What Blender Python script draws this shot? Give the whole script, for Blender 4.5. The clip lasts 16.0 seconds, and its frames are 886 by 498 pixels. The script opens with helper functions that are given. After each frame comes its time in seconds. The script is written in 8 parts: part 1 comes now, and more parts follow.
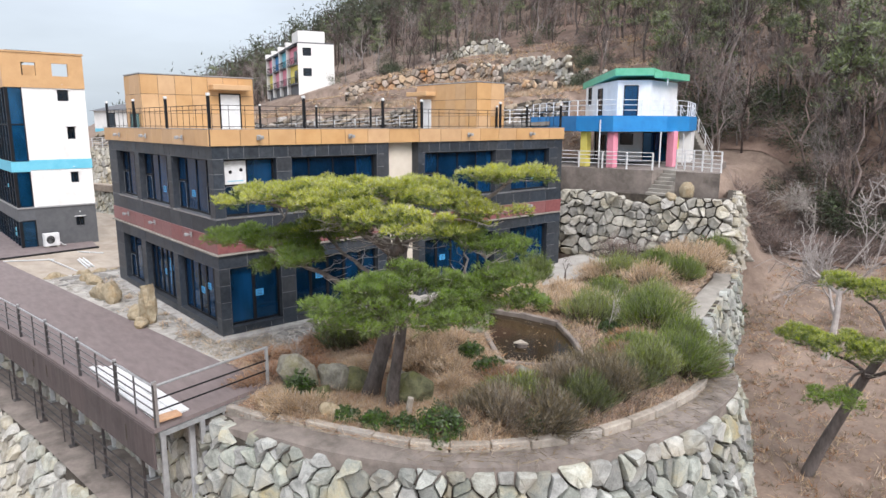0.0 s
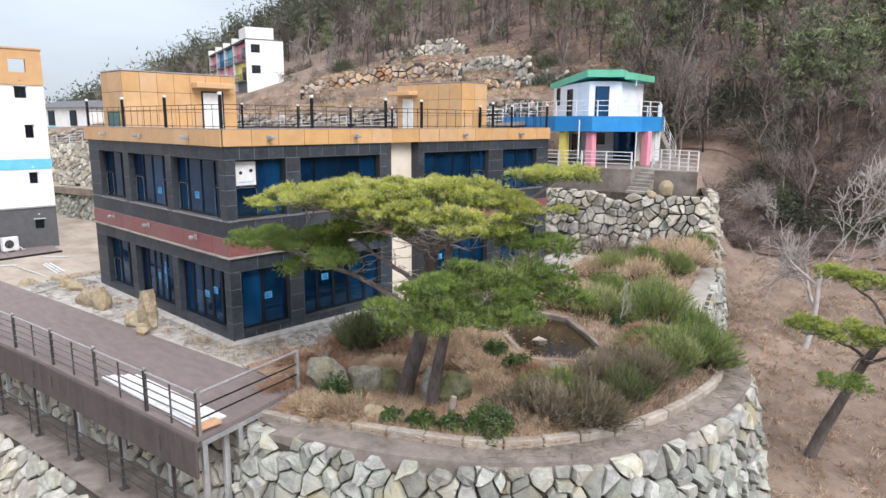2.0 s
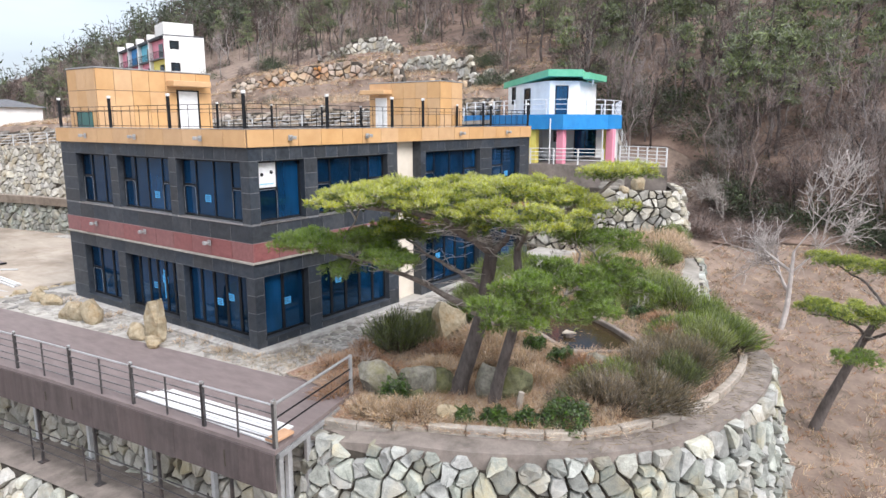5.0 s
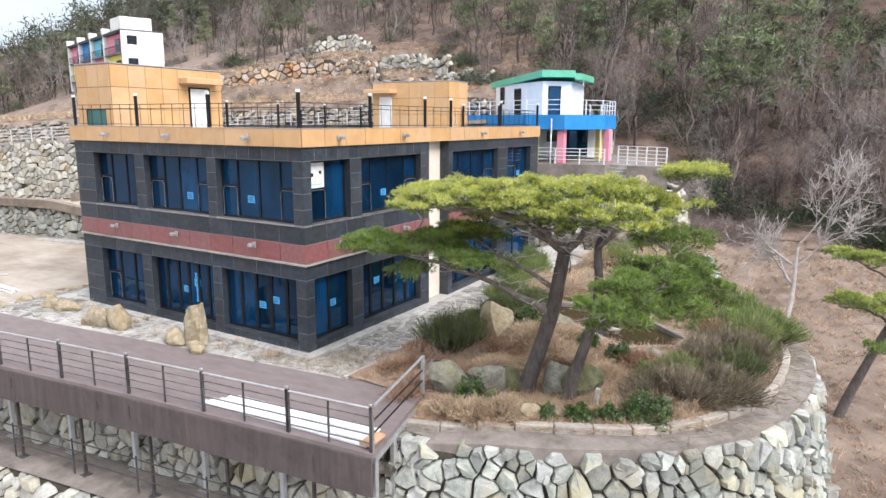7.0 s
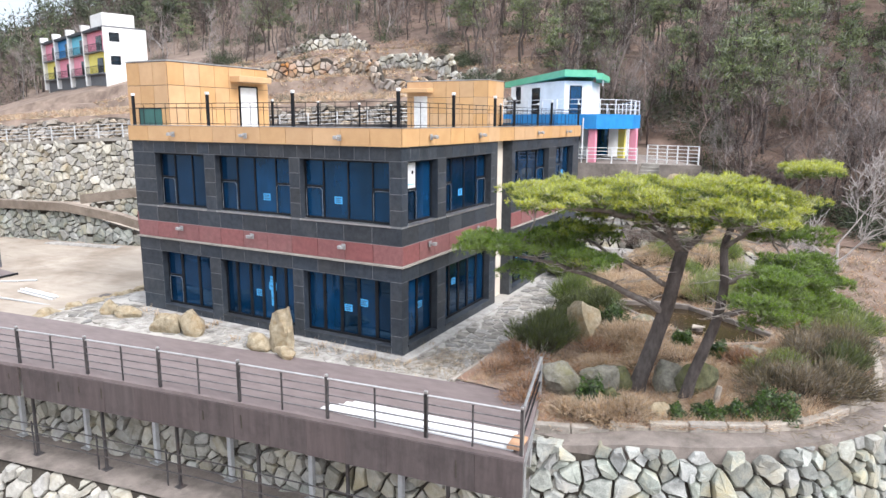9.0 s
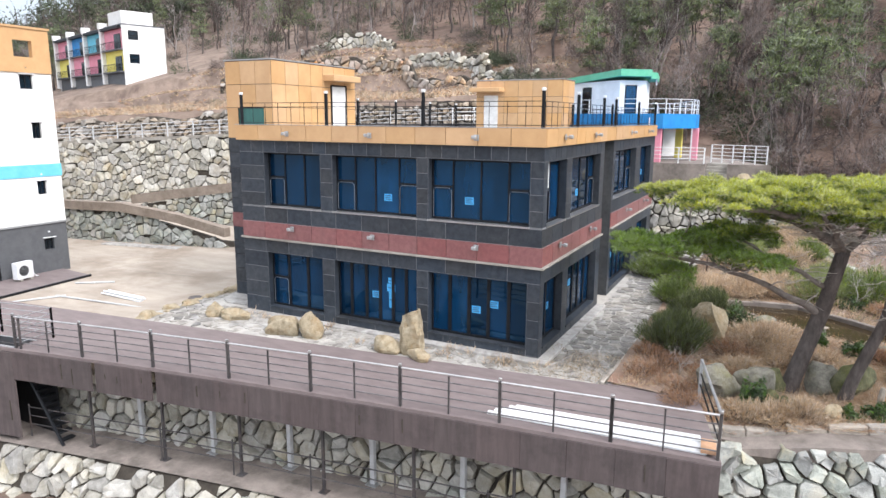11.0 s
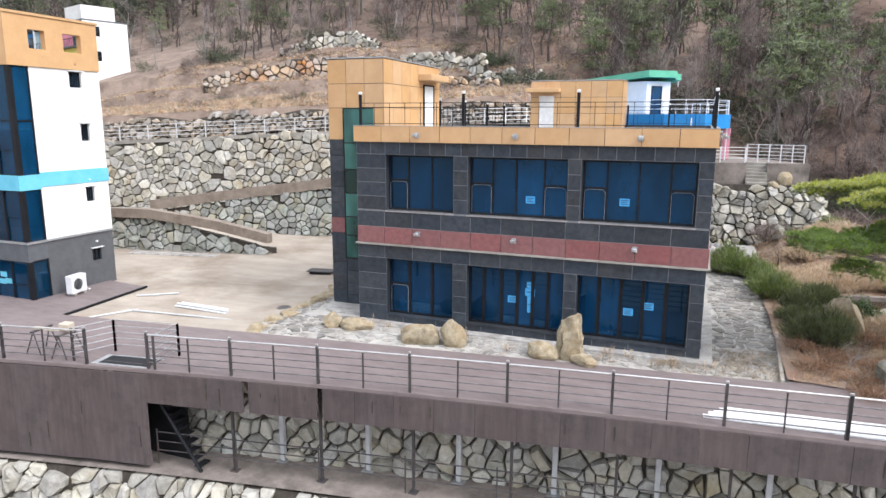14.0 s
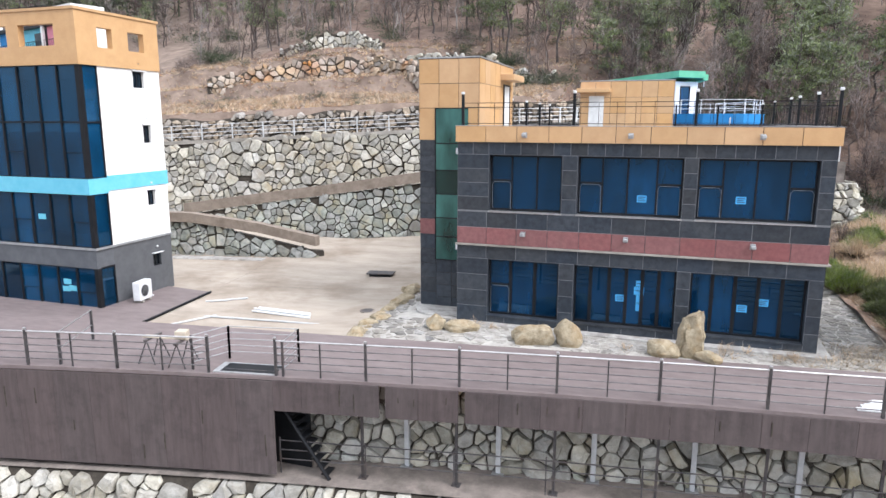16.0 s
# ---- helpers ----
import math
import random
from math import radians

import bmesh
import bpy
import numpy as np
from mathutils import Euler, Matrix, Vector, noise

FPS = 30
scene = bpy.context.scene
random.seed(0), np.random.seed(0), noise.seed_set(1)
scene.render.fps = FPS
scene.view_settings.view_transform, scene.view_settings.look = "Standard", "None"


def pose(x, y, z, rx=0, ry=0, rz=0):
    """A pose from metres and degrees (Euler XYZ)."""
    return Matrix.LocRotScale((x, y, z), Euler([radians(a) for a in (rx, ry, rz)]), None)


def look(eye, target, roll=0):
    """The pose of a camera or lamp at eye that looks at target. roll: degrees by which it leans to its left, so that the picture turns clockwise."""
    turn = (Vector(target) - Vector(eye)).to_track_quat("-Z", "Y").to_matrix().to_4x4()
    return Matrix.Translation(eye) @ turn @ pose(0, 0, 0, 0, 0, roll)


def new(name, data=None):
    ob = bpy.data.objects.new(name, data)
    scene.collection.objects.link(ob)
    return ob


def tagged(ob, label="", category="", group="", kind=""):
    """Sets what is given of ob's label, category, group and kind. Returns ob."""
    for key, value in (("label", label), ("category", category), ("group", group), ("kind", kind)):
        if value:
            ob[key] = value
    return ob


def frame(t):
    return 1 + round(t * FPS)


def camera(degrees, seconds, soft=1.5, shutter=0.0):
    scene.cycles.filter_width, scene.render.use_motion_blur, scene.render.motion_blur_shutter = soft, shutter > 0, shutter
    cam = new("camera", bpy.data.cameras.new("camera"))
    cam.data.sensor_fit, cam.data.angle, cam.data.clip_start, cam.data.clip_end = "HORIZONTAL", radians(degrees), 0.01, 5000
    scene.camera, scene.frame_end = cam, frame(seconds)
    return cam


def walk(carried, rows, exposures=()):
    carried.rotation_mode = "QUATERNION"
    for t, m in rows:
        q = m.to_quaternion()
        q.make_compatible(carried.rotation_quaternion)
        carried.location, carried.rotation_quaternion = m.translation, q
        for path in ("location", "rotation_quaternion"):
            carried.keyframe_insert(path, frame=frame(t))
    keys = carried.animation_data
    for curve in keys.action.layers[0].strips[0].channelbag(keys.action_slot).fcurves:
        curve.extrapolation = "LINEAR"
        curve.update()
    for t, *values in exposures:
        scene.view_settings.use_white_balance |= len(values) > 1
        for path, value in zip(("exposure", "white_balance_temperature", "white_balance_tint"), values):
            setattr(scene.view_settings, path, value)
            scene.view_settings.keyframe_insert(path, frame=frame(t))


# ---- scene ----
import collections

cam = camera(67.3, 16.0)
PATH = [
    (0, (23.573, -9.548, 7.972), (22.091, -8.257, 7.601), 0.1),
    (0.5, (23.163, -10.086, 8.012), (21.71, -8.763, 7.638), 0.2),
    (1, (22.707, -10.619, 8.01), (21.285, -9.262, 7.637), 0.2),
    (1.5, (22.228, -11.159, 8.025), (20.84, -9.769, 7.651), 0.2),
    (2, (21.729, -11.707, 8.037), (20.375, -10.283, 7.662), 0.3),
    (2.5, (21.19, -12.211, 8.033), (19.871, -10.754, 7.657), 0.3),
    (3, (20.67, -12.7, 8.023), (19.388, -11.212, 7.648), 0.3),
    (3.5, (20.148, -13.168, 8.026), (18.901, -11.651, 7.65), 0.3),
    (6, (17.091, -15.431, 8.016), (16.013, -13.789, 7.638), 0.1),
    (6.5, (16.281, -15.991, 8.038), (15.238, -14.327, 7.659), 0.3),
    (7, (15.418, -16.53, 8.053), (14.404, -14.848, 7.673), 0.3),
    (7.5, (14.497, -17.058, 8.051), (13.512, -15.36, 7.67), 0.3),
    (8, (13.528, -17.573, 8.074), (12.57, -15.86, 7.692), 0.2),
    (8.5, (12.478, -18.088, 8.061), (11.541, -16.363, 7.679), 0.3),
    (9, (11.418, -18.552, 8.027), (10.496, -16.818, 7.646), 0.3),
    (9.5, (10.357, -19.082, 8.021), (9.44, -17.345, 7.641), 0.2),
    (12, (4.587, -21.484, 8.019), (3.732, -19.717, 7.635), 0.4),
    (12.5, (3.413, -21.9, 8.004), (2.593, -20.116, 7.622), 0.3),
    (13, (2.164, -22.325, 8.001), (1.385, -20.524, 7.618), 0.3),
    (13.5, (0.941, -22.75, 7.992), (0.199, -20.932, 7.611), 0.3),
    (14, (-0.316, -23.189, 7.988), (-1.029, -21.36, 7.607), 0.3),
    (14.5, (-1.602, -23.685, 8.008), (-2.296, -21.848, 7.626), 0.1),
    (15, (-2.914, -24.099, 7.985), (-3.591, -22.256, 7.604), 0.2),
    (15.5, (-4.185, -24.495, 7.952), (-4.838, -22.642, 7.574), 0.1),
    (16, (-5.374, -24.847, 7.931), (-5.991, -22.982, 7.553), 0.1),
]
walk(cam, [(t, look(eye, target, roll)) for t, eye, target, roll in PATH], [(0.0, 0.38, 6250, 14), (3.5, 0.52, 6200, 14), (7.0, 0.74, 6150, 13), (9.5, 0.81, 6100, 13), (12.0, 0.68, 6150, 13), (14.5, 0.65, 6050, 13), (16.0, 0.68, 6000, 13)])

# ---- light ----
SUN_DIR = (radians(42), radians(106))  # elevation, compass turn of the veiled sun
world = bpy.data.worlds.new("overcast_sky")
scene.world = world
world.use_nodes = True
wn = world.node_tree
sky = wn.nodes.new("ShaderNodeTexSky")
sky.sky_type = "NISHITA"
sky.sun_disc = False
sky.sun_elevation, sky.sun_rotation = SUN_DIR
sky.air_density, sky.dust_density, sky.ozone_density = 1.0, 4.0, 1.0
# cloud cover: about three times as bright overhead as at the horizon, with soft streaks
sky_co = wn.nodes.new("ShaderNodeTexCoord")
sky_xyz = wn.nodes.new("ShaderNodeSeparateXYZ")
wn.links.new(sky_co.outputs["Generated"], sky_xyz.inputs["Vector"])
cover = wn.nodes.new("ShaderNodeValToRGB")
cover.color_ramp.elements[0].color, cover.color_ramp.elements[1].color = (0.40, 0.455, 0.485, 1), (1.0, 0.985, 0.96, 1)
cover.color_ramp.elements[1].position = 0.95
wn.links.new(sky_xyz.outputs["Z"], cover.inputs["Fac"])
streak_map = wn.nodes.new("ShaderNodeMapping")
streak_map.inputs["Scale"].default_value = (1.5, 1.5, 7.0)
wn.links.new(sky_co.outputs["Generated"], streak_map.inputs["Vector"])
streak = wn.nodes.new("ShaderNodeTexNoise")
streak.inputs["Scale"].default_value, streak.inputs["Detail"].default_value = 1.6, 5
wn.links.new(streak_map.outputs["Vector"], streak.inputs["Vector"])
bright = wn.nodes.new("ShaderNodeMapRange")
bright.inputs["From Min"].default_value, bright.inputs["From Max"].default_value = 0.3, 0.7
bright.inputs["To Min"].default_value, bright.inputs["To Max"].default_value = 14.0, 18.5
wn.links.new(streak.outputs["Fac"], bright.inputs["Value"])
# the veil is brighter on the side of the sun
toward = wn.nodes.new("ShaderNodeVectorMath")
toward.operation = "DOT_PRODUCT"
toward.inputs[1].default_value = (math.sin(SUN_DIR[1]) * math.cos(SUN_DIR[0]), math.cos(SUN_DIR[1]) * math.cos(SUN_DIR[0]), math.sin(SUN_DIR[0]))
wn.links.new(sky_co.outputs["Generated"], toward.inputs[0])
glow = wn.nodes.new("ShaderNodeMapRange")
glow.inputs["From Min"].default_value, glow.inputs["From Max"].default_value = -0.8, 1.0
glow.inputs["To Min"].default_value, glow.inputs["To Max"].default_value = 0.84, 1.22
wn.links.new(toward.outputs["Value"], glow.inputs["Value"])
level = wn.nodes.new("ShaderNodeMath")
level.operation = "MULTIPLY"
wn.links.new(bright.outputs[0], level.inputs[0])
wn.links.new(glow.outputs[0], level.inputs[1])
cloud = wn.nodes.new("ShaderNodeVectorMath")
cloud.operation = "SCALE"
wn.links.new(cover.outputs["Color"], cloud.inputs["Vector"])
wn.links.new(level.outputs[0], cloud.inputs["Scale"])
haze = wn.nodes.new("ShaderNodeMixRGB")
haze.blend_type = "MIX"
haze.inputs["Fac"].default_value = 0.75
wn.links.new(cloud.outputs["Vector"], haze.inputs["Color2"])
wn.links.new(sky.outputs["Color"], haze.inputs["Color1"])
wn.links.new(haze.outputs["Color"], wn.nodes["Background"].inputs["Color"])
wn.nodes["Background"].inputs["Strength"].default_value = 0.1

sun_data = bpy.data.lights.new("sun", "SUN")
sun_data.energy, sun_data.angle, sun_data.color = 2.0, radians(24), (1.0, 0.955, 0.9)
sun = new("sun", sun_data)
sx = math.sin(SUN_DIR[1]) * math.cos(SUN_DIR[0])
sy = math.cos(SUN_DIR[1]) * math.cos(SUN_DIR[0])
sun.matrix_world = look((sx * 50, sy * 50, math.sin(SUN_DIR[0]) * 50), (0, 0, 0))

R = random.Random(11)


# ---- mesh tools ----
class Shape:
    """Vertices and faces of one mesh, gathered before it is made."""

    def __init__(self):
        self.v, self.f, self.m = [], [], []

    def add(self, verts, faces, slot=0):
        n = len(self.v)
        self.v.extend(tuple(p) for p in verts)
        self.f.extend(tuple(n + i for i in f) for f in faces)
        self.m.extend([slot] * len(faces))
        return self

    def box(self, x0, x1, y0, y1, z0, z1, slot=0, m=None):
        vs = [Vector((x, y, z)) for z in (z0, z1) for x, y in ((x0, y0), (x1, y0), (x1, y1), (x0, y1))]
        if m:
            vs = [m @ v for v in vs]
        return self.add(vs, ((0, 3, 2, 1), (4, 5, 6, 7), (0, 1, 5, 4), (1, 2, 6, 5), (2, 3, 7, 6), (3, 0, 4, 7)), slot)

    def soft_box(self, x0, x1, y0, y1, z0, z1, b=0.02, slot=0, m=None):
        """A box with chamfered edges."""
        bm = bmesh.new()
        bmesh.ops.create_cube(bm, size=1)
        for v in bm.verts:
            v.co = Vector(((x0 + x1) / 2 + v.co.x * (x1 - x0), (y0 + y1) / 2 + v.co.y * (y1 - y0), (z0 + z1) / 2 + v.co.z * (z1 - z0)))
        bmesh.ops.bevel(bm, geom=bm.edges[:], offset=b, segments=1, affect="EDGES", profile=0.5)
        if m:
            bm.transform(m)
        self.take(bm, slot)
        return self

    def take(self, bm, slot=0):
        bm.verts.index_update()
        self.add([v.co.copy() for v in bm.verts], [[v.index for v in f.verts] for f in bm.faces], slot)
        bm.free()
        return self

    def tube(self, pts, r, seg=8, slot=0, caps=True):
        """A round bar along points; r is one radius or one for each point."""
        pts = [Vector(p) for p in pts]
        rs = r if isinstance(r, (list, tuple)) else [r] * len(pts)
        verts, faces = [], []
        side = None
        for i, p in enumerate(pts):
            d = (pts[min(i + 1, len(pts) - 1)] - pts[max(i - 1, 0)]).normalized()
            if side is None or abs(side.dot(d)) > 0.98:
                side = d.orthogonal().normalized()
            side = (side - d * side.dot(d)).normalized()
            up = d.cross(side)
            for k in range(seg):
                a = 2 * math.pi * k / seg
                verts.append(p + (side * math.cos(a) + up * math.sin(a)) * rs[i])
        for i in range(len(pts) - 1):
            for k in range(seg):
                k2 = (k + 1) % seg
                faces.append((i * seg + k, i * seg + k2, (i + 1) * seg + k2, (i + 1) * seg + k))
        if caps:
            faces.append(tuple(range(seg))[::-1])
            faces.append(tuple((len(pts) - 1) * seg + k for k in range(seg)))
        return self.add(verts, faces, slot)

    def prism(self, outline, z0, z1, slot=0):
        n = len(outline)
        vs = [(x, y, z0) for x, y in outline] + [(x, y, z1) for x, y in outline]
        fs = [tuple(range(n))[::-1], tuple(range(n, 2 * n))] + [(i, (i + 1) % n, n + (i + 1) % n, n + i) for i in range(n)]
        return self.add(vs, fs, slot)

    def weld(self):
        """Corners that meet become one, so that touching blocks make one body."""
        ids, old = {}, self.v
        to = [ids.setdefault(tuple(round(c, 4) for c in p), len(ids)) for p in old]
        self.v = list(ids)
        self.f = [tuple(to[i] for i in f) for f in self.f]
        return self

    def mesh(self, name, mats, smooth=False):
        me = bpy.data.meshes.new(name)
        me.from_pydata(self.v, [], self.f)
        for mt in mats if isinstance(mats, (list, tuple)) else [mats]:
            me.materials.append(mt)
        if any(self.m):
            me.polygons.foreach_set("material_index", self.m)
        if smooth:
            me.polygons.foreach_set("use_smooth", [True] * len(self.f))
        me.update()
        return me


def part(name, shape, material, parent=None, label="", smooth=False, at=None):
    """One mesh object; under parent where that is given."""
    ob = new(name, shape if isinstance(shape, bpy.types.Mesh) else shape.mesh(name, material, smooth))
    if parent:
        ob.parent = parent
    if at is not None:
        ob.matrix_basis = at
    if label:
        ob["label"] = label
    return ob


def thing(name, m, label, category, group="", kind=""):
    """An Empty at the base of a thing, that parents its parts."""
    ob = new(name)
    ob.empty_display_size = 0.3
    ob.matrix_basis = m
    return tagged(ob, label, category, group, kind)


def single(name, shape, material, label, category, group="", kind="", smooth=False, at=None):
    return tagged(part(name, shape, material, None, "", smooth, at), label, category, group, kind)


def smoothstep(a, b, x):
    t = min(1.0, max(0.0, (x - a) / (b - a)))
    return t * t * (3 - 2 * t)


def spline(points, steps=8):
    """Points along a smooth line through a few given ones."""
    ps = [Vector(p) for p in points]
    ps = [ps[0] * 2 - ps[1]] + ps + [ps[-1] * 2 - ps[-2]]
    out = []
    for i in range(1, len(ps) - 2):
        a, b, c, d = ps[i - 1:i + 3]
        for k in range(steps):
            t = k / steps
            out.append(0.5 * ((2 * b) + (c - a) * t + (2 * a - 5 * b + 4 * c - d) * t * t + (3 * b - a - 3 * c + d) * t ** 3))
    out.append(ps[-2])
    return out


class Line:
    """A polyline that is walked by its length."""

    def __init__(self, pts):
        self.p = [Vector((p[0], p[1])) for p in pts]
        self.s = [0.0]
        for a, b in zip(self.p, self.p[1:]):
            self.s.append(self.s[-1] + (b - a).length)
        self.length = self.s[-1]

    def at(self, s):
        i = 0
        while i < len(self.p) - 2 and s > self.s[i + 1]:
            i += 1
        d = (self.p[i + 1] - self.p[i]).normalized()
        return self.p[i] + d * (s - self.s[i]), d


# ---- materials ----
def material(name):
    mt = bpy.data.materials.new(name)
    mt.use_nodes = True
    return mt, mt.node_tree, mt.node_tree.nodes["Principled BSDF"]


def surface(name, dark, light, rough=0.8, scale=6.0, fine=60.0, bump=0.15, metal=0.0, vary=0.0, stain=None, stain_scale=0.6, stain_amount=0.5, spec=0.4, stretch=(1, 1, 1), island=0.0, thin=0.0):
    """Two colours mixed by noise at two sizes, with grain, relief, stains, and a shift from piece to piece."""
    mt, nt, bsdf = material(name)
    N, L = nt.nodes.new, nt.links.new
    co = N("ShaderNodeTexCoord")
    geo = N("ShaderNodeNewGeometry")
    mp = N("ShaderNodeMapping")
    mp.inputs["Scale"].default_value = stretch
    L(geo.outputs["Position"], mp.inputs["Vector"])
    n1 = N("ShaderNodeTexNoise")
    n1.inputs["Scale"].default_value, n1.inputs["Detail"].default_value, n1.inputs["Roughness"].default_value = scale, 6, 0.65
    n2 = N("ShaderNodeTexNoise")
    n2.inputs["Scale"].default_value, n2.inputs["Detail"].default_value = fine, 4
    for n in (n1, n2):
        L(mp.outputs["Vector"], n.inputs["Vector"])
    ramp = N("ShaderNodeValToRGB")
    ramp.color_ramp.elements[0].position, ramp.color_ramp.elements[1].position = 0.34, 0.66
    ramp.color_ramp.elements[0].color, ramp.color_ramp.elements[1].color = (*dark, 1), (*light, 1)
    add = N("ShaderNodeMath")
    add.operation = "MULTIPLY_ADD"
    add.inputs[1].default_value, add.inputs[2].default_value = 0.35, -0.175
    L(n2.outputs["Fac"], add.inputs[0])
    add2 = N("ShaderNodeMath")
    L(n1.outputs["Fac"], add2.inputs[0])
    L(add.outputs[0], add2.inputs[1])
    L(add2.outputs[0], ramp.inputs["Fac"])
    col = ramp.outputs["Color"]
    if stain:
        n3 = N("ShaderNodeTexNoise")
        n3.inputs["Scale"].default_value, n3.inputs["Detail"].default_value, n3.inputs["Roughness"].default_value = stain_scale, 5, 0.7
        L(geo.outputs["Position"], n3.inputs["Vector"])
        r3 = N("ShaderNodeValToRGB")
        r3.color_ramp.elements[0].position, r3.color_ramp.elements[1].position = 0.48, 0.68
        r3.color_ramp.elements[1].color = (stain_amount,) * 3 + (1,)
        L(n3.outputs["Fac"], r3.inputs["Fac"])
        mx = N("ShaderNodeMixRGB")
        mx.inputs["Color2"].default_value = (*stain, 1)
        L(r3.outputs["Color"], mx.inputs["Fac"])
        L(col, mx.inputs["Color1"])
        col = mx.outputs["Color"]
    if vary or island:
        src = N("ShaderNodeObjectInfo").outputs["Random"] if vary else geo.outputs["Random Per Island"]
        amount = vary or island
        hv = N("ShaderNodeHueSaturation")
        mr = N("ShaderNodeMapRange")
        mr.inputs["To Min"].default_value, mr.inputs["To Max"].default_value = 1 - amount, 1 + amount
        L(src, mr.inputs["Value"])
        L(mr.outputs[0], hv.inputs["Value"])
        w = N("ShaderNodeMath")
        w.operation = "MULTIPLY_ADD"
        w.inputs[1].default_value, w.inputs[2].default_value = 37.7, 0.0
        L(src, w.inputs[0])
        fr = N("ShaderNodeMath")
        fr.operation = "FRACT"
        L(w.outputs[0], fr.inputs[0])
        mr2 = N("ShaderNodeMapRange")
        mr2.inputs["To Min"].default_value, mr2.inputs["To Max"].default_value = 1 - amount * 1.6, 1 + amount * 1.6
        L(fr.outputs[0], mr2.inputs["Value"])
        L(mr2.outputs[0], hv.inputs["Saturation"])
        L(col, hv.inputs["Color"])
        col = hv.outputs["Color"]
    L(col, bsdf.inputs["Base Color"])
    if thin:  # leaves and needles let some light through
        tl = N("ShaderNodeBsdfTranslucent")
        L(col, tl.inputs["Color"])
        mxs = N("ShaderNodeMixShader")
        mxs.inputs["Fac"].default_value = thin
        L(bsdf.outputs[0], mxs.inputs[1])
        L(tl.outputs[0], mxs.inputs[2])
        L(mxs.outputs[0], nt.nodes["Material Output"].inputs["Surface"])
    bsdf.inputs["Roughness"].default_value = rough
    bsdf.inputs["Metallic"].default_value = metal
    bsdf.inputs["Specular IOR Level"].default_value = spec
    if bump:
        bp = N("ShaderNodeBump")
        bp.inputs["Strength"].default_value, bp.inputs["Distance"].default_value = bump, 0.05
        L(add2.outputs[0], bp.inputs["Height"])
        L(bp.outputs["Normal"], bsdf.inputs["Normal"])
    return mt


def tinted_glass(name, tint, film, clear=0.25, rough=0.03, sheen=(1, 1, 1), ior=1.5):
    """Dark window glass: a tinted film, a little see-through, with a gloss that grows towards grazing."""
    mt, nt, bsdf = material(name)
    N, L = nt.nodes.new, nt.links.new
    oi = N("ShaderNodeObjectInfo")
    mr = N("ShaderNodeMapRange")
    mr.inputs["To Min"].default_value, mr.inputs["To Max"].default_value = 0.35, 1.5
    L(oi.outputs["Random"], mr.inputs["Value"])
    hv = N("ShaderNodeHueSaturation")
    hv.inputs["Color"].default_value = (*film, 1)
    L(mr.outputs[0], hv.inputs["Value"])
    geo = N("ShaderNodeNewGeometry")  # wide clouds and upright streaks in the film colour stand in for uneven reflections
    mp = N("ShaderNodeMapping")
    mp.inputs["Scale"].default_value = (1.6, 1.6, 0.55)
    cloud = N("ShaderNodeTexNoise")
    cloud.inputs["Scale"].default_value, cloud.inputs["Detail"].default_value = 0.9, 5
    L(geo.outputs["Position"], mp.inputs["Vector"])
    L(mp.outputs["Vector"], cloud.inputs["Vector"])
    spread = N("ShaderNodeMapRange")
    spread.inputs["From Min"].default_value, spread.inputs["From Max"].default_value = 0.3, 0.7
    spread.inputs["To Min"].default_value, spread.inputs["To Max"].default_value = 0.55, 1.5
    L(cloud.outputs["Fac"], spread.inputs["Value"])
    mul = N("ShaderNodeMixRGB")
    mul.blend_type = "MULTIPLY"
    mul.inputs["Fac"].default_value = 1.0
    L(hv.outputs[0], mul.inputs["Color1"])
    L(spread.outputs[0], mul.inputs["Color2"])
    L(mul.outputs[0], bsdf.inputs["Base Color"])
    bsdf.inputs["Roughness"].default_value = rough
    bsdf.inputs["IOR"].default_value = ior
    bsdf.inputs["Specular Tint"].default_value = (*sheen, 1)
    tr = N("ShaderNodeBsdfTransparent")
    tr.inputs["Color"].default_value = (*tint, 1)
    mx = N("ShaderNodeMixShader")
    mx.inputs["Fac"].default_value = clear
    L(bsdf.outputs[0], mx.inputs[1])
    L(tr.outputs[0], mx.inputs[2])
    L(mx.outputs[0], nt.nodes["Material Output"].inputs["Surface"])
    n = N("ShaderNodeTexNoise")
    n.inputs["Scale"].default_value = 0.8
    bp = N("ShaderNodeBump")
    bp.inputs["Strength"].default_value, bp.inputs["Distance"].default_value = 0.05, 0.05
    L(n.outputs["Fac"], bp.inputs["Height"])
    L(bp.outputs["Normal"], bsdf.inputs["Normal"])
    return mt


M_granite = surface("dark_granite", (0.024, 0.03, 0.039), (0.048, 0.056, 0.068), 0.42, 5, 90, 0.05, vary=0.2, stain=(0.09, 0.095, 0.1), stain_scale=1.1, stain_amount=0.35, spec=0.3)
M_joint = surface("mortar", (0.15, 0.156, 0.163), (0.22, 0.227, 0.235), 0.9)
M_redgranite = surface("red_granite", (0.185, 0.072, 0.074), (0.25, 0.104, 0.104), 0.35, 6, 90, 0.04, vary=0.05, stain=(0.2, 0.12, 0.11), stain_scale=0.8, stain_amount=0.3, spec=0.5)
M_orange = surface("orange_metal_panel", (0.50, 0.31, 0.155), (0.565, 0.36, 0.185), 0.45, 1.4, 30, 0.02, vary=0.05, stain=(0.44, 0.25, 0.11), stain_scale=0.9, stain_amount=0.35)
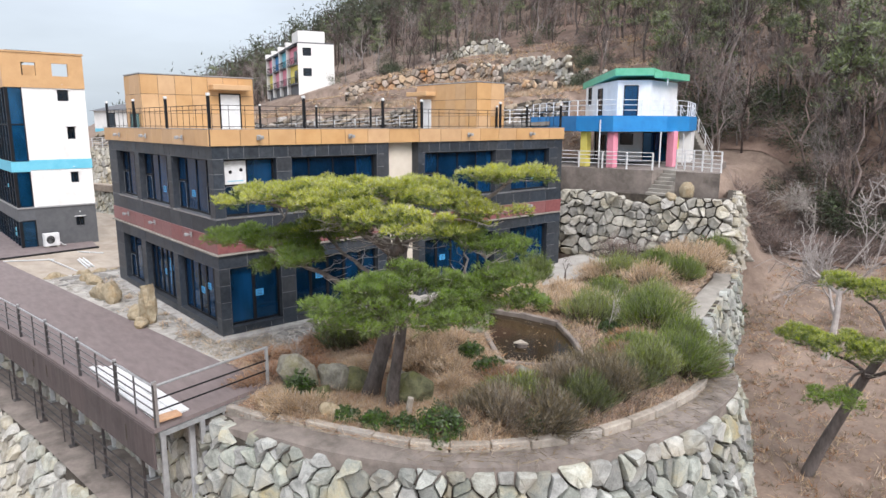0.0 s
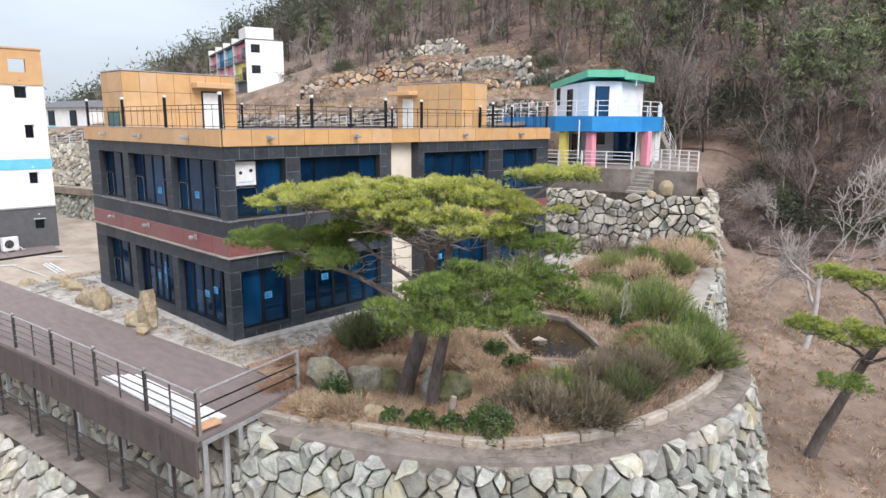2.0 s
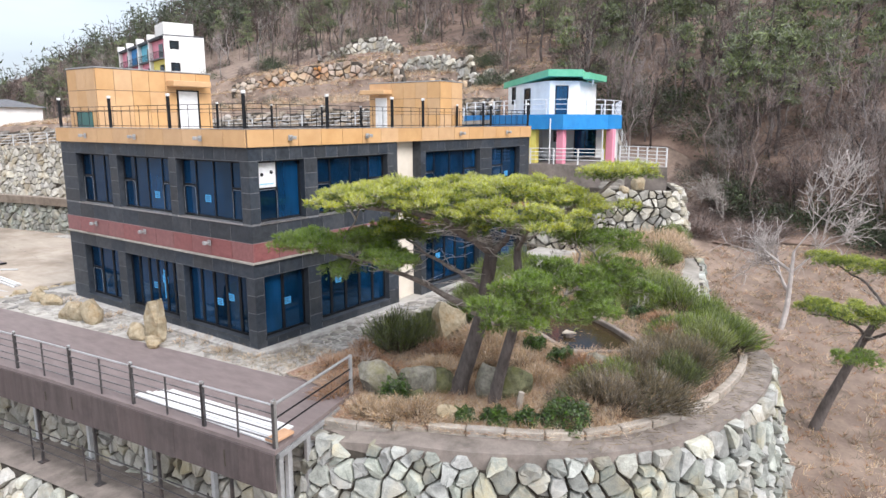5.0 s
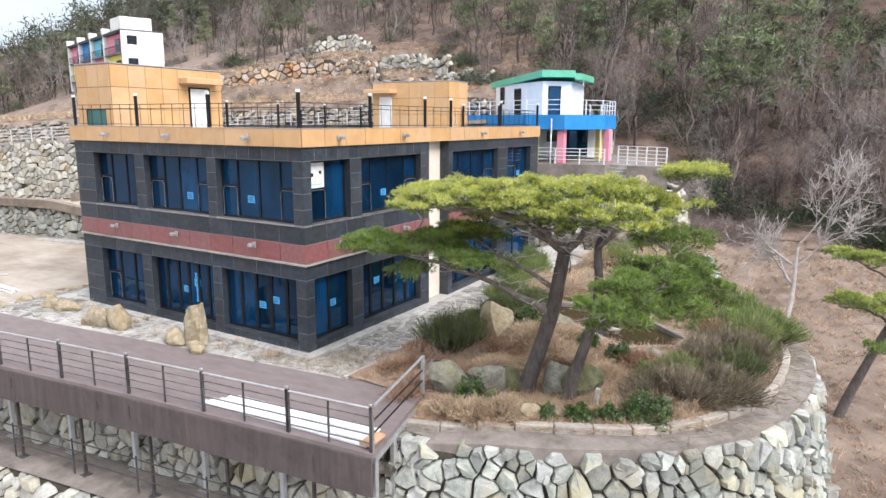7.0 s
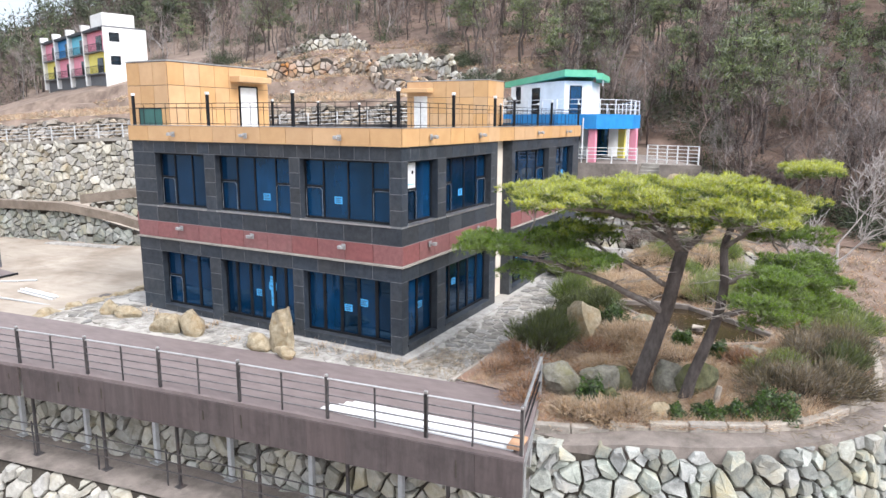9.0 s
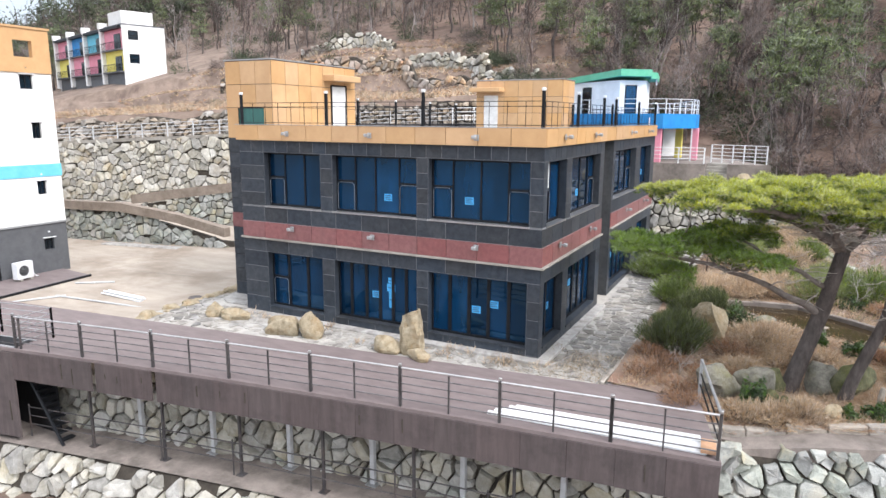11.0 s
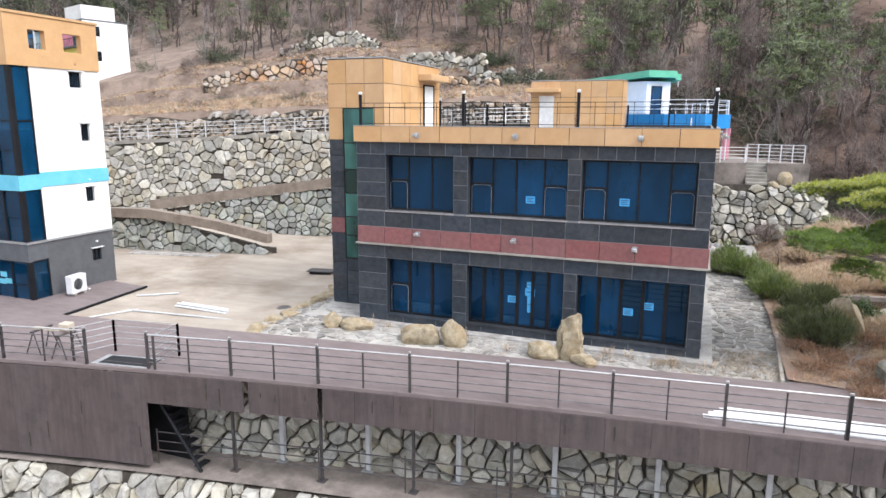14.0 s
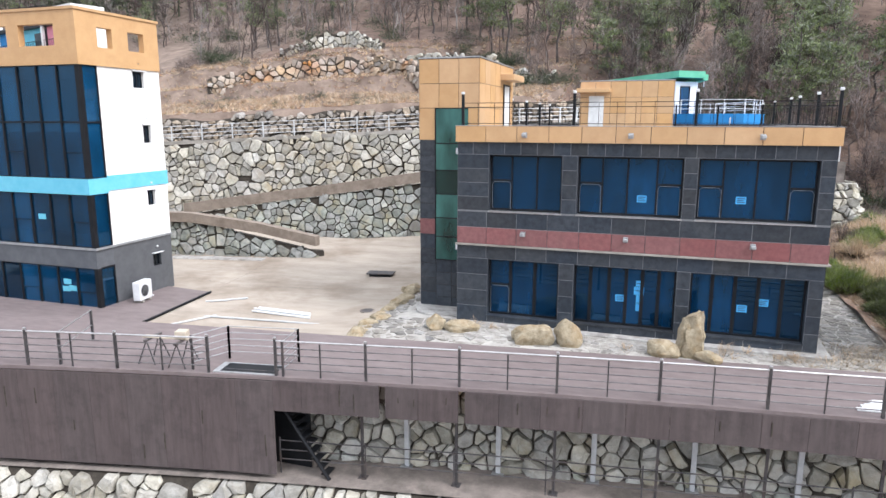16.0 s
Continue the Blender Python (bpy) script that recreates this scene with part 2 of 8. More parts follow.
M_white = surface("white_render", (0.70, 0.70, 0.69), (0.80, 0.80, 0.79), 0.85, 1.5, 40, 0.06, stain=(0.52, 0.51, 0.48), stain_scale=0.5, stain_amount=0.3)
M_cream = surface("cream_panel", (0.62, 0.56, 0.47), (0.7, 0.64, 0.55), 0.7, 1.5, 40, 0.05)
M_blue = surface("blue_paint", (0.015, 0.19, 0.50), (0.022, 0.24, 0.58), 0.6, 1.5, 40, 0.04, stain=(0.05, 0.22, 0.45), stain_amount=0.3)
M_skyblue = surface("sky_blue_paint", (0.12, 0.46, 0.62), (0.17, 0.53, 0.68), 0.65, 1.5, 40, 0.04)
M_green = surface("green_paint", (0.10, 0.40, 0.24), (0.15, 0.47, 0.30), 0.6, 1.5, 40, 0.04, stain=(0.2, 0.42, 0.3), stain_amount=0.3)
M_pink = surface("pink_paint", (0.68, 0.24, 0.33), (0.75, 0.31, 0.39), 0.7, 1.5, 40, 0.04)
M_yellow = surface("yellow_paint", (0.72, 0.62, 0.12), (0.78, 0.7, 0.2), 0.7, 1.5, 40, 0.04)
M_greyclad = surface("grey_cladding", (0.085, 0.09, 0.1), (0.12, 0.125, 0.135), 0.6, 2, 60, 0.05, vary=0.1)
M_glass = tinted_glass("blue_tinted_glass", (0.06, 0.15, 0.3), (0.004, 0.032, 0.085), sheen=(0.3, 0.62, 1.0), ior=1.95)
M_glass_dark = tinted_glass("dark_glass", (0.15, 0.25, 0.35), (0.008, 0.016, 0.026))
M_glass_green = tinted_glass("green_tinted_glass", (0.3, 0.5, 0.45), (0.045, 0.125, 0.11))
M_frame = surface("black_aluminium", (0.007, 0.008, 0.010), (0.014, 0.015, 0.018), 0.5, 3, 50, 0.02, spec=0.2)
M_post = surface("stained_steel_post", (0.045, 0.044, 0.046), (0.13, 0.13, 0.135), 0.4, 3, 60, 0.03, metal=0.5, stain=(0.07, 0.06, 0.055), stain_scale=3, stain_amount=0.5)
# steel for lower rails: the dark surroundings they mirror are put into the colour
M_rail = surface("darkened_steel_rail", (0.10, 0.095, 0.10), (0.21, 0.205, 0.21), 0.42, 4, 80, 0.02, metal=0.6)
M_steel = surface("stainless_steel", (0.4, 0.4, 0.41), (0.55, 0.55, 0.56), 0.36, 4, 80, 0.02, metal=0.85)
M_darksteel = surface("dark_painted_steel", (0.035, 0.033, 0.036), (0.075, 0.072, 0.075), 0.5, 4, 60, 0.04, stain=(0.14, 0.08, 0.05), stain_scale=2, stain_amount=0.3)
M_galv = surface("galvanised_steel", (0.32, 0.33, 0.34), (0.45, 0.46, 0.47), 0.45, 5, 60, 0.03, metal=0.5)
M_whitepaint = surface("white_metal_paint", (0.6, 0.61, 0.62), (0.74, 0.75, 0.76), 0.5, 4, 60, 0.02)
M_deck = surface("brown_decking", (0.15, 0.121, 0.119), (0.205, 0.168, 0.165), 0.75, 1.2, 40, 0.05, stain=(0.21, 0.175, 0.17), stain_scale=0.45, stain_amount=0.5, stretch=(1, 3, 1))
M_fascia = surface("brown_board_fascia", (0.068, 0.054, 0.054), (0.10, 0.081, 0.080), 0.75, 1.5, 40, 0.05, stain=(0.035, 0.028, 0.03), stain_scale=1.4, stain_amount=0.45, stretch=(4, 4, 0.4), vary=0.06)
M_concrete = surface("weathered_concrete", (0.25, 0.235, 0.21), (0.36, 0.34, 0.305), 0.92, 1.2, 35, 0.12, stain=(0.15, 0.135, 0.115), stain_scale=0.5, stain_amount=0.6)
M_concrete_dark = surface("stained_concrete", (0.175, 0.15, 0.135), (0.27, 0.235, 0.21), 0.92, 1.6, 35, 0.12, stain=(0.085, 0.075, 0.065), stain_scale=0.9, stain_amount=0.7)
M_parking = surface("parking_concrete", (0.31, 0.27, 0.225), (0.43, 0.375, 0.315), 0.92, 0.5, 25, 0.08, stain=(0.225, 0.178, 0.135), stain_scale=0.17, stain_amount=0.9, stretch=(0.6, 2.0, 1))
M_stone = surface("pale_field_stone", (0.20, 0.213, 0.196), (0.385, 0.402, 0.372), 0.9, 3.0, 26, 0.6, vary=0.36, stain=(0.28, 0.23, 0.135), stain_scale=0.75, stain_amount=0.65)
M_stone_far = surface("pale_field_stone_joined", (0.245, 0.25, 0.225), (0.44, 0.45, 0.41), 0.9, 3.0, 26, 0.6, island=0.3, stain=(0.31, 0.24, 0.13), stain_scale=0.45, stain_amount=0.5)
M_stone_back = surface("cream_field_stone", (0.285, 0.275, 0.24), (0.49, 0.475, 0.425), 0.9, 3.0, 26, 0.6, vary=0.28, stain=(0.30, 0.25, 0.15), stain_scale=0.6, stain_amount=0.55)
M_stone_cream = surface("cream_field_stone_joined", (0.285, 0.275, 0.24), (0.49, 0.475, 0.425), 0.9, 3.0, 26, 0.6, island=0.3, stain=(0.31, 0.24, 0.14), stain_scale=0.5, stain_amount=0.55)
M_stone_brown = surface("brown_field_stone", (0.175, 0.15, 0.122), (0.33, 0.295, 0.25), 0.9, 3.0, 26, 0.6, island=0.32, stain=(0.19, 0.14, 0.10), stain_scale=0.4, stain_amount=0.6)
M_stone_red = surface("rusty_field_stone", (0.27, 0.215, 0.165), (0.42, 0.355, 0.285), 0.9, 3.5, 30, 0.45, island=0.32, stain=(0.30, 0.15, 0.08), stain_scale=0.2, stain_amount=0.8)
M_plinth = surface("pale_chipped_concrete", (0.30, 0.29, 0.275), (0.48, 0.47, 0.45), 0.9, 3, 40, 0.3, stain=(0.17, 0.15, 0.13), stain_scale=1.6, stain_amount=0.7)
M_mortar = surface("pale_mortar_bed", (0.33, 0.315, 0.29), (0.47, 0.455, 0.425), 0.92, 1.2, 35, 0.12, stain=(0.2, 0.185, 0.16), stain_scale=0.7, stain_amount=0.5)
M_wallcore = surface("wall_core_soil", (0.035, 0.03, 0.024), (0.075, 0.064, 0.052), 0.95, 3, 30, 0.3)
M_boulder = surface("boulder", (0.13, 0.122, 0.10), (0.30, 0.285, 0.24), 0.92, 4.5, 30, 1.0, stain=(0.15, 0.14, 0.06), stain_scale=1.4, stain_amount=0.7)
M_boulder_tan = surface("tan_ornamental_rock", (0.23, 0.185, 0.115), (0.42, 0.365, 0.265), 0.9, 4.5, 30, 1.0, stain=(0.30, 0.19, 0.08), stain_scale=1.6, stain_amount=0.6)
M_mossy = surface("mossy_boulder", (0.06, 0.062, 0.035), (0.18, 0.18, 0.10), 0.92, 4.5, 30, 1.0, stain=(0.12, 0.125, 0.035), stain_scale=1.6, stain_amount=0.9)
M_soil = surface("dry_garden_soil", (0.19, 0.135, 0.104), (0.35, 0.27, 0.208), 0.95, 2.0, 25, 0.5, stain=(0.22, 0.12, 0.08), stain_scale=0.5, stain_amount=0.7)
M_hill = surface("dry_grass_hillside", (0.155, 0.115, 0.092), (0.275, 0.21, 0.167), 0.95, 0.5, 9, 0.6, stain=(0.095, 0.066, 0.052), stain_scale=0.3, stain_amount=0.85)
M_flag = surface("flagstone", (0.25, 0.237, 0.215), (0.45, 0.435, 0.405), 0.9, 2.6, 24, 0.25, vary=0.16, stain=(0.15, 0.138, 0.122), stain_scale=2.2, stain_amount=0.8)
M_flag_joined = surface("flagstone_joined", (0.16, 0.152, 0.14), (0.36, 0.345, 0.32), 0.9, 2.6, 40, 0.2, island=0.3, stain=(0.115, 0.107, 0.097), stain_scale=2.2, stain_amount=0.8)
M_curb = surface("curb_stone", (0.29, 0.26, 0.225), (0.42, 0.385, 0.34), 0.9, 3, 40, 0.25, vary=0.14, stain=(0.15, 0.125, 0.10), stain_scale=1.2, stain_amount=0.6)
M_bark = surface("pine_bark", (0.06, 0.05, 0.046), (0.135, 0.115, 0.108), 0.95, 5, 22, 0.9, stretch=(1, 1, 0.35))
M_bark_pale = surface("bare_bark", (0.30, 0.27, 0.245), (0.48, 0.44, 0.41), 0.9, 5, 30, 0.3)
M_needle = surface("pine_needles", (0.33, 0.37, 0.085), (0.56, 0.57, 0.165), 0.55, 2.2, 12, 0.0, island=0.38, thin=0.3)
M_ridge = surface("dark_ridge_pines", (0.042, 0.053, 0.034), (0.10, 0.117, 0.073), 0.7, 0.3, 6, 0.0, island=0.35, thin=0.2)
M_litter = surface("dark_leaf_litter", (0.12, 0.08, 0.062), (0.23, 0.162, 0.128), 0.95, 0.6, 9, 0.5, stain=(0.05, 0.036, 0.03), stain_scale=0.25, stain_amount=0.7)
# darker needles for lower layers and undersides, whose shade is in the colour
M_needle_low = surface("shaded_lower_needles", (0.095, 0.14, 0.04), (0.19, 0.245, 0.075), 0.55, 0.8, 12, 0.0, island=0.28, thin=0.35)
M_needle_far = surface("far_pine_needles", (0.115, 0.14, 0.078), (0.235, 0.27, 0.155), 0.7, 0.3, 6, 0.0, island=0.35, thin=0.25)
M_broom = surface("green_broom_twigs", (0.12, 0.165, 0.05), (0.25, 0.305, 0.11), 0.7, 1.2, 12, 0.0, island=0.35, thin=0.25)
M_broom_pale = surface("pale_green_broom_twigs", (0.19, 0.225, 0.085), (0.33, 0.37, 0.16), 0.7, 1.2, 12, 0.0, island=0.35, thin=0.25)
M_leaf = surface("dark_glossy_leaves", (0.03, 0.06, 0.018), (0.075, 0.12, 0.03), 0.45, 1.5, 12, 0.0, island=0.35)
M_brush = surface("olive_brown_brush", (0.19, 0.155, 0.11), (0.32, 0.27, 0.20), 0.85, 1.2, 12, 0.0, island=0.35, thin=0.2)
M_straw = surface("dry_straw", (0.46, 0.345, 0.235), (0.69, 0.56, 0.415), 0.85, 1.0, 12, 0.0, island=0.25, thin=0.3)
M_redgrass = surface("reddish_dead_grass", (0.31, 0.19, 0.128), (0.50, 0.34, 0.235), 0.9, 1.0, 12, 0.0, island=0.3, thin=0.3)
M_thicket = surface("bare_winter_thicket", (0.095, 0.074, 0.067), (0.275, 0.222, 0.202), 0.95, 0.25, 5, 0.0, island=0.35)
M_greywood = surface("grey_winter_wood", (0.17, 0.15, 0.14), (0.33, 0.295, 0.28), 0.95, 0.25, 5, 0.0, island=0.3)
M_darkwood = surface("dark_winter_wood", (0.045, 0.035, 0.032), (0.11, 0.086, 0.08), 0.95, 0.25, 5, 0.0, island=0.3)
M_underwood = surface("dark_evergreen_underwood", (0.03, 0.043, 0.023), (0.085, 0.108, 0.057), 0.7, 0.25, 5, 0.0, island=0.35)
M_ochre = surface("orange_brown_board", (0.44, 0.25, 0.14), (0.56, 0.35, 0.22), 0.7, 3, 40, 0.05)
M_railgrey = surface("pale_grey_paint", (0.42, 0.43, 0.44), (0.54, 0.55, 0.56), 0.55, 4, 60, 0.02)
M_wood = surface("raw_plank", (0.42, 0.36, 0.28), (0.56, 0.5, 0.41), 0.8, 3, 40, 0.1, stretch=(0.4, 4, 4))

# ---- ground ----
def wall_y(x):
    """The line of the tall retaining wall behind the car park."""
    return 20.4 + 0.24 * (x + 37)


def road_z(x):
    """The upper lane that runs along the top of that wall and climbs towards the hut."""
    return 6.25 + 0.052 * (min(x, -6) + 43)


def rough(x, y, size, height):
    return noise.noise(Vector((x / size, y / size, 3.1))) * height


def hill_z(x, y):
    """The height of the natural ground."""
    s = y - wall_y(x)
    if s < 0.25:
        west = -5.0 if x < -12.5 else -1.6 + 5.4 * smoothstep(24.5, 28.5, y) - 4.5 * smoothstep(2, -2.5, y)
    else:
        z = road_z(x)
        if s > 4.2:
            z += 2.2 * smoothstep(4.2, 5.0, s) + 0.10 * (min(s, 26) - 4.2)
        if s > 26:
            z += 1.8 * smoothstep(26, 27.2, s) + 0.17 * (min(s, 38) - 26)
        if s > 38:
            z += 1.9 * smoothstep(38, 39.2, s) + 0.32 * (min(s, 75) - 38)
        if s > 75:
            z += 0.52 * (min(s, 190) - 75)
        fall = max(0.0, -52 - x)
        z -= (0.08 * min(fall, 40) + 0.15 * max(0.0, fall - 40)) * smoothstep(8, 40, s)
        west = z + rough(x, y, 9, 0.5) * smoothstep(5, 12, s)
    if x > -17:  # the level bench that carries the pavilion, and the bank behind it
        cap = 4.9 + 0.62 * max(0.0, y - 41) + 1.6 * max(0.0, -13 - x)
        west = min(west, cap)
    east = -2.6 + 0.17 * (y - 20) if y > 16 else -3.28 + 0.11 * (max(y, 8) - 16) + 0.33 * (min(y, 8) - 8)
    if y > 39:
        east += 0.42 * (min(y, 190) - 39)
    east += rough(x, y, 7, 0.6) - 0.05 * max(0.0, x - 18)
    east = max(east, -9.0)
    edge = 4.6 - 4.5 * smoothstep(27, 40, y)
    w = smoothstep(edge, edge + 3.2 + 5 * smoothstep(36, 46, y), x)
    return west * (1 - w) + east * w


def ground_mesh():
    xs = sorted(set([-700, -450, -300] + list(range(-220, -70, 5)) + [v * 0.8 for v in range(-88, 56)] + list(range(45, 130, 5)) + [180, 300, 500, 700]))
    ys = sorted(set([-700, -400, -200, -100, -60, -40] + [v * 0.8 for v in range(-37, 90)] + list(range(72, 240, 4)) + [300, 450, 700]))
    sh = Shape()
    sh.v = [(x, y, hill_z(x, y)) for y in ys for x in xs]
    n = len(xs)
    sh.f = [(j * n + i, j * n + i + 1, (j + 1) * n + i + 1, (j + 1) * n + i) for j in range(len(ys) - 1) for i in range(n - 1)]
    sh.m = [0] * len(sh.f)
    return sh


single("ground", ground_mesh(), M_hill, "dry brown grass hillside falling away beside the terraces", "hillside", kind="structure", smooth=True)


def grid_sheet(x0, x1, y0, y1, step, fz, inside, mat, name, label, category, thick=0.0):
    """A sheet of ground over the squares whose middles lie inside an outline."""
    nx, ny = int((x1 - x0) / step) + 1, int((y1 - y0) / step) + 1
    ids, sh = {}, Shape()
    for j in range(ny):
        for i in range(nx):
            cx, cy = x0 + (i + 0.5) * step, y0 + (j + 0.5) * step
            if not inside(cx, cy):
                continue
            f = []
            for a, b in ((0, 0), (1, 0), (1, 1), (0, 1)):
                k = (i + a, j + b)
                if k not in ids:
                    ids[k] = len(sh.v)
                    px, py = x0 + k[0] * step, y0 + k[1] * step
                    sh.v.append((px, py, fz(px, py)))
                f.append(ids[k])
            sh.f.append(tuple(f))
    sh.m = [0] * len(sh.f)
    return single(name, sh, mat, label, category, kind="structure", smooth=True)


def inside_outline(pts):
    def test(x, y):
        hit = False
        for (xa, ya), (xb, yb) in zip(pts, pts[1:] + pts[:1]):
            if (ya > y) != (yb > y) and x < (xb - xa) * (y - ya) / (yb - ya) + xa:
                hit = not hit
        return hit
    return test


# the deck's outer edge and the walls that follow it
def deck_y(x):
    return -5.2 + 0.109 * x - 0.0024 * min(0.0, x) ** 2


def inner_y(x):
    return -1.12 + 0.115 * (x - 2.3)


def parking_z(x, y):
    near = smoothstep(-21, -13.5, x)
    climb = 0.075 * max(0.0, y - 9) * smoothstep(-40, -18, x)
    over = y - 11.75 - 0.163 * (x + 25.7)  # north of the ramp wall the drive climbs
    climb += 1.25 * smoothstep(-25.2, -35.5, x) * smoothstep(0.0, 0.5, over)
    return -0.62 * (1 - near) - 0.16 * near + climb


PARK = [(-75, -12), (-40, -9.2), (-27, -6.2), (-13.2, -3.6), (-13.2, 1.0), (-15.4, 1.2), (-15.4, 24.8), (-30, 22), (-75, 11)]
grid_sheet(-75, -13, -12, 25, 0.6, parking_z, inside_outline(PARK), M_parking, "parking_ground", "stained pale concrete car park and drive beside the building", "car park")

PAVE = [(-16.6, -4.05), (2.75, -1.7), (3.1, 22.5), (-0.5, 22.5), (-0.5, 0.3), (-12.9, 0.3), (-12.9, 1.7), (-15.2, 1.7), (-15.25, 6.1), (-16.85, 6.1)]


def paving_z(x, y):
    """The terrace's paving; west of the building it falls to the car park."""
    z = -0.055 + 0.0072 * max(0.0, -x - 1) * min(1.0, max(0.0, (y - inner_y(x) - 0.1) / 0.7)) + 0.02 * max(0, y - 6)
    k = smoothstep(-13.2, -16.4, x)
    return z + (parking_z(x, y) + 0.1 - z) * k


grid_sheet(-17.1, 3.4, -4.3, 22.6, 0.3, paving_z, inside_outline(PAVE), M_mortar, "terrace_floor", "worn mortar bed of the paved terrace round the building", "terrace")
single("corner_apron", Shape().prism([(-13.02, 1.6), (-15.28, 1.6), (-15.18, 1.05), (-14.9, 0.55), (-14.4, 0.24), (-13.02, 0.3)], -0.3, 0.08), M_plinth, "pale rounded concrete apron at the foot of the stair tower", "apron", kind="structure")

# ---- garden ----
RIM = spline([(5.5, -2.95), (8.7, -2.1), (10.3, -1.4), (12.1, -0.2), (13.6, 1.4), (14.6, 3.5), (15.15, 5.9), (15.2, 8.2), (14.7, 10.6), (13.2, 12.6)], 8)
CURB = spline([(5.6, -2.25), (8.4, -1.3), (10.3, -0.42), (12.05, 0.72), (13.25, 2.45), (14.0, 4.2), (14.3, 6.4), (14.2, 9.0), (13.3, 11.2)], 8)
POND = [(4.7, 9.3), (6.2, 9.8), (7.9, 10.0), (9.6, 8.8), (11.2, 7.4), (11.0, 6.2), (9.5, 5.2), (7.2, 6.8)]
in_pond = inside_outline(POND)
in_garden = inside_outline([(2.6, -1.07), (5.28, -0.79), (5.62, -2.2)] + [(p.x + 0.05, p.y - 0.08) for p in CURB] + [(11.6, 12.6), (10.15, 15.3), (8.85, 20.5), (7.0, 24.6), (2.85, 24.5)])


def dip(x, y):
    """The path and its curb lie lower where they run in under the end of the deck."""
    return -0.3 * (1 - smoothstep(0.4, 3.2, math.hypot(x - 5.7, y + 2.5)))


def curb_distance(x, y):
    return min((p.x - x) ** 2 + (p.y - y) ** 2 for p in CURB) ** 0.5


def garden_z(x, y):
    z = 0.12 + rough(x, y, 2.2, 0.16) + 0.34 * smoothstep(2.5, 5.5, y) * smoothstep(2.8, 6, x)
    z += 0.75 * smoothstep(13, 22, y) * smoothstep(2.9, 5, x)
    z -= 0.32 * math.exp(-((x - 7.9) ** 2 + (y - 1.4) ** 2) / 3)
    if in_pond(x, y):
        return -0.55
    e = smoothstep(0.1, 1.3, curb_distance(x, y))
    return (z * e + 0.03 * (1 - e)) + dip(x, y)


grid_sheet(2.6, 15, -3, 25.3, 0.2, garden_z, in_garden, M_soil, "garden_soil", "dry reddish brown soil of the overgrown garden bed", "soil")
path_sh = Shape()
cl = Line(CURB)
rl = Line(RIM)
for i in range(61):
    a, _ = cl.at(cl.length * i / 60)
    b, _ = rl.at(rl.length * i / 60)
    path_sh.v += [(a.x, a.y, -0.07 + dip(a.x, a.y)), (b.x, b.y, -0.13 + dip(b.x, b.y)), (a.x, a.y, -0.9), (b.x, b.y, -0.8)]
for i in range(60):
    k = i * 4
    path_sh.f += [(k, k + 1, k + 5, k + 4), (k + 1, k + 3, k + 7, k + 5)]
path_sh.m = [0] * len(path_sh.f)
single("garden_path", path_sh, M_concrete_dark, "curved stained concrete path between curb and wall", "path", kind="structure")


# ---- stone walls ----
def clip(poly, px, py, nx, ny):
    """The part of a polygon on the far side of a line from its normal."""
    out = []
    for (ax, ay), (bx, by) in zip(poly, poly[1:] + poly[:1]):
        da, db = (ax - px) * nx + (ay - py) * ny, (bx - px) * nx + (by - py) * ny
        if da <= 0:
            out.append((ax, ay))
        if (da < 0) != (db < 0) and da != db:
            t = da / (da - db)
            out.append((ax + (bx - ax) * t, ay + (by - ay) * t))
    return out


